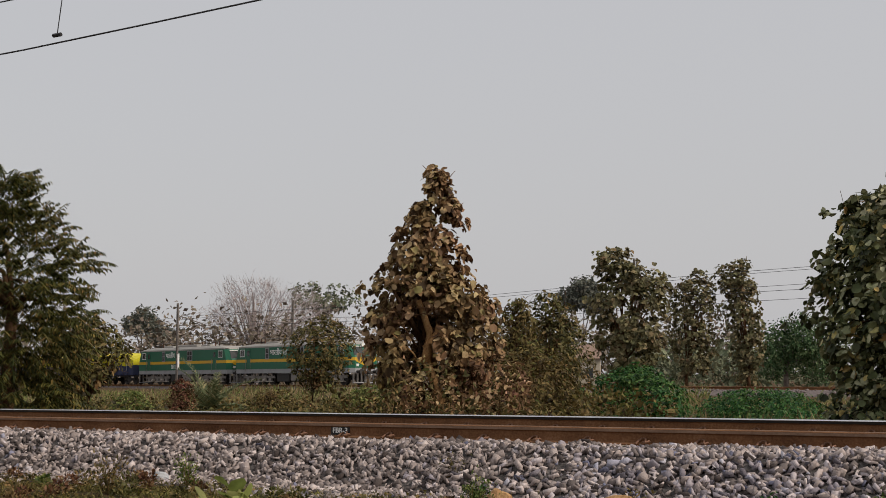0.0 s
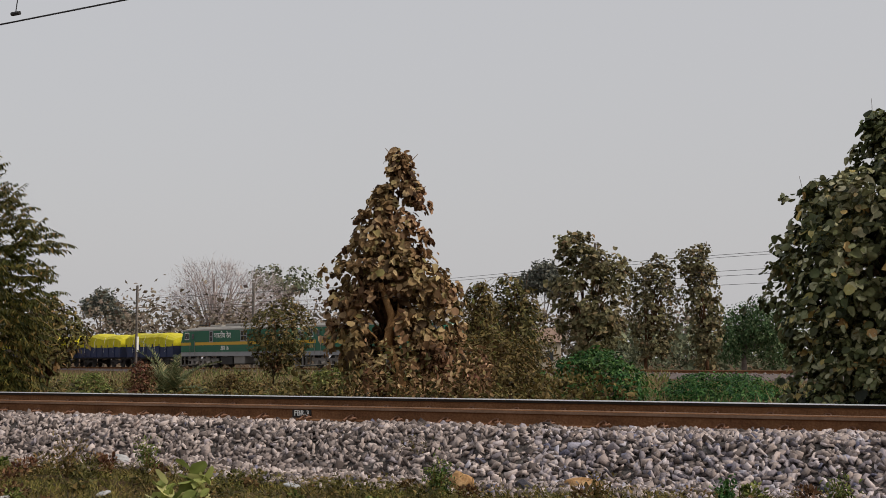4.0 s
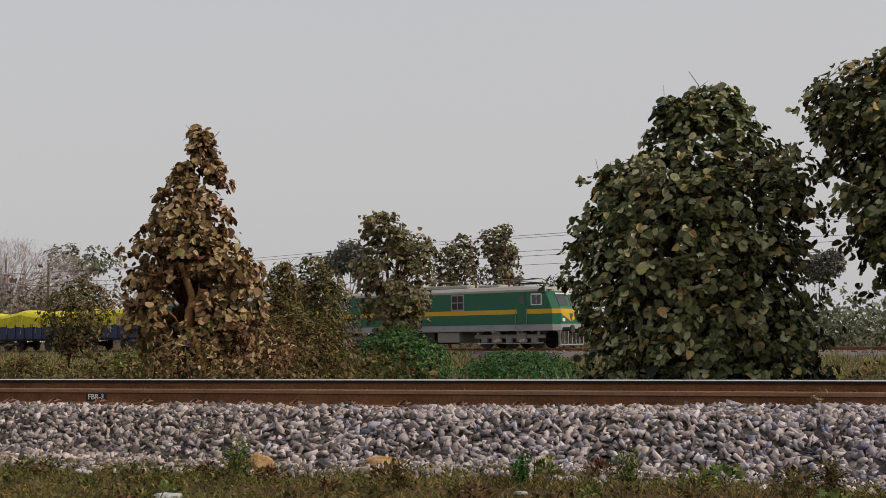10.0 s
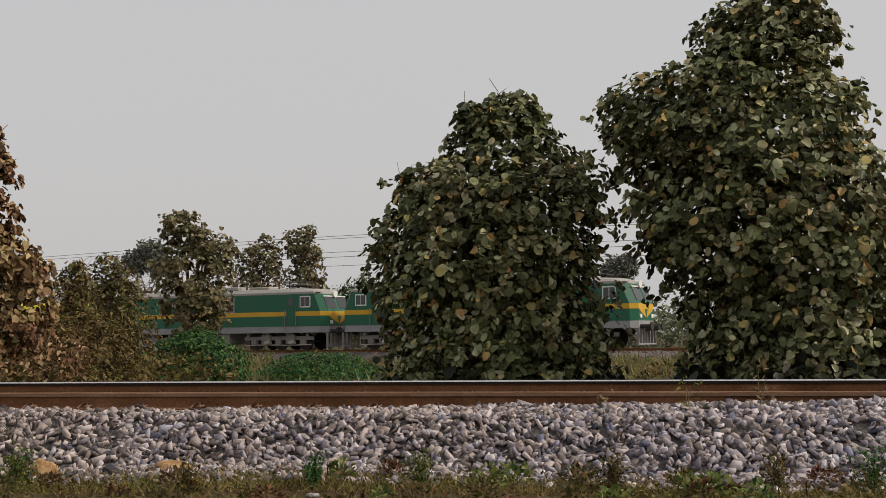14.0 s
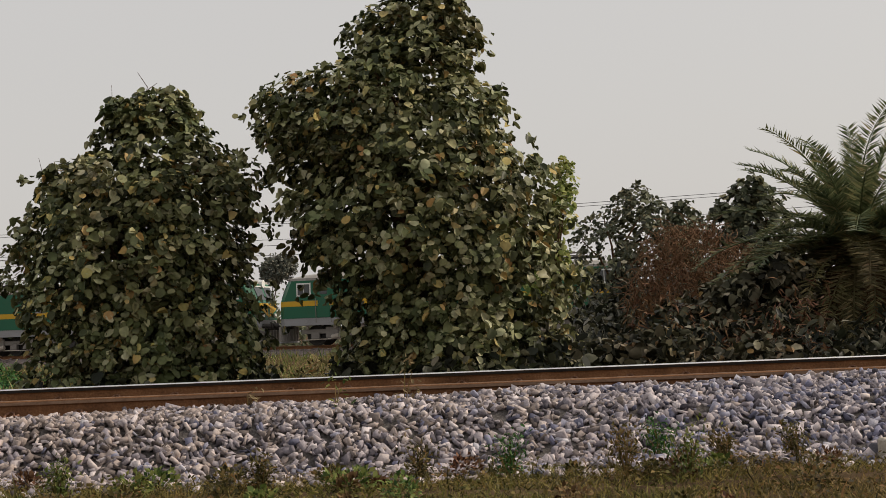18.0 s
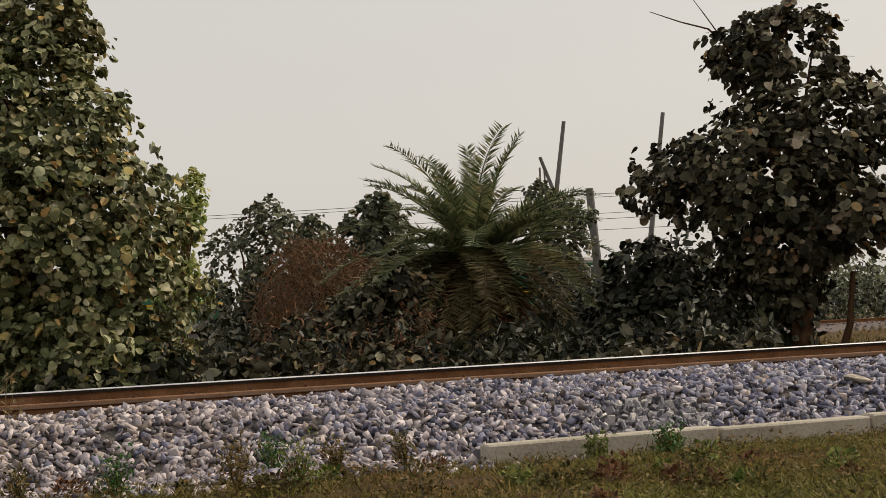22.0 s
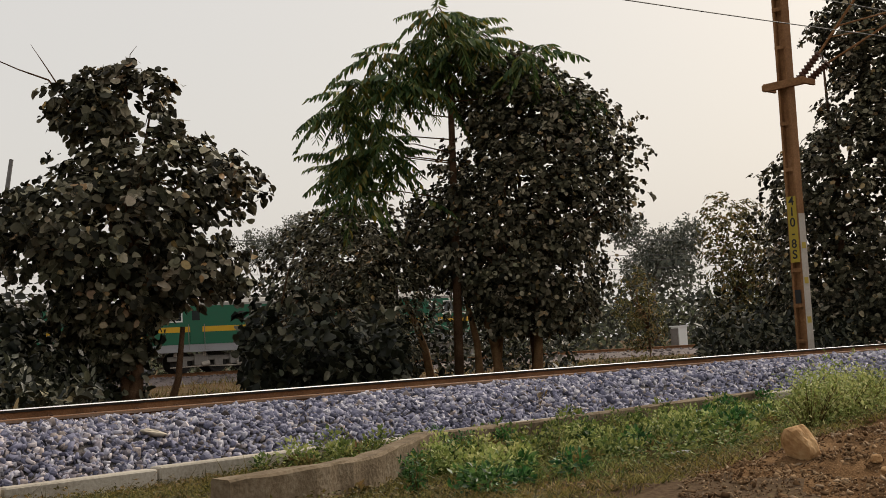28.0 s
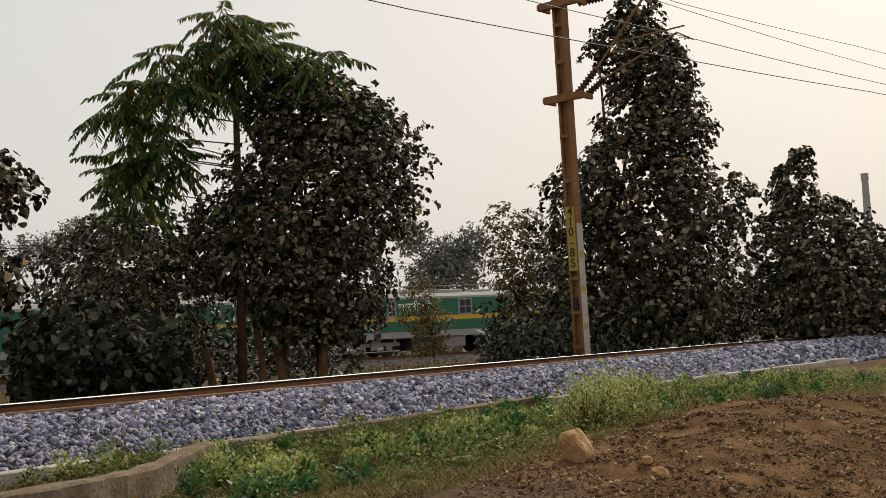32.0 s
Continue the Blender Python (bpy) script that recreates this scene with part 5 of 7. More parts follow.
def whorled_tree():
    """The slender tree: a straight stem, side limbs and whorls of long feathery leaves at their ends."""
    d = PLANTS["pinnate_eight"]
    rng = np.random.default_rng(23)
    x, y = d["at"]
    z0 = ground_z(x, y)
    ob = holder("pinnate_tree", (x, y, z0), d["turn"], "slender tree with long feathery green leaves", "tree")
    stem = [Vector((0.15, 0, -0.05)), Vector((0.25, 0, 4.0)), Vector((0.32, 0.1, 8.0)), Vector((0.38, 0, 10.6 - z0))]
    pieces = [tube(stem, [0.14, 0.12, 0.09, 0.05], 9)]
    at, way = [], []
    ends = []
    for k, (a, h) in enumerate(d["whorls"] * 2):
        q = Vector((a + rng.uniform(-0.4, 0.4), rng.uniform(-1.3, 1.3), h - z0 + rng.uniform(-0.35, 0.4)))
        foot = stem[1].lerp(stem[3], max(0.05, min(0.96, (q.z - 0.25 - 4.0) / (stem[3].z - 4.0))))
        if k >= len(d["whorls"]):
            foot = ends[k - len(d["whorls"])]
        ends.append(q)
        pieces.append(tube([foot, foot.lerp(q, 0.55) + Vector((0, 0, 0.12)), q], [0.022, 0.016, 0.008], 5))
        turn = rng.uniform(0, 6.28)
        for k in range(9):
            b = turn + k * 0.698 + rng.uniform(-0.2, 0.2)
            at.append(q[:] if k < 8 else foot.lerp(q, rng.uniform(0.3, 0.95))[:])
            way.append((math.cos(b), math.sin(b), rng.uniform(-0.5, 0.4) if k % 3 else rng.uniform(-1.6, -0.7)))
    v, f = gather(pieces)
    mesh_object("trunk", v, f, M["bark"], ob, smooth=True)
    v, f = feather_leaves(rng, np.array(at), np.array(way), 1.35, 12)
    fast_mesh("crown", v, f, M["fern"], ob, soft=True)


whorled_tree()


def tangle(label, key, count, material):
    """A heap of dead creeper: thin stems that loop and hang over a shrub."""
    d = PLANTS[key]
    rng = np.random.default_rng(len(key) + count)
    x, y = d["at"]
    z0 = ground_z(x, y)
    ob = holder("creeper_shrub", (x, y, z0), d["turn"], label, "shrub")
    p, out = girth_clumps(rng, [(h - z0, a, c) for h, a, c in d["girth"]], 0.16, -0.8)
    stems_ = []
    for q, o in zip(p[:count], out[:count]):
        way = Vector(rng.normal(size=3)) * 0.6 + Vector(o) * 0.2
        pts, c = [], Vector(q)
        for i in range(6):
            pts.append(c.copy())
            way = (way + Vector(rng.normal(size=3)) * 0.5 + Vector((0, 0, -0.28))).normalized()
            c = c + way * rng.uniform(0.07, 0.16)
        stems_.append(tube(pts, [0.012, 0.011, 0.010, 0.009, 0.008, 0.006], 3, False))
    tagged(mesh_object("creeper_stem", *gather(stems_), material, ob), kind="stuff")
    v, f = rosettes(rng, p, out, 0.11, "thin", 0.9, (4, 7))
    fast_mesh("dead_leaves", v, f, M["rusty"], ob, "withered rust-brown leaves")


M["dead_stem"] = mottled("dead_creeper_stem", [(0.3, (0.10, 0.055, 0.03)), (0.7, (0.26, 0.15, 0.085))], 3.0, 20.0, 0.9, 0.0)
tangle("heap of dead brown creeper over a shrub", "vine_heap", 800, M["dead_stem"])


# Lighter bark for the leaning stems, with their lit look in the colour.
M["warm_bark"] = mottled("warm_brown_bark", [(0.3, (0.08, 0.04, 0.018)), (0.55, (0.20, 0.11, 0.05)), (0.75, (0.32, 0.20, 0.10))], 4.0, 40.0, 0.9, 0.5)


def stems(key, marks, bark="bark"):
    """More leaning stems for a tree: (foot, head) in its own space."""
    x, y = PLANTS[key]["at"]
    tree = [o for o in scene.objects if o.parent is None and abs(o.location.x - x) < 0.01 and abs(o.location.y - y) < 0.01][0]
    for a, c, r in marks:
        a, c = Vector(a), Vector(c)
        mid = a.lerp(c, 0.5) + Vector((0.12, 0.05, 0))
        v, f = tube([a, a.lerp(mid, 0.5), mid, c], [r * 1.15, r, r * 0.85, r * 0.6], 9)
        mesh_object("stem", v, f, M[bark], tree, smooth=True)


stems("dense_eight", [((-2.9, 0.3, -0.1), (-3.6, 0.2, 2.9), 0.13), ((-1.5, -0.4, -0.1), (-1.9, 0, 3.2), 0.12), ((-0.9, -0.3, -0.1), (-1.5, 0, 3.0), 0.15), ((-1.15, 0.5, -0.1), (-0.9, 0.3, 3.4), 0.1), ((0.1, -0.5, -0.1), (0.05, 0, 3.5), 0.15)], "warm_bark")
# Brighter bark for the withered teak: the lit trunk's light is in the colour.
M["ochre_bark"] = mottled("painted_sun_ochre_bark", [(0.3, (0.16, 0.075, 0.03)), (0.55, (0.34, 0.19, 0.08)), (0.75, (0.46, 0.30, 0.15))], 4.0, 40.0, 0.9, 0.5)
stems("teak_brown", [((0.28, -0.5, 0.6), (0.06, -0.5, 1.75), 0.11), ((0.06, -0.5, 1.7), (-0.06, -0.45, 2.75), 0.075), ((0.05, -0.48, 1.95), (0.22, -0.4, 2.5), 0.05), ((0.0, -0.45, 1.5), (-0.5, -0.5, 2.2), 0.02)], "ochre_bark")
stems("teak_seven", [((0.0, -0.2, -0.1), (0.15, 0, 2.6), 0.17), ((0.7, 0.4, -0.1), (1.2, 0.2, 2.2), 0.09)])


def dead_branch(key, marks):
    x, y = PLANTS[key]["at"]
    tree = [o for o in scene.objects if o.parent is None and abs(o.location.x - x) < 0.01 and abs(o.location.y - y) < 0.01][0]
    for pts, r in marks:
        v, f = tube(pts, list(np.linspace(r, r * 0.3, len(pts))), 5)
        mesh_object("dead_branch", v, f, M["bark"], tree, "bare dead twig")


dead_branch("teak_round", [([(0.0, 0, 5.0), (-0.02, 0, 5.45), (0.08, 0, 5.75), (-0.08, 0, 6.0)], 0.014), ([(0.08, 0, 5.7), (0.24, 0, 5.82)], 0.009), ([(-0.5, 0, 5.1), (-0.51, 0, 5.78)], 0.010), ([(-1.5, -0.2, 3.6), (-1.68, -0.3, 4.5)], 0.010)])
dead_branch("teak_seven", [([(-0.9, 0, 7.0), (-1.5, -0.1, 7.7), (-2.1, -0.2, 7.9), (-2.75, -0.2, 8.2)], 0.03), ([(-1.3, 0, 7.6), (-1.6, 0, 8.1), (-1.85, 0, 8.5)], 0.018), ([(0.2, 0, 7.6), (0.25, 0, 8.3), (0.4, 0, 8.5)], 0.015)])
dead_branch("teak_brown", [([(0.25, -0.1, 4.3), (0.1, -0.15, 4.65), (0.25, -0.1, 4.85)], 0.012), ([(-0.1, -0.3, 2.0), (-0.5, -0.5, 2.6), (-0.4, -0.5, 3.0)], 0.02), ([(0.2, -0.4, 1.2), (0.5, -0.6, 2.0)], 0.015)])


def bearing(az, d):
    return d * math.sin(radians(az)), d * math.cos(radians(az))


def bare_tree(key, label):
    """A leafless far tree: limbs that fan out to a broad dome of fine pale twigs."""
    d = PLANTS[key]
    rng = np.random.default_rng(8)
    x, y = d["at"]
    z0 = ground_z(x, y)
    ob = holder("bare_tree", (x, y, z0), d["turn"], label, "tree")
    p, out = girth_clumps(rng, [(h - z0, a, c) for h, a, c in d["girth"]], 1.1, -0.9, 2.2, 0.7)
    limbs, fork = [], Vector((1.0, 0, 2.5))
    limbs.append(tube([(1.0, 0, -0.1), fork], [0.45, 0.36], 8))
    for q in p[::5]:
        q = Vector(q)
        mid = fork.lerp(q, 0.55) + Vector((0, 0, 0.12 * (q - fork).length)) + Vector(rng.normal(size=3)) * 0.3
        limbs.append(tube([fork, mid, q], [0.16, 0.08, 0.035], 5, False))
    mesh_object("trunk", *gather(limbs), M["twig"], ob)
    n = 14
    at, way = np.repeat(p, n, 0), np.repeat(out, n, 0)
    way = way * 0.7 + np.array([0, 0, 0.25]) + rng.normal(size=at.shape) * 0.75
    v, f = place_leaves(at + rng.normal(size=at.shape) * 0.5, way, rng.normal(size=at.shape), rng.uniform(0.5, 1.3, len(at)), "twiglet")
    tagged(fast_mesh("twigwork", v, f, M["twig"], ob, "pale pinkish leafless twigs"), kind="stuff")


M["twig"] = mottled("pale_twig", [(0.3, (0.32, 0.265, 0.25)), (0.7, (0.50, 0.43, 0.41))], 1.0, 8.0, 0.9, 0.0)
bare_tree("far_bare", "broad leafless tree with a haze of pale twigs")


def undergrowth(name, label, az0, az1, d0, d1, height, size, per_square, leaf, kind="oval", seed=1):
    """A belt of low leaves round a stretch of bearing, uneven in height."""
    rng = np.random.default_rng(seed)
    area = radians(az1 - az0) * (d1 * d1 - d0 * d0) / 2
    n = int(area * per_square)
    az, d = rng.uniform(az0, az1, n), rng.uniform(d0, d1, n)
    x, y = d * np.sin(np.radians(az)), d * np.cos(np.radians(az))
    clear = np.array([near_frame(a, c)[1] > 4.4 and abs(far_off(a, c) - 0.9) > 4.2 for a, c in zip(x, y)])
    az, d, x, y = az[clear], d[clear], x[clear], y[clear]
    n = len(x)
    base = np.array([ground_z(a, c) for a, c in zip(x, y)])
    tall = np.array([0.45 + 0.9 * abs(noise.noise(Vector((a * 0.55, c * 0.55, seed)))) for a, c in zip(x, y)]) * height
    z = base + tall * rng.random(n) ** 0.7
    p = np.stack([x, y, z], 1)
    o = rng.normal(size=(n, 3)) - np.stack([x, y, 0 * x], 1) / d[:, None] * 0.8
    v, f = place_leaves(p, o + np.array([0, 0, -0.2]), rng.normal(size=(n, 3)) * 0.5 + np.array([0, 0, 0.8]) - o * 0.2, size * rng.uniform(0.6, 1.3, n), kind)
    ob = fast_mesh(name, v, f, M[leaf], soft=True)
    return tagged(ob, label, "undergrowth", kind="stuff")


undergrowth("undergrowth", "brown and olive scrub below the left trees", -23, -15, 22, 26, 1.1, 0.12, 260, "olive", seed=2)
undergrowth("undergrowth", "golden brown creeper and weeds round the withered teak", -5.5, 10.5, 19.5, 25, 1.25, 0.12, 260, "golden", seed=3)
undergrowth("undergrowth", "golden brown creepers hanging round the withered teak", -3.6, 4.0, 19.0, 21.0, 1.9, 0.11, 420, "dry", seed=71)
undergrowth("undergrowth", "olive creepers hanging round the withered teak", -4.0, 5.0, 19.0, 20.8, 1.6, 0.11, 280, "olive", seed=72)
undergrowth("undergrowth", "olive weeds round the withered teak", -5.0, 11.0, 19, 26, 1.0, 0.13, 120, "olive", seed=4)
undergrowth("undergrowth", "green weeds among the creepers", 1.0, 9.0, 18.5, 20, 0.6, 0.12, 120, "green", seed=5)
# Dark teak belts carry the shade under the trees in their leaf colour.
undergrowth("undergrowth", "dark leaves at the foot of the broad teak", 17, 28, 19, 23, 1.1, 0.17, 150, "teak_painted_shade", "round", seed=6)
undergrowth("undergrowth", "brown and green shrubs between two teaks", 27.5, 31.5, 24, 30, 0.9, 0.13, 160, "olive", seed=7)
undergrowth("undergrowth", "dark leaves at the foot of the tall teak", 30.5, 43, 19, 25, 1.4, 0.18, 140, "teak_painted_shade", "round", seed=8)
undergrowth("undergrowth", "dark thicket along the track", 42, 67.5, 21, 29, 2.0, 0.22, 110, "teak_painted_shade", "oval", seed=9)
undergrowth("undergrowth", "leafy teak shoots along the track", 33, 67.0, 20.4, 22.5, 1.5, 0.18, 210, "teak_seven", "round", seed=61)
undergrowth("undergrowth", "shadowy thicket under the trees", 73.2, 80.5, 28, 38, 3.0, 0.23, 100, "teak_painted_shade", "round", seed=10)
undergrowth("undergrowth", "leafy dark branches over the thicket", 73.4, 80.5, 28, 31, 4.2, 0.24, 46, "teak_painted_shade", "round", seed=62)
undergrowth("undergrowth", "low dark weeds round the leaning stems", 80.0, 89.3, 27, 36, 0.7, 0.16, 150, "teak_painted_shade", "oval", seed=30)
undergrowth("undergrowth", "dark tall thicket behind the palm", 41.5, 66.3, 34, 40, 3.9, 0.26, 130, "teak_painted_shade", "oval", seed=31)
undergrowth("undergrowth", "dark tall thicket behind the leaning stems", 73.4, 88.0, 40, 46, 4.6, 0.28, 70, "teak_painted_shade", "oval", seed=32)
undergrowth("undergrowth", "shadowy thicket behind the mast", 93.6, 113, 33, 45, 3.0, 0.24, 90, "teak_painted_shade", "oval", seed=12)
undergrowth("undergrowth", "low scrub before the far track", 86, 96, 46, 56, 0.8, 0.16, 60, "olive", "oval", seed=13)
undergrowth("undergrowth", "dark shrub behind the teak's trunk", 66.0, 69.2, 27.5, 31, 3.0, 0.19, 90, "teak_painted_shade", "round", seed=91)
undergrowth("undergrowth", "low scrub in the gap under the teak", 66, 73, 30, 42, 0.5, 0.16, 50, "olive", "oval", seed=14)
undergrowth("undergrowth", "dead brown creeper over the shrubs by the palm", 44.0, 53.0, 21.5, 24.5, 2.3, 0.2, 130, "rusty", "thin", seed=64)
undergrowth("undergrowth", "golden brown weeds on the bank", -21, 2, 27, 58, 0.75, 0.14, 26, "golden", "chip", seed=81)
undergrowth("undergrowth", "olive weeds on the bank", -21, 4, 27, 60, 0.8, 0.14, 26, "olive", "chip", seed=82)
undergrowth("undergrowth", "bushes along the grassy bank", -18, 6, 34, 44, 0.8, 0.15, 46, "olive", "chip", seed=15)
undergrowth("undergrowth", "green weeds on the grassy bank", -18, 20, 30, 48, 0.45, 0.15, 30, "green", "chip", seed=16)
# Haze over the far woods is put into their leaf colours.
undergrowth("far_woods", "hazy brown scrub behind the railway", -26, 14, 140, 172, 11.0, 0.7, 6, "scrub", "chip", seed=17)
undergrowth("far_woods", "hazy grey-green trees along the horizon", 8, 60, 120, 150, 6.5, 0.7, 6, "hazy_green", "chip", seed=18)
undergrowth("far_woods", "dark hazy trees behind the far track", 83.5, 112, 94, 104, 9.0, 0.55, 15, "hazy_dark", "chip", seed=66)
undergrowth("far_woods", "dark green scrub behind the far track", 64, 74.5, 75, 81, 4.2, 0.34, 34, "teak_painted_shade", "chip", seed=68)
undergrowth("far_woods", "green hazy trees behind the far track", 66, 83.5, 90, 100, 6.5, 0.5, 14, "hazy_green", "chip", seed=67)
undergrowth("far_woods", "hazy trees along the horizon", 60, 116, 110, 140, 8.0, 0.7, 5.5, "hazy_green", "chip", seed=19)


def blades(name, label, spots, tall, wide, material, seed, lean=0.5, short=False):
    """Grass blades standing at the given places."""
    rng = np.random.default_rng(seed)
    n = len(spots)
    p = np.array(spots)
    d = rng.normal(size=(n, 3)) * lean
    d[:, 2] = 1.0
    side = rng.normal(size=(n, 3))
    side[:, 2] = 0
    side /= np.linalg.norm(side, axis=1)[:, None]
    h = tall * rng.uniform(0.4, 1.3, n)[:, None]
    w = wide * rng.uniform(0.6, 1.4, n)[:, None]
    if short:
        tip = p + d * h
        v = np.stack([p - side * w, p + side * w, tip], 1).reshape(-1, 3)
        return tagged(fast_mesh(name, v, np.arange(3 * n).reshape(n, 3), material), label, "grass", kind="stuff")
    mid = p + d * h * 0.55
    tip = p + d * h + rng.normal(size=(n, 3)) * h * 0.25
    v = np.stack([p - side * w, p + side * w, mid + side * w * 0.8, mid - side * w * 0.8, tip], 1).reshape(-1, 3)
    k = (np.arange(n) * 5)[:, None]
    f = np.concatenate([np.array([[0, 1, 2]]) + k, np.array([[0, 2, 3]]) + k, np.array([[3, 2, 4]]) + k])
    ob = fast_mesh(name, v, f, material)
    return tagged(ob, label, "grass", kind="stuff")


def strip_spots(seed, s0, s1, o0, o1, per_square, tufted=0.6):
    rng = np.random.default_rng(seed)
    n = int((s1 - s0) * (o1 - o0) * per_square)
    out = []
    for s, o in zip(rng.uniform(s0, s1, n), rng.uniform(o0, o1, n)):
        if noise.noise(Vector((s * 0.9, o * 0.9, seed))) + rng.uniform(-0.5, 0.5) > tufted - 0.6 - 0.25:
            p = near_line(s, o)
            out.append((p.x, p.y, ground_z(p.x, p.y)))
    return out


def ground_cover(label, spots, size, high, leaf, seed):
    """Small leaves of creeping weeds close over the soil."""
    rng = np.random.default_rng(seed)
    q = np.array(spots)
    n = len(q)
    lump = np.array([0.5 + abs(noise.noise(Vector((a * 2.2, c * 2.2, seed)))) * 1.6 for a, c, _ in spots])
    q[:, 2] += high * lump * rng.random(n)
    v, f = place_leaves(q, rng.normal(size=(n, 3)) * np.array([1, 1, 0.5]), rng.normal(size=(n, 3)) * 0.45 + np.array([0, 0, 1.0]), size * rng.uniform(0.5, 1.4, n), "chip")
    tagged(fast_mesh("ground_cover", v, f, M[leaf]), label, "weeds", kind="stuff")


def disc_spots(seed, az0, az1, d0, d1, per_square):
    rng = np.random.default_rng(seed)
    n = int(radians(az1 - az0) * (d1 * d1 - d0 * d0) / 2 * per_square)
    out = []
    for az, q in zip(rng.uniform(az0, az1, n), rng.random(n)):
        d = math.sqrt(d0 * d0 + q * (d1 * d1 - d0 * d0))
        x, y = bearing(az, d)
        if noise.noise(Vector((x * 0.25, y * 0.25, seed))) + rng.uniform(-0.4, 0.4) > -0.15 and near_frame(x, y)[1] > 4.0:
            out.append((x, y, ground_z(x, y)))
    return out


blades("grass", "low brown-green weedy grass at the foot of the ballast", strip_spots(21, -15, 9, -4.8, -1.9, 1150, 0.3), 0.06, 0.006, M["turf"], 1, 0.9, True)
blades("grass", "yellow-brown short grass along the kerb", strip_spots(27, 4, 25, -7.0, -2.4, 1000, 0.4), 0.065, 0.006, M["turf"], 8, 1.1, True)
blades("grass", "fresh green grass along the kerb", strip_spots(22, 9, 25, -6.4, -2.3, 520, 0.8), 0.10, 0.007, M["fresh"], 2, 0.9, True)
blades("grass", "sparse green tufts in the brown grass", strip_spots(23, -14, 9, -5.0, -2.1, 40), 0.14, 0.005, M["olive"], 3, 0.6)
blades("grass", "dry straw on the grassy bank", disc_spots(24, -24, 32, 24, 60, 18), 0.42, 0.02, M["straw"], 4, 0.5)
blades("grass", "green grass on the bank by the far track", disc_spots(25, -24, 34, 26, 66, 14), 0.34, 0.02, M["fresh"], 5, 0.6)
blades("grass", "pale dry grass on the far bank", disc_spots(28, -20, 12, 60, 118, 6), 0.5, 0.035, M["straw"], 9, 0.5)
blades("grass", "green grass on the far bank", disc_spots(29, -20, 12, 60, 118, 6), 0.42, 0.035, M["fresh"], 10, 0.5)
blades("grass", "brown grass under the trees", disc_spots(26, 30, 114, 26, 70, 7), 0.35, 0.02, M["grass"], 6, 0.6)


ground_cover("creeping brown and olive weeds at the foot of the ballast", strip_spots(41, -15, 9, -5.2, -1.85, 470, 0.75), 0.036, 0.09, "grass", 41)
ground_cover("creeping green weeds at the foot of the ballast", strip_spots(42, -15, 9, -5.2, -1.95, 260, 1.0), 0.036, 0.11, "olive", 42)
ground_cover("creeping weeds along the kerb", strip_spots(43, 4, 24, -6.9, -2.25, 480, 0.75), 0.036, 0.09, "grass", 43)
ground_cover("green clover-like weeds along the kerb", strip_spots(44, 9, 26, -6.4, -2.35, 520, 0.8), 0.036, 0.13, "fresh", 44)


def weed_clumps(label, seed, s0, s1, o0, o1, count, r0, r1, size, leaf):
    rng = np.random.default_rng(seed)
    lobes = []
    while len(lobes) < count:
        s, o = rng.uniform(s0, s1), rng.uniform(o0, o1)
        if noise.noise(Vector((s * 0.6, o * 0.9, seed))) + rng.uniform(-0.3, 0.3) < -0.05:
            continue
        q = near_line(s, o)
        r = rng.uniform(r0, r1)
        lobes.append((q.x, q.y, ground_z(q.x, q.y) + r * 0.6, r))
    pts, outs = [], []
    for x, y, z, r in lobes:
        n = int(60 + 900 * r)
        d = rng.normal(size=(n, 3))
        d /= np.linalg.norm(d, axis=1)[:, None]
        pts.append(np.array([x, y, z]) + d * (r * rng.random(n) ** 0.4)[:, None] * np.array([1.1, 1.1, 0.9]))
        outs.append(d)
    q, o = np.concatenate(pts), np.concatenate(outs)
    v, f = place_leaves(q, o + rng.normal(size=q.shape) * 0.6 + np.array([0, 0, 0.3]), rng.normal(size=q.shape) * 0.4 + np.array([0, 0, 0.8]), size * rng.uniform(0.5, 1.3, len(q)), "chip")
    tagged(fast_mesh("weed_clumps", v, f, M[leaf]), label, "weeds", kind="stuff")


weed_clumps("bushy green weeds below the kerb", 51, 9, 25, -6.2, -2.3, 85, 0.08, 0.22, 0.055, "fresh")
weed_clumps("green weeds growing against the kerb", 56, 4, 28, -2.5, -2.2, 22, 0.05, 0.13, 0.05, "fresh")
weed_clumps("weeds growing along the broken wall", 58, 9, 15, -4.1, -2.5, 60, 0.05, 0.14, 0.05, "fresh")
weed_clumps("light green weeds below the kerb", 59, 9, 26, -5.6, -2.4, 110, 0.07, 0.2, 0.05, "weed_light")
weed_clumps("dry yellow weeds along the kerb", 57, 5, 25, -5.8, -2.2, 60, 0.05, 0.13, 0.05, "grass")
weed_clumps("darker green weeds below the kerb", 52, 8, 25, -6.6, -2.4, 45, 0.08, 0.18, 0.06, "green")
weed_clumps("olive weeds at the ballast's foot", 53, -14, 6, -4.6, -2.0, 70, 0.05, 0.13, 0.045, "olive")
weed_clumps("rust-brown dried weeds at the ballast's foot", 54, -14, 6, -4.8, -2.0, 60, 0.05, 0.12, 0.045, "rusty")
weed_clumps("green weeds at the ballast's foot", 55, -14, 6, -4.6, -2.2, 26, 0.05, 0.13, 0.05, "fresh")


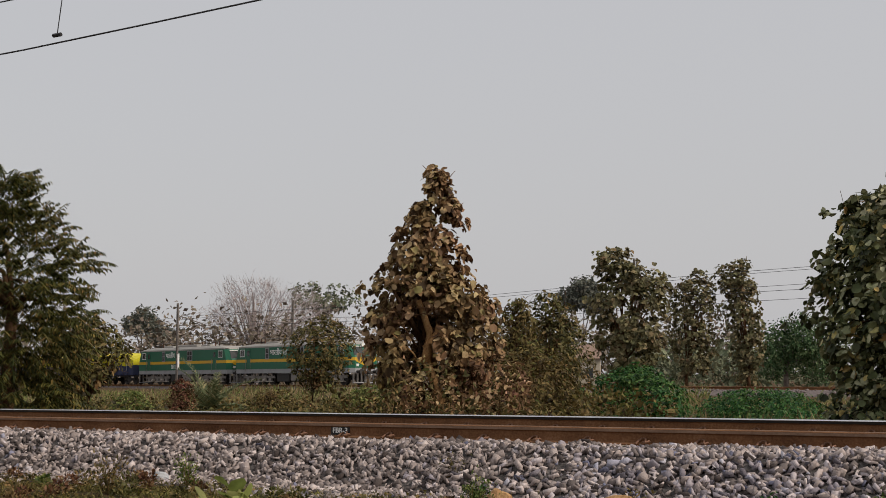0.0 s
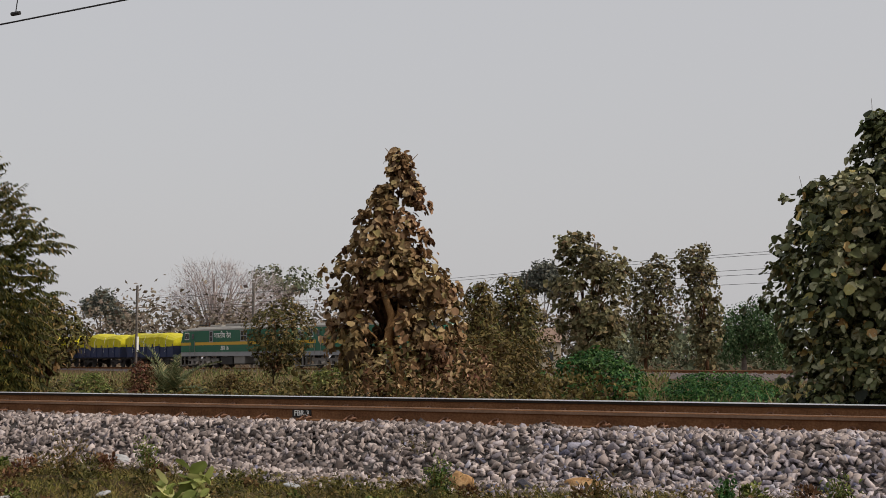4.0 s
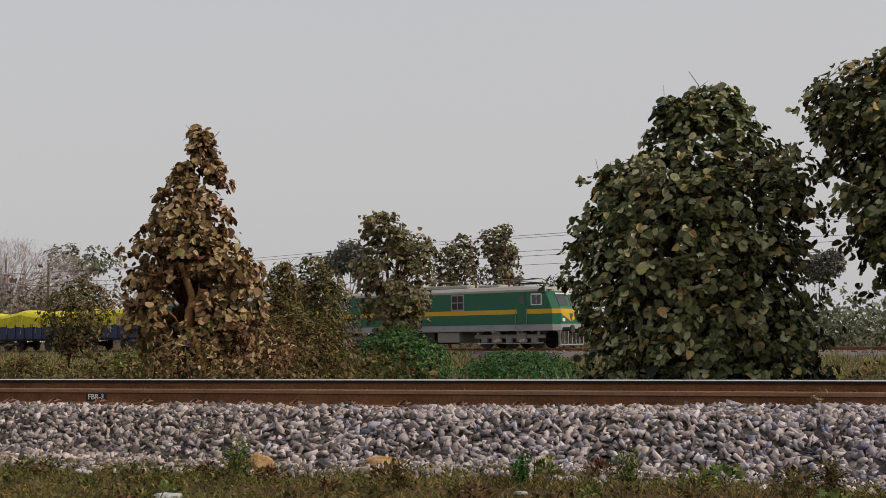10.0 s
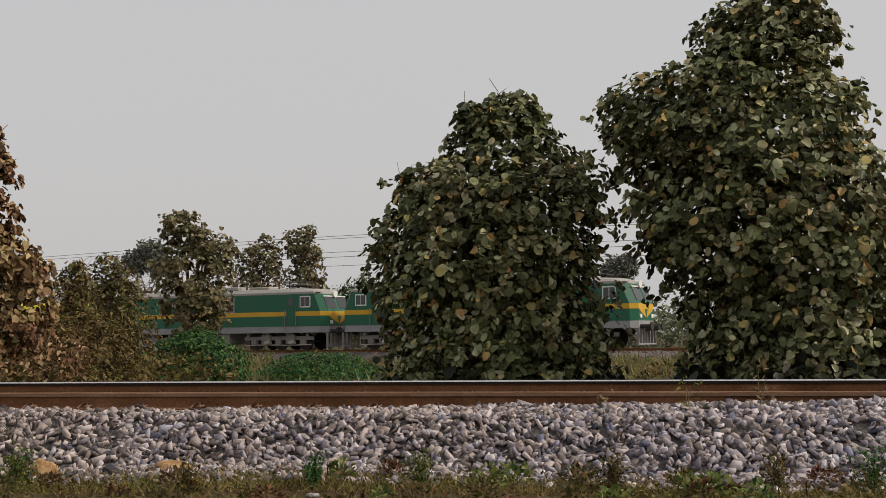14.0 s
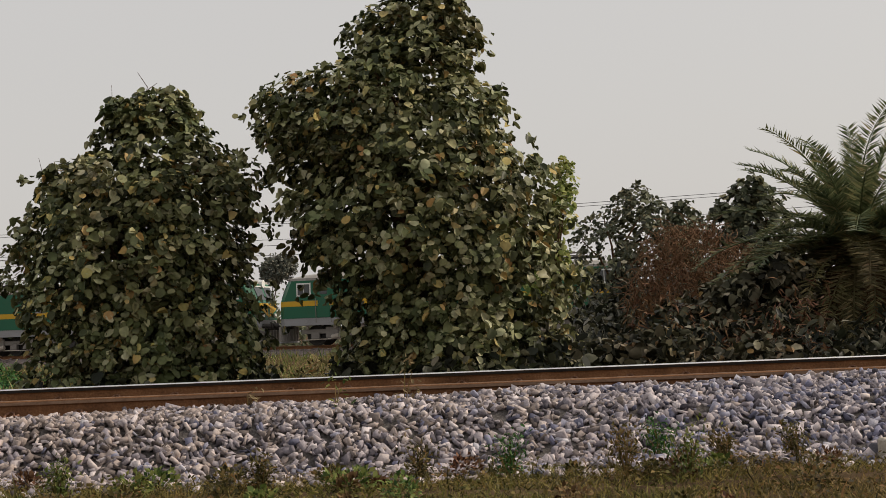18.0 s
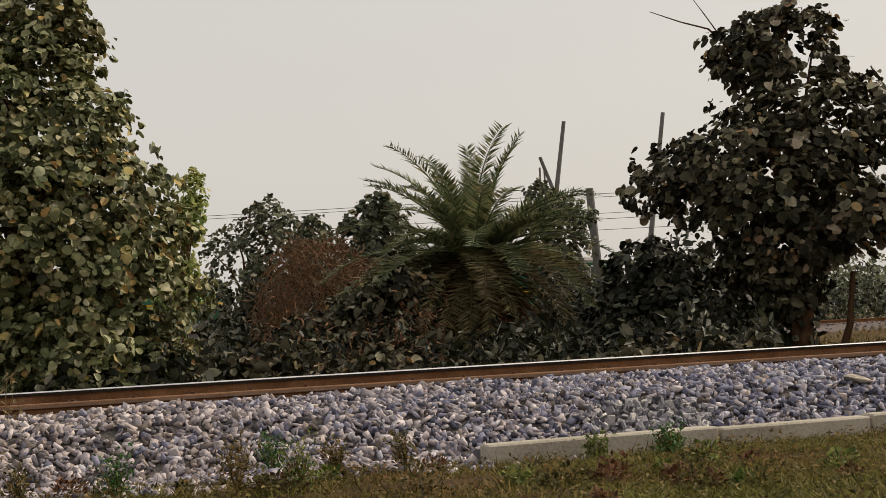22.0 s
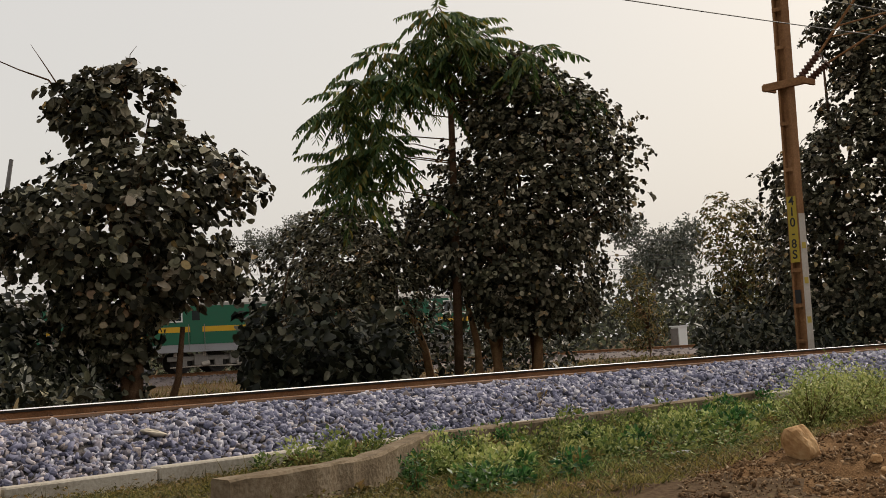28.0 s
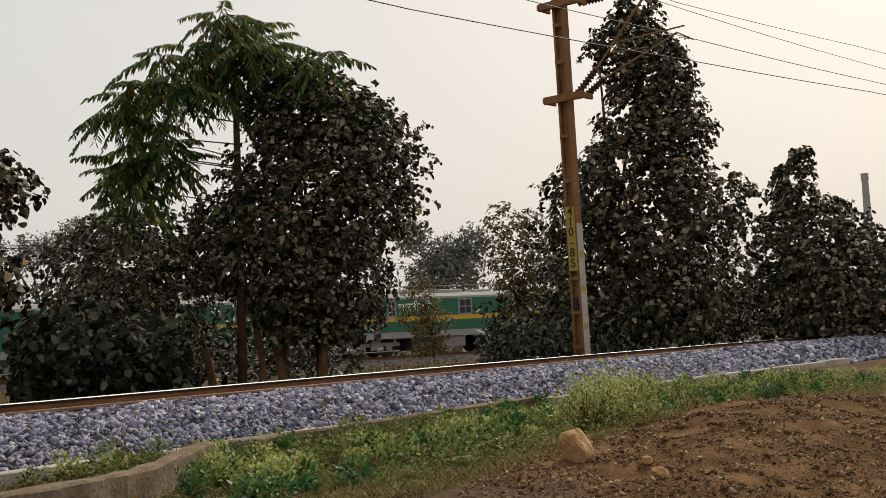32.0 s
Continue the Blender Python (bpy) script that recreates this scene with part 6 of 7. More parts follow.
def palm(x, y, base, heart, length, ranks, seed, label):
    """A date palm: fronds in ranks (count, lowest lift, highest lift, reach, material), with two ranks of stiff leaflets."""
    rng = np.random.default_rng(seed)
    ob = holder("date_palm", (x, y, base), 0, label, "palm")
    v, f = tube([(0, 0, -0.1), (0.05, 0, heart * 0.5), (0, 0, heart)], [0.26, 0.24, 0.2], 10)
    mesh_object("trunk", v, f, M["bark"], ob)
    k = 0
    for count, low, high, reach, mat in ranks:
        for _ in range(count):
            k += 1
            a = 2 * math.pi * (k * 0.382 + rng.uniform(-0.06, 0.06))
            lift = rng.uniform(low, high)
            ln = length * reach * rng.uniform(0.8, 1.1)
            out = np.array([math.cos(a), math.sin(a), 0.0])
            pts, q, ang = [np.array([0, 0, heart])], np.array([0, 0, heart]), lift
            sway = rng.uniform(-0.05, 0.05)
            for i in range(12):
                turned = np.array([math.cos(a + sway * i), math.sin(a + sway * i), 0.0])
                q = q + (turned * math.cos(ang) + np.array([0, 0, 1.0]) * math.sin(ang)) * ln / 12
                ang -= 0.010 * i + 0.032 * max(0.0, math.cos(lift))
                pts.append(q)
            pts = np.array(pts)
            at, al, fa, sz = [], [], [], []
            side = np.array([-out[1], out[0], 0])
            for i in range(64):
                t = 0.12 + 0.88 * i / 63
                j = min(11, int(t * 12))
                c = pts[j] + (pts[j + 1] - pts[j]) * (t * 12 - j)
                way = pts[j + 1] - pts[j]
                way = way / np.linalg.norm(way)
                for sg in (-1, 1):
                    at.append(c)
                    al.append(side * sg * 0.85 + way * 0.65 + np.cross(side, way) * -0.25 + rng.normal(size=3) * 0.14)
                    fa.append(np.cross(way, side) + rng.normal(size=3) * 0.3)
                    sz.append((0.16 + length * 0.11) * (1.0 - 0.55 * t) * rng.uniform(0.75, 1.15))
            v1, f1 = place_leaves(np.array(at), np.array(al), np.array(fa), np.array(sz), "blade")
            rv, rf = tube([tuple(c) for c in pts], list(np.linspace(0.022, 0.005, 13) * length / 2.6), 4, False)
            n = len(v1)
            quads = np.array(rf) + n
            tri = np.concatenate([f1, quads[:, :3], quads[:, [0, 2, 3]]])
            fast_mesh("frond" if mat == "frond" else "dead_frond", np.concatenate([v1, np.array([tuple(c) for c in rv])]), tri, M[mat], ob, "" if mat == "frond" else "withered brown frond")
    return ob


palm(22.05, 15.88, 0.2, 2.8, 3.7, ((9, 0.95, 1.4, 0.8, "frond"), (22, 0.5, 1.0, 0.82, "frond"), (30, -0.05, 0.55, 0.88, "frond"), (36, -0.65, 0.15, 0.85, "old_frond"), (14, -1.2, -0.5, 0.85, "rusty")), 3, "wild date palm with a thick skirt of drooping fronds")
palm(-7.0, 37.35, 0.2, 0.35, 1.7, ((16, 0.3, 1.3, 1.0, "frond"),), 4, "small stemless palm among the bank's weeds")

# ---- poles, masts and wires ----


def wire(name, pts, r, label, group):
    v, f = tube(pts, [r] * len(pts), 5)
    ob = mesh_object(name, v, f, M["wire"])
    return tagged(ob, label, "wire", group)


def near_wire(heights, off, r, label):
    """A wire over the near track through (s, height) marks."""
    ss = [h[0] for h in heights]
    zz = [h[1] for h in heights]
    pts = [near_line(s, off, EYE + float(np.interp(s, ss, zz))) for s in np.arange(-60, 100.1, 2.5)]
    return wire("overhead_wire", pts, r, label, "wires over the near track")


near_wire([(-60, 4.9), (-16, 4.9), (-10, 5.0), (19, 6.17), (32, 7.08), (46, 7.9), (100, 9.0)], 0.9, 0.013, "dark contact wire above the near track")
near_wire([(-60, 6.1), (-16, 5.74), (0, 5.6), (19, 6.9), (31, 7.66), (46, 8.27), (100, 9.6)], 0.9, 0.011, "dark catenary wire above the near track")
near_wire([(-60, 6.6), (-16, 5.9), (0, 6.2), (28, 8.35), (46, 8.86), (100, 10.2)], 0.95, 0.009, "thin feeder wire above the near track")
near_wire([(-60, 9.0), (0, 8.0), (32, 8.82), (46, 9.65), (100, 11.5)], 1.4, 0.009, "thin upper feeder wire above the near track")


def dropper(s, z0, z1):
    a, c = near_line(s, 0.9, EYE + z0), near_line(s + 0.1, 0.9, EYE + z1)
    v, f = tube([a, c], [0.008, 0.008], 5)
    ob = mesh_object("dropper", v, f, M["wire"])
    v, f = tube([near_line(s - 0.08, 0.9, EYE + z0 - 0.02), near_line(s + 0.08, 0.9, EYE + z0 - 0.02)], [0.03, 0.03], 6)
    mesh_object("clamp", v, f, M["wire"], ob)
    tagged(ob, "short dropper wire clamped to the contact wire", "wire", "droppers")


for s, a, c in ((-14.3, 5.07, 5.73),):
    dropper(s, a, c)


def insulator(name, a, b, parent, label, r=0.12):
    a, b = Vector(a), Vector(b)
    pts, rad = [], []
    for i in range(17):
        pts.append(a.lerp(b, i / 16))
        rad.append(r if i % 2 else r * 0.5)
    v, f = tube(pts, rad, 10)
    return mesh_object(name, v, f, M["ceramic"], parent, label)


def lettering(text, size, material, parent, m, name, label=""):
    cu = bpy.data.curves.new(name, "FONT")
    cu.body, cu.size, cu.align_x, cu.align_y, cu.extrude = text, size, "CENTER", "CENTER", 0.004
    cu.offset = 0.012 * size
    tmp = new("lettering_source", cu)
    bpy.context.view_layer.update()
    me = bpy.data.meshes.new_from_object(tmp.evaluated_get(bpy.context.evaluated_depsgraph_get()))
    bpy.data.objects.remove(tmp)
    bpy.data.curves.remove(cu)
    me.name = name
    me.materials.clear()
    me.materials.append(material)
    ob = new(name, me)
    ob.parent = parent
    ob.matrix_basis = m
    if label:
        ob["label"] = label
    return ob


# Dusty pale steel; on the mast it also paints the light on one face.
M["pale_plate"] = mottled("dusty_and_lit_pale_steel", [(0.3, (0.34, 0.29, 0.24)), (0.7, (0.52, 0.47, 0.41))], 1.5, 16.0, 0.7, 0.1)


def near_mast():
    s, off = 30.25, 3.75
    p = near_line(s, off, 0.0)
    q = near_line(s + 1, off, 0.0)
    turn = math.degrees(math.atan2(q.y - p.y, q.x - p.x))
    ob = holder("railway_mast", (p.x, p.y, 0.2), turn, "rusty steel overhead line mast with a yellow number band", "mast")
    # a mast of two channels with flat battens; local -y faces the track, x runs along it
    bm = bmesh.new()
    for y0, y1 in ((-0.16, -0.10), (0.10, 0.16)):
        box(bm, -0.145, 0.145, y0, y1, -0.5, 11.6)
    box(bm, -0.02, 0.02, -0.10, 0.10, -0.5, 11.6)
    part("post", bm, M["mast"], ob)
    # Pale strip: light from the right on this face, put into the colour.
    part("side_plate", boxed(-0.14, 0.14, -0.176, -0.163, -0.2, 4.3), M["pale_plate"], ob, "pale track-side face, its light put into the colour")
    for z in (1.0, 1.9, 2.8, 4.2, 5.4, 6.6, 8.6, 9.6):
        part("batten", boxed(-0.156, -0.146, -0.16, 0.16, z, z + 0.10), M["mast"], ob)
    for z in (7.55, 10.1):
        bm = bmesh.new()
        box(bm, -0.28, -0.16, -0.66, 0.52, z, z + 0.2, 0.01)
        box(bm, -0.30, 0.28, -0.69, -0.60, z + 0.02, z + 0.17, 0.01)
        box(bm, -0.30, 0.28, 0.46, 0.54, z + 0.02, z + 0.17, 0.01)
        part("bracket", bm, M["mast"], ob, "riveted steel cross bracket")
    band = part("number_band", boxed(-0.164, -0.157, -0.13, 0.13, 3.05, 4.75), M["number_yellow"], ob, "yellow painted number band")
    for i, ch in enumerate("410-8S"):
        lettering(ch, 0.32, M["black"], band, pose(-0.168, 0.0, 4.62 - i * 0.275, 90, 0, -90), "numeral")
    part("tag_plate", boxed(-0.17, -0.157, -0.08, 0.08, 2.0, 2.35), M["black"], ob, "small black plate")
    for z in (1.5, 2.5, 3.4):
        part("side_label", boxed(-0.10, 0.08, -0.184, -0.177, z, z + 0.16), M["number_yellow"], ob)
    insulator("stay_insulator", (0.05, -0.35, 7.75), (0.2, -0.9, 8.35), ob, "brown ribbed insulator")
    insulator("strut_insulator", (0.42, -0.35, 7.72), (0.62, -0.9, 8.15), ob, "brown ribbed insulator")
    insulator("top_insulator", (0.3, -0.4, 10.25), (0.45, -1.1, 10.28), ob, "brown ribbed insulator")
    for a, c, r in (((0.2, -0.9, 8.35), (0.5, -2.9, 10.7), 0.035), ((0.62, -0.9, 8.15), (0.8, -3.0, 9.0), 0.03), ((0.45, -1.1, 10.28), (0.5, -2.9, 10.6), 0.025),
                    ((0.3, -1.4, 8.95), (0.85, -3.2, 9.15), 0.022), ((0.8, -3.0, 9.0), (0.9, -3.4, 8.75), 0.018), ((0.25, -1.2, 8.7), (0.7, -2.2, 8.75), 0.018)):
        v, f = tube([a, c], [r, r], 8)
        mesh_object("cantilever_tube", v, f, M["mast"], ob)


near_mast()


def far_mast(s, off, reach):
    p = far_line(s, off)
    ob = holder("railway_mast", (p.x, p.y, 0.25), -math.degrees(B1), "slim grey lattice mast with a cantilever arm beside the far track", "mast", "masts of the far track")
    bm = bmesh.new()
    for x in (-0.15, 0.07):
        box(bm, x, x + 0.08, -0.06, 0.06, -0.3, 8.8)
    part("post", bm, M["zinc"], ob)
    for k in range(9):
        part("batten", boxed(-0.07, 0.07, -0.05, 0.05, 0.9 + k * 0.85, 1.05 + k * 0.85), M["zinc"], ob)
    for a, c in (((0, 0, 6.6), (0, reach, 6.7)), ((0, 0, 5.0), (0, reach * 0.8, 6.6)), ((0, 0, 7.6), (0, reach, 6.8))):
        v, f = tube([a, c], [0.06, 0.06], 6)
        mesh_object("cantilever_tube", v, f, M["zinc"], ob)
    part("weight_stack", boxed(0.16, 0.34, -0.1, 0.1, 2.2, 3.7, bevel=0.02), M["white"], ob, "pale balance weight")


for s, off, reach in ((-112.0, -2.2, 2.9), (-100.9, 4.2, -3.0), (-52.0, -2.2, 2.9), (8.0, -2.2, 2.9), (66.0, 4.2, -3.0)):
    far_mast(s, off, reach)
for k, (off, z) in enumerate(((0.85, 5.6), (0.85, 6.9), (4.5, 5.3), (4.5, 6.2), (5.6, 7.2))):
    v, f = tube([far_line(s, off, RAIL_TRAIN + z + 0.15 * math.sin(s * 0.1)) for s in range(-160, 161, 8)], [0.013] * 41, 4)
    tagged(mesh_object("overhead_wire", v, f, M["wire"]), "dark overhead wire along the far track", "wire", "wires over the far track")


def leaning_pole(a, b, r0, r1, label):
    """A cement pole from its top a down along b into the ground."""
    a, b = Vector(a), Vector(b)
    way = (b - a).normalized()
    end = a + way * ((a.z - ground_z(a.x, a.y)) / -way.z + 0.3)
    v, f = tube([end, a], [r1, r0], 10)
    tagged(mesh_object("cement_pole", v, f, M["pole"]), label, "pole", "leaning poles")


leaning_pole((47.88, 29.56, 10.53), (47.51, 30.15, 6.13), 0.09, 0.16, "tall slanting grey cement pole above the shrubs")
leaning_pole((47.2, 30.5, 8.96), (47.75, 29.7, 6.13), 0.08, 0.12, "short grey pole leaning across another")
leaning_pole((38.1, 22.55, 6.16), (38.17, 22.43, 3.47), 0.14, 0.19, "thick grey cement pole behind the palm")
leaning_pole((53.62, 27.55, 11.26), (53.16, 28.42, 4.86), 0.10, 0.16, "slender grey pole behind the teak tree")


def chimney():
    ob = holder("factory_chimney", (282.2, -103.7, 0.0), 0, "pale tall factory chimney in the haze", "chimney")
    v, f = tube([(0, 0, -1), (0, 0, 20), (0, 0, 34)], [1.3, 0.95, 0.72], 18)
    mesh_object("shaft", v, f, M["brickwork"], ob)
    v, f = tube([(0, 0, 33.2), (0, 0, 34.8)], [0.86, 0.86], 18)
    mesh_object("rim", v, f, M["brickwork"], ob)


chimney()


def house():
    x, y = 15.1, 139.0
    z = ground_z(x, y)
    ob = holder("house", (x, y, z), -8, "small cream plastered house with a pale tiled roof", "house")
    part("wall", boxed(-2.4, 2.4, -2, 2, -0.3, 3.3), M["plaster"], ob)
    v = [(-2.8, -2.4, 3.2), (2.8, -2.4, 3.2), (2.8, 2.4, 3.2), (-2.8, 2.4, 3.2), (-2.0, 0, 4.8), (2.0, 0, 4.8)]
    mesh_object("roof", v, [(0, 1, 5, 4), (2, 3, 4, 5), (1, 2, 5), (3, 0, 4), (3, 2, 1, 0)], M["roof_tile"], ob)
    for x0 in (-1.5, 0.8):
        w = part("window", boxed(x0, x0 + 0.8, -2.03, -1.96, 1.1, 2.2), M["glass"], ob)
        part("frame", boxed(x0 - 0.08, x0 + 0.88, -2.05, -2.02, 2.2, 2.3), M["white"], w)


house()


def relay_box():
    ob = holder("trackside_cabinet", (86.6, -3.3, ground_z(86.6, -3.3)), -B1 * 57.3 + 8, "white metal cabinet beside the far track", "cabinet")
    part("body", boxed(-0.45, 0.45, -0.35, 0.35, 0.35, 1.75, bevel=0.03), M["white"], ob)
    part("roof", boxed(-0.52, 0.52, -0.42, 0.42, 1.75, 1.83), M["white"], ob)
    part("plinth", boxed(-0.5, 0.5, -0.4, 0.4, -0.3, 0.35), M["concrete"], ob)
    part("door", boxed(-0.56, -0.455, -0.3, 0.3, 0.45, 1.65), M["zinc"], ob)


relay_box()

# ---- the far track and its train ----


def far_track():
    v, f = swept([(-4.2, -0.2), (-1.6, RAIL_TRAIN - 0.22), (3.3, RAIL_TRAIN - 0.22), (5.8, -0.2)], -220, 220, 5, far_line)
    tagged(mesh_object("far_ballast_bed", v, f, M["far_stone"]), "brownish ballast bank of the far track", "ballast", kind="structure")
    for mid in (0.036, 1.776):
        v, f = swept(rail_profile(mid, RAIL_TRAIN), -220, 220, 4, far_line)
        tagged(mesh_object("rail", v, f, M["rust"]), "rusty rail of the far track", "rail", "rails of the far track", "structure")
    rng = np.random.default_rng(31)
    shapes = stone_shapes(8, 9)
    n = 3600
    s, o = rng.uniform(-110, 90, n), rng.uniform(-3.0, -0.2, n)
    at = np.array([far_line(a, c, RAIL_TRAIN - 0.22 if c > -1.6 else RAIL_TRAIN - 0.22 - (-1.6 - c) * 0.34)[:] for a, c in zip(s, o)])
    v, f = strewn(shapes, at, rng.uniform(0.05, 0.12, n), rng)
    tagged(fast_mesh("far_gravel", v, f, M["far_stone"]), "loose brown-grey stones on the far bank", "gravel", kind="stuff")


far_track()

LOCO = 20.0
WHEELS = []


def wheelset(parent, x, z, r, material):
    """Two wheels on an axle; it turns about its own y."""
    bm = bmesh.new()
    bmesh.ops.create_cone(bm, cap_ends=True, segments=10, radius1=0.09, radius2=0.09, depth=1.7, matrix=Matrix.Rotation(radians(90), 4, "X"))
    ob = part("axle", bm, material, parent)
    for y in (-0.84, 0.84):
        out, turned = math.copysign(1, y), [(0.10, 0.11), (r * 0.4, 0.10), (r * 0.5, 0.04), (r * 0.86, 0.04), (r * 0.9, 0.07), (r, 0.065), (r, -0.04), (r + 0.028, -0.055), (r + 0.02, -0.07), (0.10, -0.07)]
        verts, faces, n = [], [], 18
        for k in range(n):
            a = 2 * math.pi * k / n
            verts += [(rr * math.cos(a), y + out * w, rr * math.sin(a)) for rr, w in turned]
        m = len(turned)
        for k in range(n):
            for i in range(m - 1):
                a, c = k * m + i, (k + 1) % n * m + i
                faces.append((a, a + 1, c + 1, c))
        mesh_object("wheel", verts, faces, material, ob)
    ob.matrix_basis = pose(x, 0, z)
    WHEELS.append((ob, x, z, r))
    return ob


def hull(sections, closed_ends=True):
    """Loft of cross-sections (x, list of (y, z)) into one skin."""
    n, verts, faces = len(sections[0][1]), [], []
    for x, prof in sections:
        verts += [(x, y, z) for y, z in prof]
    for i in range(len(sections) - 1):
        for k in range(n):
            a, b = i * n + k, i * n + (k + 1) % n
            faces.append((a, a + n, b + n, b))
    if closed_ends:
        faces += [tuple(range(n)), tuple(range(len(verts) - 1, len(verts) - n - 1, -1))]
    return verts, faces


def locomotive(numbered):
    """x runs ahead, the nose's coupler at +LOCO/2, rail top at z 0."""
    ob = holder("electric_locomotive", (0, 0, 0), 0, "green electric locomotive with a yellow stripe and grey skirt" if not numbered else "second green electric locomotive with yellow stripe and white number",
                "locomotive", "locomotives of the train")
    h = 9.55

    def ring(x, low, high, y):
        return x, [(-y, low), (-y, high), (y, high), (y, low)]

    def shell(name, z0, z1, y, mat, label=""):
        # the cab fronts lean back above the stripe
        def nose(z):
            return h - 0.12 - max(0.0, (z - 2.35)) * 0.42
        a, c = nose(z0), nose(z1)
        verts = []
        for sx in (-1, 1):
            for yy, inset in ((-y, 0.35), (-y * 0.72, 0.0), (y * 0.72, 0.0), (y, 0.35)):
                for z, e in ((z0, a), (z1, c)):
                    verts.append((sx * (e - inset), yy, z))
        # outline: left end then right end
        left, right = list(range(0, 8, 2)), list(range(8, 16, 2))
        loop = left + right[::-1]
        faces = [tuple(loop), tuple(i + 1 for i in loop[::-1])]
        for i in range(8):
            p, q = loop[i], loop[(i + 1) % 8]
            faces.append((p, p + 1, q + 1, q))
        return mesh_object(name, verts, faces, mat, ob, label)

    shell("underframe", 1.08, 1.47, 1.50, M["loco_grey"], "grey lower skirt")
    shell("lower_body", 1.47, 2.10, 1.52, M["loco_green"])
    shell("stripe", 2.10, 2.38, 1.527, M["loco_yellow"], "yellow waist stripe")
    shell("upper_body", 2.38, 3.45, 1.52, M["loco_green"])
    shell("cantrail", 3.45, 3.58, 1.53, M["loco_roof"], "pale roof edge")
    # roof: rounded across, falling to the cab ends
    secs = []
    for x, top in ((-8.9, 3.60), (-8.2, 3.78), (-6.8, 3.86), (6.8, 3.86), (8.2, 3.78), (8.9, 3.60)):
        secs.append((x, [(-1.45, 3.56), (-1.2, top - 0.08), (-0.6, top), (0.6, top), (1.2, top - 0.08), (1.45, 3.56)]))
    v, f = hull(secs)
    mesh_object("roof", v, f, M["loco_roof"], ob, "dusty grey roof")
    for x0, x1, w, z1 in ((-2.2, 2.2, 0.9, 4.05), (-5.0, -3.0, 0.8, 4.0), (3.0, 4.6, 0.8, 4.0)):
        part("roof_hatch", boxed(x0, x1, -w, w, 3.8, z1, bevel=0.05), M["loco_roof"], ob)
    for x in (-6.2, -5.6, -1.0, 0.2, 2.6, 5.2, 6.0):
        v, f = tube([(x, -0.5, 3.8), (x, -0.5, 4.3)], [0.07, 0.05], 7)
        mesh_object("roof_insulator", v, f, M["ceramic"], ob)
    v, f = tube([(-6.4, -0.5, 4.3), (6.4, -0.5, 4.3)], [0.025, 0.025], 5)
    mesh_object("roof_conductor", v, f, M["pale_iron"], ob)
    # pantographs: the rear one raised to the wire
    for x, sg, up in ((6.6, -1, False), (-6.6, 1, True)):
        pan = part("pantograph", boxed(x - 0.8, x + 0.8, -0.6, 0.6, 3.98, 4.05), M["iron"], ob, "raised current collector" if up else "folded current collector")
        k, t = ((x + sg * 1.3, 4.75), (x - sg * 0.1, 5.5)) if up else ((x + sg * 1.5, 4.22), (x - sg * 0.4, 4.3))
        for y in (-0.4, 0.4):
            v, f = tube([(x - sg * 0.6, y, 4.05), (k[0], y * 0.7, k[1]), (t[0], y * 0.5, t[1])], [0.035, 0.03, 0.025], 5)
            mesh_object("arm", v, f, M["pale_iron"], pan)
        v, f = tube([(t[0], -0.95, t[1] - 0.1), (t[0], -0.6, t[1]), (t[0], 0.6, t[1]), (t[0], 0.95, t[1] - 0.1)], [0.03] * 4, 5)
        mesh_object("collector_head", v, f, M["iron"], pan)
    # sides: windows, louvres, doors
    for sy in (-1, 1):
        for x, w, z0, z1 in ((1.9, 0.92, 2.45, 3.36), (-3.6, 0.5, 2.42, 3.36)):
            y0, y1 = sorted((sy * 1.522, sy * 1.545))
            fr = part("louvre_window", boxed(x - w / 2 - 0.07, x + w / 2 + 0.07, y0, y1, z0 - 0.07, z1 + 0.05), M["loco_grey"], ob)
            y0, y1 = sorted((sy * 1.546, sy * 1.556))
            for gx in range(2):
                for gz in range(2):
                    a = x - w / 2 + gx * w / 2 + 0.03
                    c = z0 + gz * (z1 - z0) / 2 + 0.03
                    part("grille", boxed(a, a + w / 2 - 0.06, y0, y1, c, c + (z1 - z0) / 2 - 0.06), M["iron"], fr)
        for sx in (-1, 1):
            y0, y1 = sorted((sy * 1.522, sy * 1.538))
            x = sx * 7.95
            part("cab_window", boxed(x - 0.40, x + 0.40, y0, y1, 2.62, 3.32), M["white"], ob, "white-framed cab side window")
            y0, y1 = sorted((sy * 1.539, sy * 1.549))
            part("cab_glass", boxed(x - 0.33, x - 0.02, y0, y1, 2.69, 3.25), M["glass"], ob)
            part("cab_glass", boxed(x + 0.02, x + 0.33, y0, y1, 2.69, 3.25), M["glass"], ob)
            x = sx * 6.85
            y0, y1 = sorted((sy * 1.529, sy * 1.541))
            d = part("cab_door", boxed(x - 0.32, x + 0.32, y0, y1, 1.5, 3.38), M["loco_green"], ob)
            y0, y1 = sorted((sy * 1.542, sy * 1.552))
            part("door_glass", boxed(x - 0.2, x + 0.2, y0, y1, 2.7, 3.2), M["glass"], d)
            for e in (-0.42, 0.42):
                v, f = tube([(x + e, sy * 1.60, 1.2), (x + e, sy * 1.60, 2.5)], [0.02, 0.02], 5)
                mesh_object("handrail", v, f, M["pale_iron"], d)
    # cab fronts
    for sx in (-1, 1):
        for y in (-0.62, 0.62):
            v = []
            for z, e in ((2.55, 0.0), (3.25, 0.0)):
                x = sx * (h - 0.12 - (z - 2.35) * 0.42 + 0.015)
                v += [(x, y - 0.5, z), (x, y + 0.5, z)]
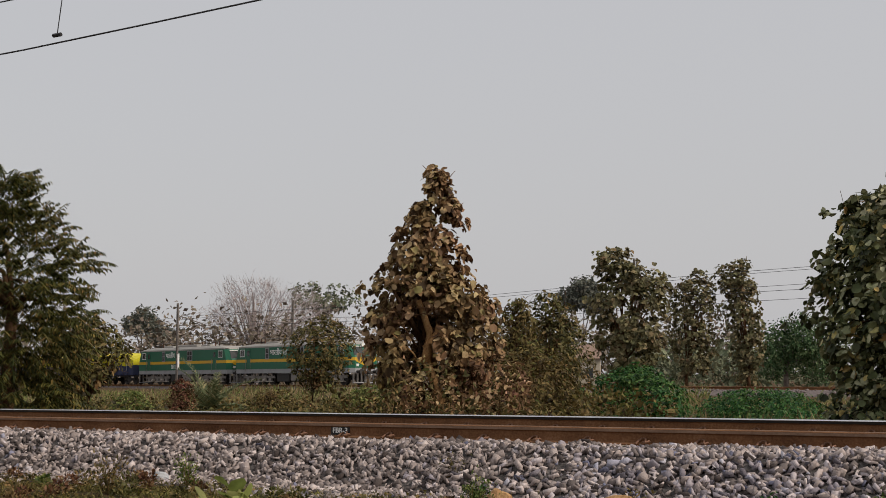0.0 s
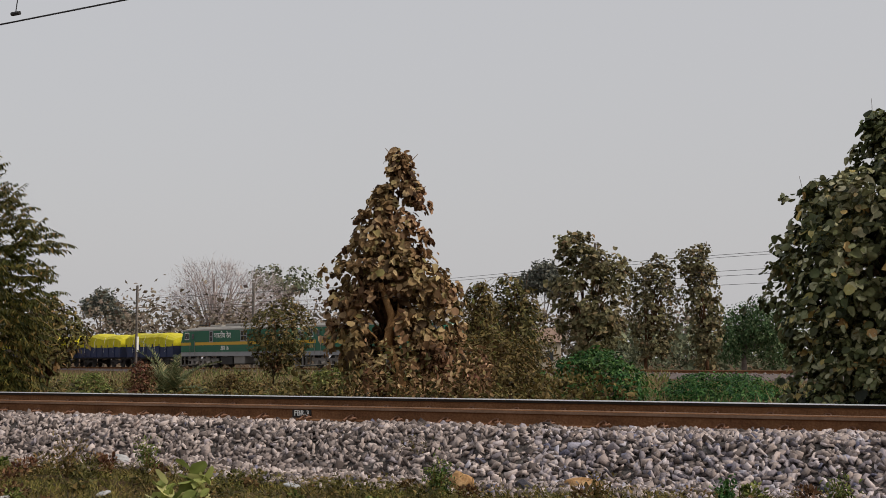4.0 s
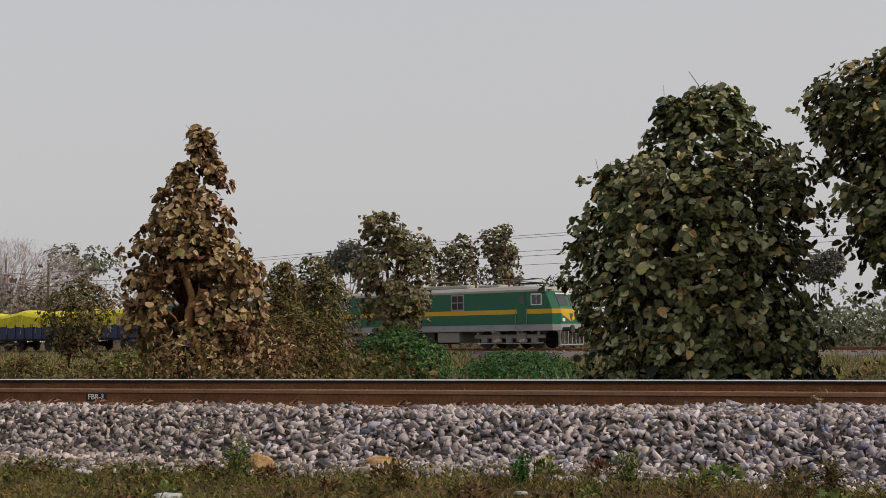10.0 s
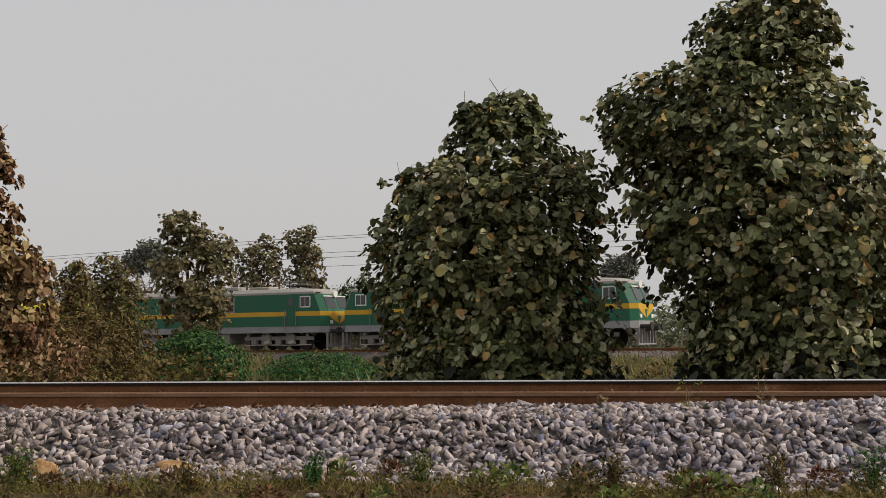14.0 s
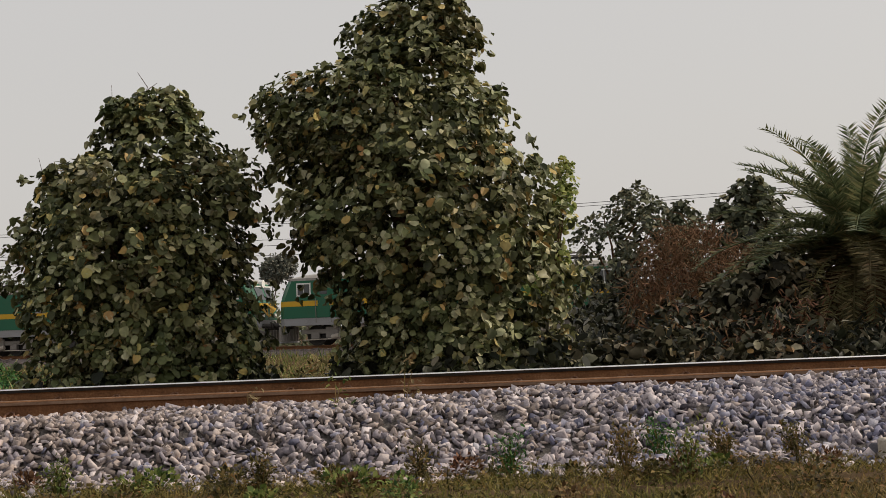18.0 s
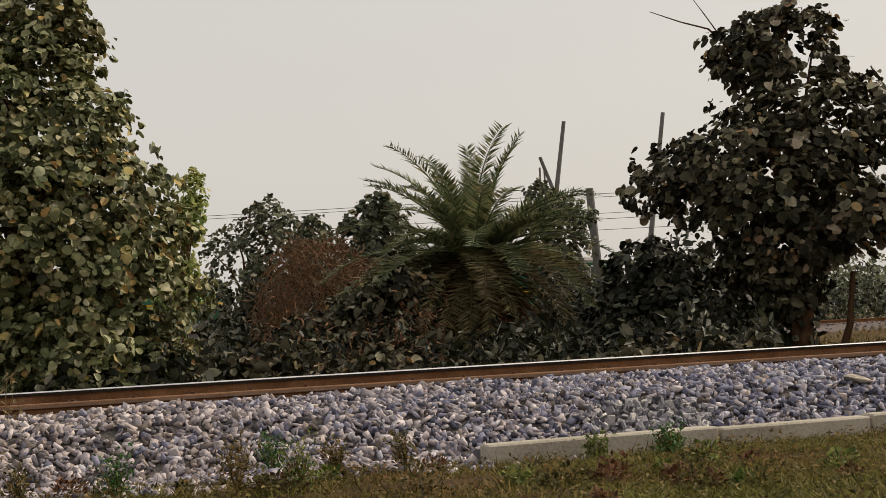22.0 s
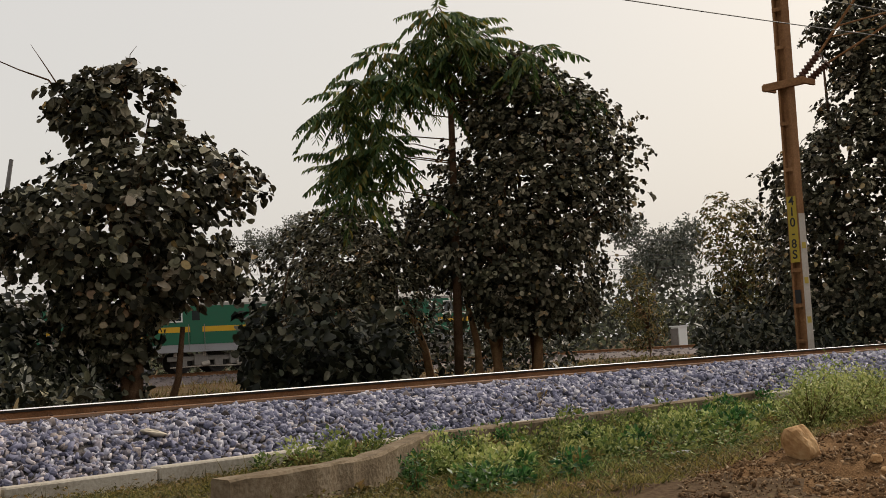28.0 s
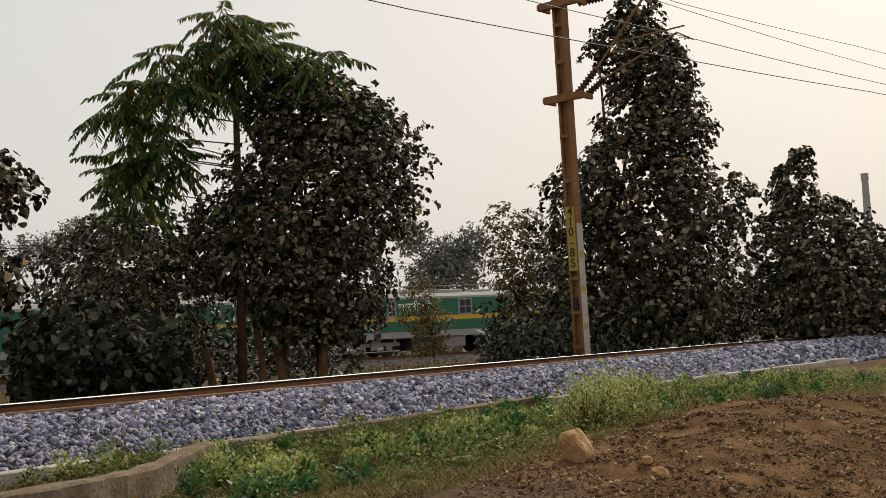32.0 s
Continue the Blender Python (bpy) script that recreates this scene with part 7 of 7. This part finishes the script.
            ws = mesh_object("windscreen", v + [(a - sx * 0.05, c, d) for a, c, d in v], [(0, 1, 3, 2), (4, 6, 7, 5), (0, 4, 5, 1), (1, 5, 7, 3), (3, 7, 6, 2), (2, 6, 4, 0)], M["glass"], ob)
            mesh_object("visor", [(q[0] + sx * 0.02, q[1], q[2]) for q in [(v[2][0], y - 0.55, 3.27), (v[2][0], y + 0.55, 3.27), (v[2][0], y + 0.55, 3.34), (v[2][0], y - 0.55, 3.34)]], [(0, 1, 2, 3)], M["white"], ws)
        x = sx * 9.43
        x0, x1 = sorted((x, x + sx * 0.06))
        for y in (-0.85, 0.85):
            part("marker_lamp", boxed(x0, x1, y - 0.14, y + 0.14, 1.6, 1.82, bevel=0.02), M["white"], ob)
            v, f = tube([(sx * 9.4, y, 1.15), (sx * 10.0, y, 1.15), (sx * 10.02, y, 1.15), (sx * 10.1, y, 1.15)], [0.12, 0.12, 0.24, 0.24], 12)
            mesh_object("buffer", v, f, M["iron"], ob)
        # yellow wings of the nose badge
        for y in (-0.35, 0.35):
            verts = [(sx * 9.445, y * 0.1, 1.62), (sx * 9.445, y * 2.8, 2.02), (sx * 9.445, y * 2.8, 2.1), (sx * 9.445, y * 0.6, 2.1)]
            mesh_object("nose_wing", verts + [(a - sx * 0.02, b, c) for a, b, c in verts], [(0, 1, 2, 3), (7, 6, 5, 4), (0, 4, 5, 1), (1, 5, 6, 2), (2, 6, 7, 3), (3, 7, 4, 0)], M["loco_yellow"], ob)
        x0, x1 = sorted((sx * 9.2, sx * 10.2))
        part("coupler", boxed(x0, x1, -0.16, 0.16, 0.92, 1.18, bevel=0.04), M["iron"], ob)
        x0, x1 = sorted((sx * 9.35, sx * 9.5))
        guard = part("rail_guard", boxed(x0, x1, -1.3, 1.3, 0.18, 0.26), M["loco_grey"], ob, "pale cattle guard")
        for k in range(7):
            y = -1.25 + k * 2.5 / 6
            part("guard_bar", boxed(x0, x1, y - 0.04, y + 0.04, 0.26, 1.05), M["pale_iron"], guard)
        v, f = tube([(sx * 8.9, 0, 3.45), (sx * 9.16, 0, 3.45)], [0.2, 0.22], 12)
        mesh_object("headlamp", v, f, M["white"], ob)
    # running gear
    for bx in (-5.6, 5.6):
        bog = bmesh.new()
        for y in (-1.12, 1.02):
            box(bog, bx - 2.7, bx + 2.7, y, y + 0.1, 0.62, 0.86, 0.02)
            for k in range(3):
                ax = bx + (k - 1) * 1.9
                box(bog, ax - 0.22, ax + 0.22, y - 0.07, y + 0.16, 0.35, 0.72, 0.03)
            for k in range(2):
                box(bog, bx - 1.3 + k * 1.9, bx - 0.6 + k * 1.9, y - 0.08, y + 0.1, 0.38, 0.98, 0.03)
        bogie = part("bogie", bog, M["pale_iron"], ob, "dusty six-wheel bogie frame")
        for y in (-1.2, 1.2):
            for k in range(4):
                x = bx - 2.3 + k * 1.53
                pts = [(x, y, 0.86 + i * 0.03) for i in range(8)]
                v, f = tube(pts, [0.10 if i % 2 else 0.075 for i in range(8)], 8)
                mesh_object("coil_spring", v, f, M["pale_plate"], bogie)
            v, f = tube([(bx - 2.6, y, 0.30), (bx - 0.9, y, 0.34), (bx + 0.9, y, 0.30), (bx + 2.6, y, 0.34)], [0.035] * 4, 6)
            mesh_object("brake_rod", v, f, M["pale_plate"], bogie)
            for k in (-1, 1):
                v, f = tube([(bx + k * 0.95, y - 0.05, 0.42), (bx + k * 0.95 + 0.42, y - 0.05, 0.5)], [0.13, 0.13], 10)
                mesh_object("brake_cylinder", v, f, M["pale_plate"], bogie)
        for k in range(3):
            wheelset(ob, bx + (k - 1) * 1.9, 0.546, 0.545, M["iron"])
    part("equipment_box", boxed(-2.2, -0.2, -1.35, 1.35, 0.3, 1.05, bevel=0.04), M["iron"], ob)
    part("equipment_box", boxed(0.1, 1.9, -1.38, 1.38, 0.38, 1.05, bevel=0.04), M["pale_iron"], ob, "pale battery box")
    for sy, rz in ((-1, 0), (1, 180)):
        lettering("भारतीय रेल", 0.70, M["white"], ob, pose(-1.70 * (1 if sy < 0 else -1), sy * 1.526, 2.95, 90, 0, rz), "lettering", "white painted words")
        if numbered:
            lettering("38116", 0.56, M["white"], ob, pose(-1.28 * (1 if sy < 0 else -1), sy * 1.526, 1.80, 90, 0, rz), "lettering", "white painted number")
    return ob


def wagon(seed):
    """An open goods wagon under a yellow tarpaulin; x runs ahead, rail top at z 0."""
    rng = np.random.default_rng(seed)
    ob = holder("goods_wagon", (0, 0, 0), 0, "blue open goods wagon covered with a yellow tarpaulin", "wagon", "wagons of the train")
    half = 4.85
    part("body", boxed(-half, half, -1.42, 1.42, 1.0, 2.35, bevel=0.03), M["wagon"], ob)
    for sy in (-1, 1):
        for k in range(8):
            x = -half + 0.15 + k * (2 * half - 0.3) / 7
            y0, y1 = sorted((sy * 1.422, sy * 1.50))
            part("side_rib", boxed(x - 0.06, x + 0.06, y0, y1, 1.05, 2.3), M["wagon"], ob)
    part("sole_bar", boxed(-half - 0.3, half + 0.3, -1.2, 1.2, 0.85, 1.0), M["iron"], ob)
    # tarpaulin: a sagging sheet over heaped load, with folds and a hem that hangs unevenly
    nx, ny, verts, faces = 30, 12, [], []
    for i in range(nx + 1):
        x = -half - 0.03 + (2 * half + 0.06) * i / nx
        hem = 2.05 + 0.16 * noise.noise(Vector((x * 0.9, seed, 0)))
        peak = 3.38 + 0.30 * noise.noise(Vector((x * 0.35, seed * 3.1, 2))) - 0.25 * (abs(x) / half) ** 6
        for j in range(ny + 1):
            t = j / ny * 2 - 1
            a = abs(t)
            if a > 0.62:
                k = (a - 0.62) / 0.38
                y, z = math.copysign(1.46 + 0.05 * math.sin(x * 5 + seed), t), (peak - 0.30) * (1 - k) + hem * k
                y += math.copysign(0.05 * noise.noise(Vector((x * 3.0, k * 2, seed))), t)
            else:
                y, z = 1.46 * t / 0.62, peak - 0.30 * (a / 0.62) ** 3
            verts.append((x, y, z + 0.05 * noise.noise(Vector((x * 1.6, y * 1.6, seed)))))
    for i in range(nx):
        for j in range(ny):
            a = i * (ny + 1) + j
            faces.append((a, a + ny + 1, a + ny + 2, a + 1))
    for i in (0, nx):
        faces.append(tuple(range(i * (ny + 1), (i + 1) * (ny + 1))))
    mesh_object("tarpaulin", verts, faces, M["tarp"], ob, "yellow tarpaulin roped over the load")
    for x in (-3.2, -1.0, 1.2, 3.3):
        v, f = tube([(x, -1.55, 1.5), (x + 0.1, -1.55, 2.6), (x + 0.15, -1.4, 3.1)], [0.015] * 3, 4)
        mesh_object("rope", v, f, M["white"], ob)
    for bx in (-3.2, 3.2):
        bog = bmesh.new()
        for y in (-1.1, 1.0):
            box(bog, bx - 1.25, bx + 1.25, y, y + 0.1, 0.5, 0.72, 0.02)
            box(bog, bx - 0.3, bx + 0.3, y - 0.05, y + 0.12, 0.32, 0.8, 0.02)
        part("bogie", bog, M["iron"], ob)
        for k in (-1, 1):
            wheelset(ob, bx + k * 1.0, 0.5, 0.5, M["iron"])
    for sx in (-1, 1):
        x0, x1 = sorted((sx * (half + 0.25), sx * (half + 0.52)))
        part("coupler", boxed(x0, x1, -0.14, 0.14, 0.9, 1.14), M["iron"], ob)
    return ob


TRAIN = [(locomotive(False), -LOCO / 2), (locomotive(True), -1.5 * LOCO)]
WAGON = 10.75
for k in range(6):
    TRAIN.append((wagon(k + 2), -2 * LOCO - WAGON * (k + 0.5)))


def run(t):
    """How far the train's nose has come along the far track."""
    lag = np.interp(t, (0, 3, 9, 11, 12, 13, 16, 20, 25, 26, 28.5, 30.5, 32), (0.4, 0.3, 0.0, 0.2, -0.1, -0.55, -0.5, -1.4, -2.9, -3.1, -2.6, -1.2, -0.05))
    return -84.6 + 4.2916 * t + 0.0095 * t * t + float(lag)


# ---- kerb, blocks, rocks and litter by the near track ----


M["kerb_concrete"] = mottled("pale_kerb_concrete", [(0.25, (0.20, 0.17, 0.13)), (0.5, (0.42, 0.375, 0.31)), (0.75, (0.55, 0.50, 0.43))], 2.2, 30.0, 0.9, 0.4)


def kerb():
    rng = np.random.default_rng(4)
    s = 4.05
    while s < 33:
        ln = rng.uniform(1.5, 2.2)
        a, c = near_line(s, -2.0), near_line(s + ln - 0.03, -2.0)
        mid = (a + c) / 2
        turn = math.degrees(math.atan2(c.y - a.y, c.x - a.x))
        half = (c - a).length / 2
        ob = holder("kerb_block", (mid.x, mid.y, 0.40), turn + rng.uniform(-0.6, 0.6), "pale weathered concrete kerb block edging the ballast", "kerb", "kerb blocks", "structure")
        top = 0.17 + rng.uniform(-0.015, 0.015)
        part("block", boxed(-half, half, -0.13, 0.05, -0.3, top, bevel=0.015), M["kerb_concrete"], ob)
        s += ln


kerb()


def broken_wall():
    """A thick broken length of old concrete channel wall, curving into the kerb."""
    line = [(8.75, 2.25, 0.70), (9.5, 1.85, 0.70), (10.4, 1.62, 0.68), (11.4, 1.5, 0.70), (12.4, 1.48, 0.72), (13.3, 1.50, 0.66)]
    for s_far, off_far in ((13.0, -2.75), (15.5, -2.45), (18.5, -2.25)):
        q = near_line(s_far, off_far)
        line.append((q.x, q.y, 0.62))
    ob = holder("concrete_wall", (10.5, 1.7, 0.35), 0, "broken weathered concrete channel wall half sunk in weeds", "wall")
    verts, faces = [], []
    for i in range(41):
        t = i / 40 * (len(line) - 1)
        k = min(len(line) - 2, int(t))
        p = Vector(line[k]).lerp(Vector(line[k + 1]), t - k)
        d = (Vector(line[k + 1]) - Vector(line[k])).normalized()
        side = Vector((-d.y, d.x, 0))
        w = 0.10 - 0.02 * i / 40
        for sg, z in ((-1, -0.3), (-1, p.z), (-0.8, p.z + 0.02), (0.8, p.z + 0.02), (1, p.z), (1, -0.3)):
            q = p + side * (sg * w) + Vector([0.03 * noise.noise(Vector((i * 0.8, sg * 3, z * 3 + c))) for c in (0, 5, 9)])
            verts.append((q.x - 10.5, q.y - 1.7, (z if z > 0 else 0.1) - 0.35 + 0.02 * noise.noise(Vector((i * 0.5, sg, 3)))))
    for i in range(40):
        for k in range(6):
            a, c = i * 6 + k, i * 6 + (k + 1) % 6
            faces.append((a, c, c + 6, a + 6))
    faces += [tuple(range(5, -1, -1)), tuple(range(240, 246))]
    mesh_object("wall_body", verts, faces, M["old_concrete"], ob)


M["old_concrete"] = mottled("stained_old_concrete", [(0.25, (0.05, 0.035, 0.022)), (0.5, (0.17, 0.125, 0.08)), (0.75, (0.29, 0.235, 0.17))], 3.0, 26.0, 0.92, 0.6)
broken_wall()


def boulder(x, y, z, size, seed, material, label, name="rock", lean=(0, 0, 0)):
    bm = bmesh.new()
    bmesh.ops.create_icosphere(bm, subdivisions=3, radius=1.0)
    rng = np.random.default_rng(seed)
    planes = [(Vector(rng.normal(size=3)).normalized(), rng.uniform(0.62, 0.85)) for _ in range(9)]
    for v in bm.verts:
        c = v.co.copy()
        v.co *= 1 + 0.28 * noise.noise(c * 1.3 + Vector((seed, 0, 0))) + 0.10 * noise.noise(c * 3.5 + Vector((0, seed, 0)))
        for n, cut in planes:
            over = v.co.dot(n) - cut
            if over > 0:
                v.co -= n * over
        v.co = Vector((v.co.x * size[0], v.co.y * size[1], v.co.z * size[2]))
    me = bpy.data.meshes.new(name)
    bm.to_mesh(me)
    bm.free()
    me.materials.append(material)
    ob = new(name, me)
    ob.matrix_basis = pose(x, y, z, *lean)
    return tagged(ob, label, "rock", "loose rocks")


def on_ground(x, y, up=0.0):
    return x, y, ground_z(x, y) + up


boulder(*on_ground(10.5, -1.86, 0.08), (0.12, 0.17, 0.22), 1, M["rock"], "pointed ochre rock standing in the weeds", lean=(0, -22, -75))
boulder(*on_ground(9.8, -2.4, 0.03), (0.06, 0.07, 0.06), 2, M["rock"], "rounded brown stone on the red soil")
boulder(*on_ground(10.05, -2.34, 0.02), (0.05, 0.05, 0.045), 3, M["rock"], "small round brown stone on the red soil")
for k, (s, off, size, mat, lb) in enumerate(((-9.7, -1.75, (0.13, 0.08, 0.09), "plastic", "pale chalky stone at the ballast's foot"), (-4.4, -1.80, (0.20, 0.09, 0.07), "rock", "flat pinkish stone slab at the ballast's foot"),
                                            (-5.5, -1.95, (0.14, 0.10, 0.11), "rock", "jagged ochre stone at the ballast's foot"), (-4.9, -1.9, (0.09, 0.07, 0.06), "stone_piece", "pale grey stone at the ballast's foot"),
                                            (8.5, -0.95, (0.15, 0.13, 0.05), "plaster", "tan flat stone on the ballast"), (4.1, -1.9, (0.12, 0.06, 0.08), "stone_piece", "bluish angular stone by the kerb"))):
    p = near_line(s, off)
    z = max(ballast_profile(off), ground_z(p.x, p.y)) + 0.05
    boulder(p.x, p.y, z, size, 10 + k, M[mat], lb, "stone_slab" if size[0] > 0.19 else "loose_stone", (0, 12, -30))


def litter(name, x, y, z, dims, turn, material, label):
    bm = bmesh.new()
    box(bm, -dims[0] / 2, dims[0] / 2, -dims[1] / 2, dims[1] / 2, 0, dims[2], min(dims) * 0.3)
    bmesh.ops.subdivide_edges(bm, edges=bm.edges[:], cuts=2, use_grid_fill=True)
    for v in bm.verts:
        v.co += Vector([dims[2] * 0.5 * noise.noise(v.co * 9 + Vector((c * 7, x, y))) for c in range(3)])
    me = bpy.data.meshes.new(name)
    bm.to_mesh(me)
    bm.free()
    me.materials.append(material)
    ob = new(name, me)
    ob.matrix_basis = pose(x, y, z, 4, 6, turn)
    return tagged(ob, label, "litter")


litter("plastic_bottle", *on_ground(-0.25, 9.3, 0.02), (0.34, 0.07, 0.06), 62, M["plastic"], "crushed pale plastic bottle in the grass")
p = near_line(13.6, -1.75)
litter("plank", p.x, p.y, ballast_profile(-1.75) + 0.05, (0.75, 0.16, 0.04), -55, M["plaster"], "short pale plank on the ballast")
for x, y, dd in ((18.1, -5.9, 0.26), (11.8, -0.95, 0.22), (16.2, -3.4, 0.2), (-2.6, 10.9, 0.14), (-3.4, 10.6, 0.16), (-1.0, 11.1, 0.15), (2.2, 8.6, 0.12), (15.4, -3.2, 0.16), (13.0, 0.2, 0.15)):
    litter("plastic_scrap", *on_ground(x, y, 0.03), (dd, dd * 0.6, 0.025), x * 40, M["plastic"], "crumpled white plastic scrap in the grass")


def weed(x, y, z, tall, leaves, size, leaf, seed, label, kind="oval", spread=0.35):
    rng = np.random.default_rng(seed)
    ob = holder("weed_plant", (x, y, z), 0, label, "weed", "weeds by the track")
    stems, at, al = [], [], []
    for k in range(max(2, leaves // 40)):
        tip = Vector((rng.uniform(-spread, spread) * tall, rng.uniform(-spread, spread) * tall, tall * rng.uniform(0.65, 1.0)))
        stems.append(tube([(0, 0, -0.03), tip * 0.45 + Vector((0, 0, tall * 0.06)), tip * 0.88], [0.005, 0.004, 0.002], 4, False))
        for i in range(40 if leaves > 80 else 12):
            t = rng.uniform(0.15, 1.0)
            at.append(np.array(tip * t) + rng.normal(size=3) * 0.13 * tall)
            al.append(rng.normal(size=3) + np.array([0, 0, 0.3]))
    mesh_object("stem", *gather(stems), M["grass"], ob)
    at, al = np.array(at), np.array(al)
    v, f = place_leaves(at, al, np.repeat([[0, 0, 1.0]], len(at), 0) + rng.normal(size=al.shape) * 0.3, size * rng.uniform(0.6, 1.3, len(at)), kind)
    fast_mesh("foliage", v, f, M[leaf], ob)
    return ob


WEEDS = [(0.26, 10.6, 0.34), (0.06, 12.2, 0.4), (0.28, 10.7, 0.25), (1.44, 9.2, 0.3), (3.03, 8.7, 0.3), (5.41, 7.7, 0.32), (5.9, 7.25, 0.36), (6.36, 6.5, 0.42), (6.7, 6.2, 0.4), (7.81, 6.15, 0.36),
         (7.3, 7.1, 0.36), (7.5, 6.6, 0.28), (8.79, 5.05, 0.3), (9.3, 4.65, 0.33), (14.3, -0.4, 0.35), (15.4, 0.0, 0.3), (12.2, 0.2, 0.38), (13.1, 1.45, 0.32), (12.2, 2.0, 0.3), (11.6, 0.95, 0.4),
         (17.2, -5.4, 0.5), (19.0, -6.2, 0.55), (15.1, -3.7, 0.75), (16.3, -5.0, 0.35), (10.9, 1.2, 0.3), (10.0, 1.1, 0.32), (12.9, -0.8, 0.3), (-3.2, 12.0, 0.4), (-2.5, 12.3, 0.35), (4.2, 7.9, 0.26), (2.3, 9.0, 0.22)]
for k, (x, y, tall) in enumerate(WEEDS):
    weed(x, y, ground_z(x, y), tall * 0.95, 360, 0.038, ("fresh", "olive", "green", "grass")[k % 4] if x < 8 else ("fresh", "green")[k % 2], 40 + k, "leafy green weed at the edge of the ballast")
for k in range(7):
    weed(13.2 + 0.28 * k, -2.3 - 0.13 * k, ground_z(13.8, -2.6), 0.66, 1200, 0.045, "weed_light", 90 + k, "bushy light green weed beside the ochre rock", "oval", 0.6)
for s, off, tall in ((-0.2, -0.5, 0.42), (0.4, -0.35, 0.5), (-1.0, -0.2, 0.3), (14.5, -1.2, 0.4)):
    p = near_line(s, off)
    weed(p.x, p.y, ballast_profile(off), tall, 50, 0.07, "straw" if s != -0.2 else "fresh", 120 + int(s * 10), "straggly pale weed growing out of the ballast")
weed(-1.66, 10.4, ground_z(-1.66, 10.4), 0.26, 24, 0.16, "weed_light", 150, "broad-leaved milkweed at the ballast's foot", "round", 0.5)
weed(-1.9, 10.0, ground_z(-1.9, 10.0), 0.2, 24, 0.15, "weed_light", 151, "broad-leaved milkweed at the ballast's foot", "round", 0.7)


def soil_lumps():
    """Loose clods and pebbles over the dug soil."""
    rng = np.random.default_rng(77)
    shapes = stone_shapes(14, 21, 6)
    at, size = [], []
    while len(at) < 50000:
        s, o = rng.uniform(6, 26), rng.uniform(-12, -5.6)
        a, b = (s - 13.8) / 7.5, (o + 9.4) / 3.6
        if a * a + b * b > 0.85:
            continue
        p = near_line(s, o)
        at.append((p.x, p.y, ground_z(p.x, p.y) + 0.005))
        size.append(0.007 + 0.02 * rng.random() ** 6)
    v, f = strewn(shapes, at, size, rng)
    tagged(fast_mesh("soil_clods", v, f, M["clod"]), "loose clods and pebbles of red-brown earth", "soil", kind="stuff")


M["clod"] = mottled("earth_clod", [(0.1, (0.06, 0.033, 0.016)), (0.45, (0.17, 0.097, 0.048)), (0.75, (0.28, 0.18, 0.10)), (0.95, (0.40, 0.31, 0.22))], 8.0, 50.0, 0.95, 0.4, pick="island", pick_amount=0.75)
soil_lumps()

# the white painted mark on the near rail's web
rail_one = bpy.data.objects["rail"]
p, q = near_line(-9.1, 0.0), near_line(-8.1, 0.0)
mark_turn = math.degrees(math.atan2(q.y - p.y, q.x - p.x))
patch = part("painted_patch", boxed(-0.13, 0.13, -0.004, 0.004, -0.05, 0.05), M["black"], rail_one, "black painted patch")
m = near_line(-8.62, 0.022, RAIL_NEAR - 0.092)
patch.matrix_basis = pose(m.x, m.y, m.z, 0, 0, mark_turn)
lettering("FBR-3", 0.085, M["white"], patch, pose(0, -0.006, 0, 90, 0, 0), "lettering")


def motions():
    """The train passes along the far track; its wheels roll."""
    steps = [float(i) for i in range(33)]
    for ob, back in TRAIN:
        rows = []
        for t in steps:
            p = far_line(run(t) + back, 0.906, RAIL_TRAIN)
            fore, aft = far_line(run(t) + back + 5, 0.906), far_line(run(t) + back - 5, 0.906)
            turn = math.degrees(math.atan2(fore.y - aft.y, fore.x - aft.x))
            rows.append((t, pose(p.x, p.y, p.z, 0, 0, turn)))
        walk(ob, rows)
    ticks = [i * 0.15 for i in range(214)] + [32.0]
    for ob, x, z, r in WHEELS:
        walk(ob, [(t, Matrix.Translation((x, 0, z)) @ Matrix.Rotation((run(t) - run(0)) / r, 4, "Y")) for t in ticks])


motions()
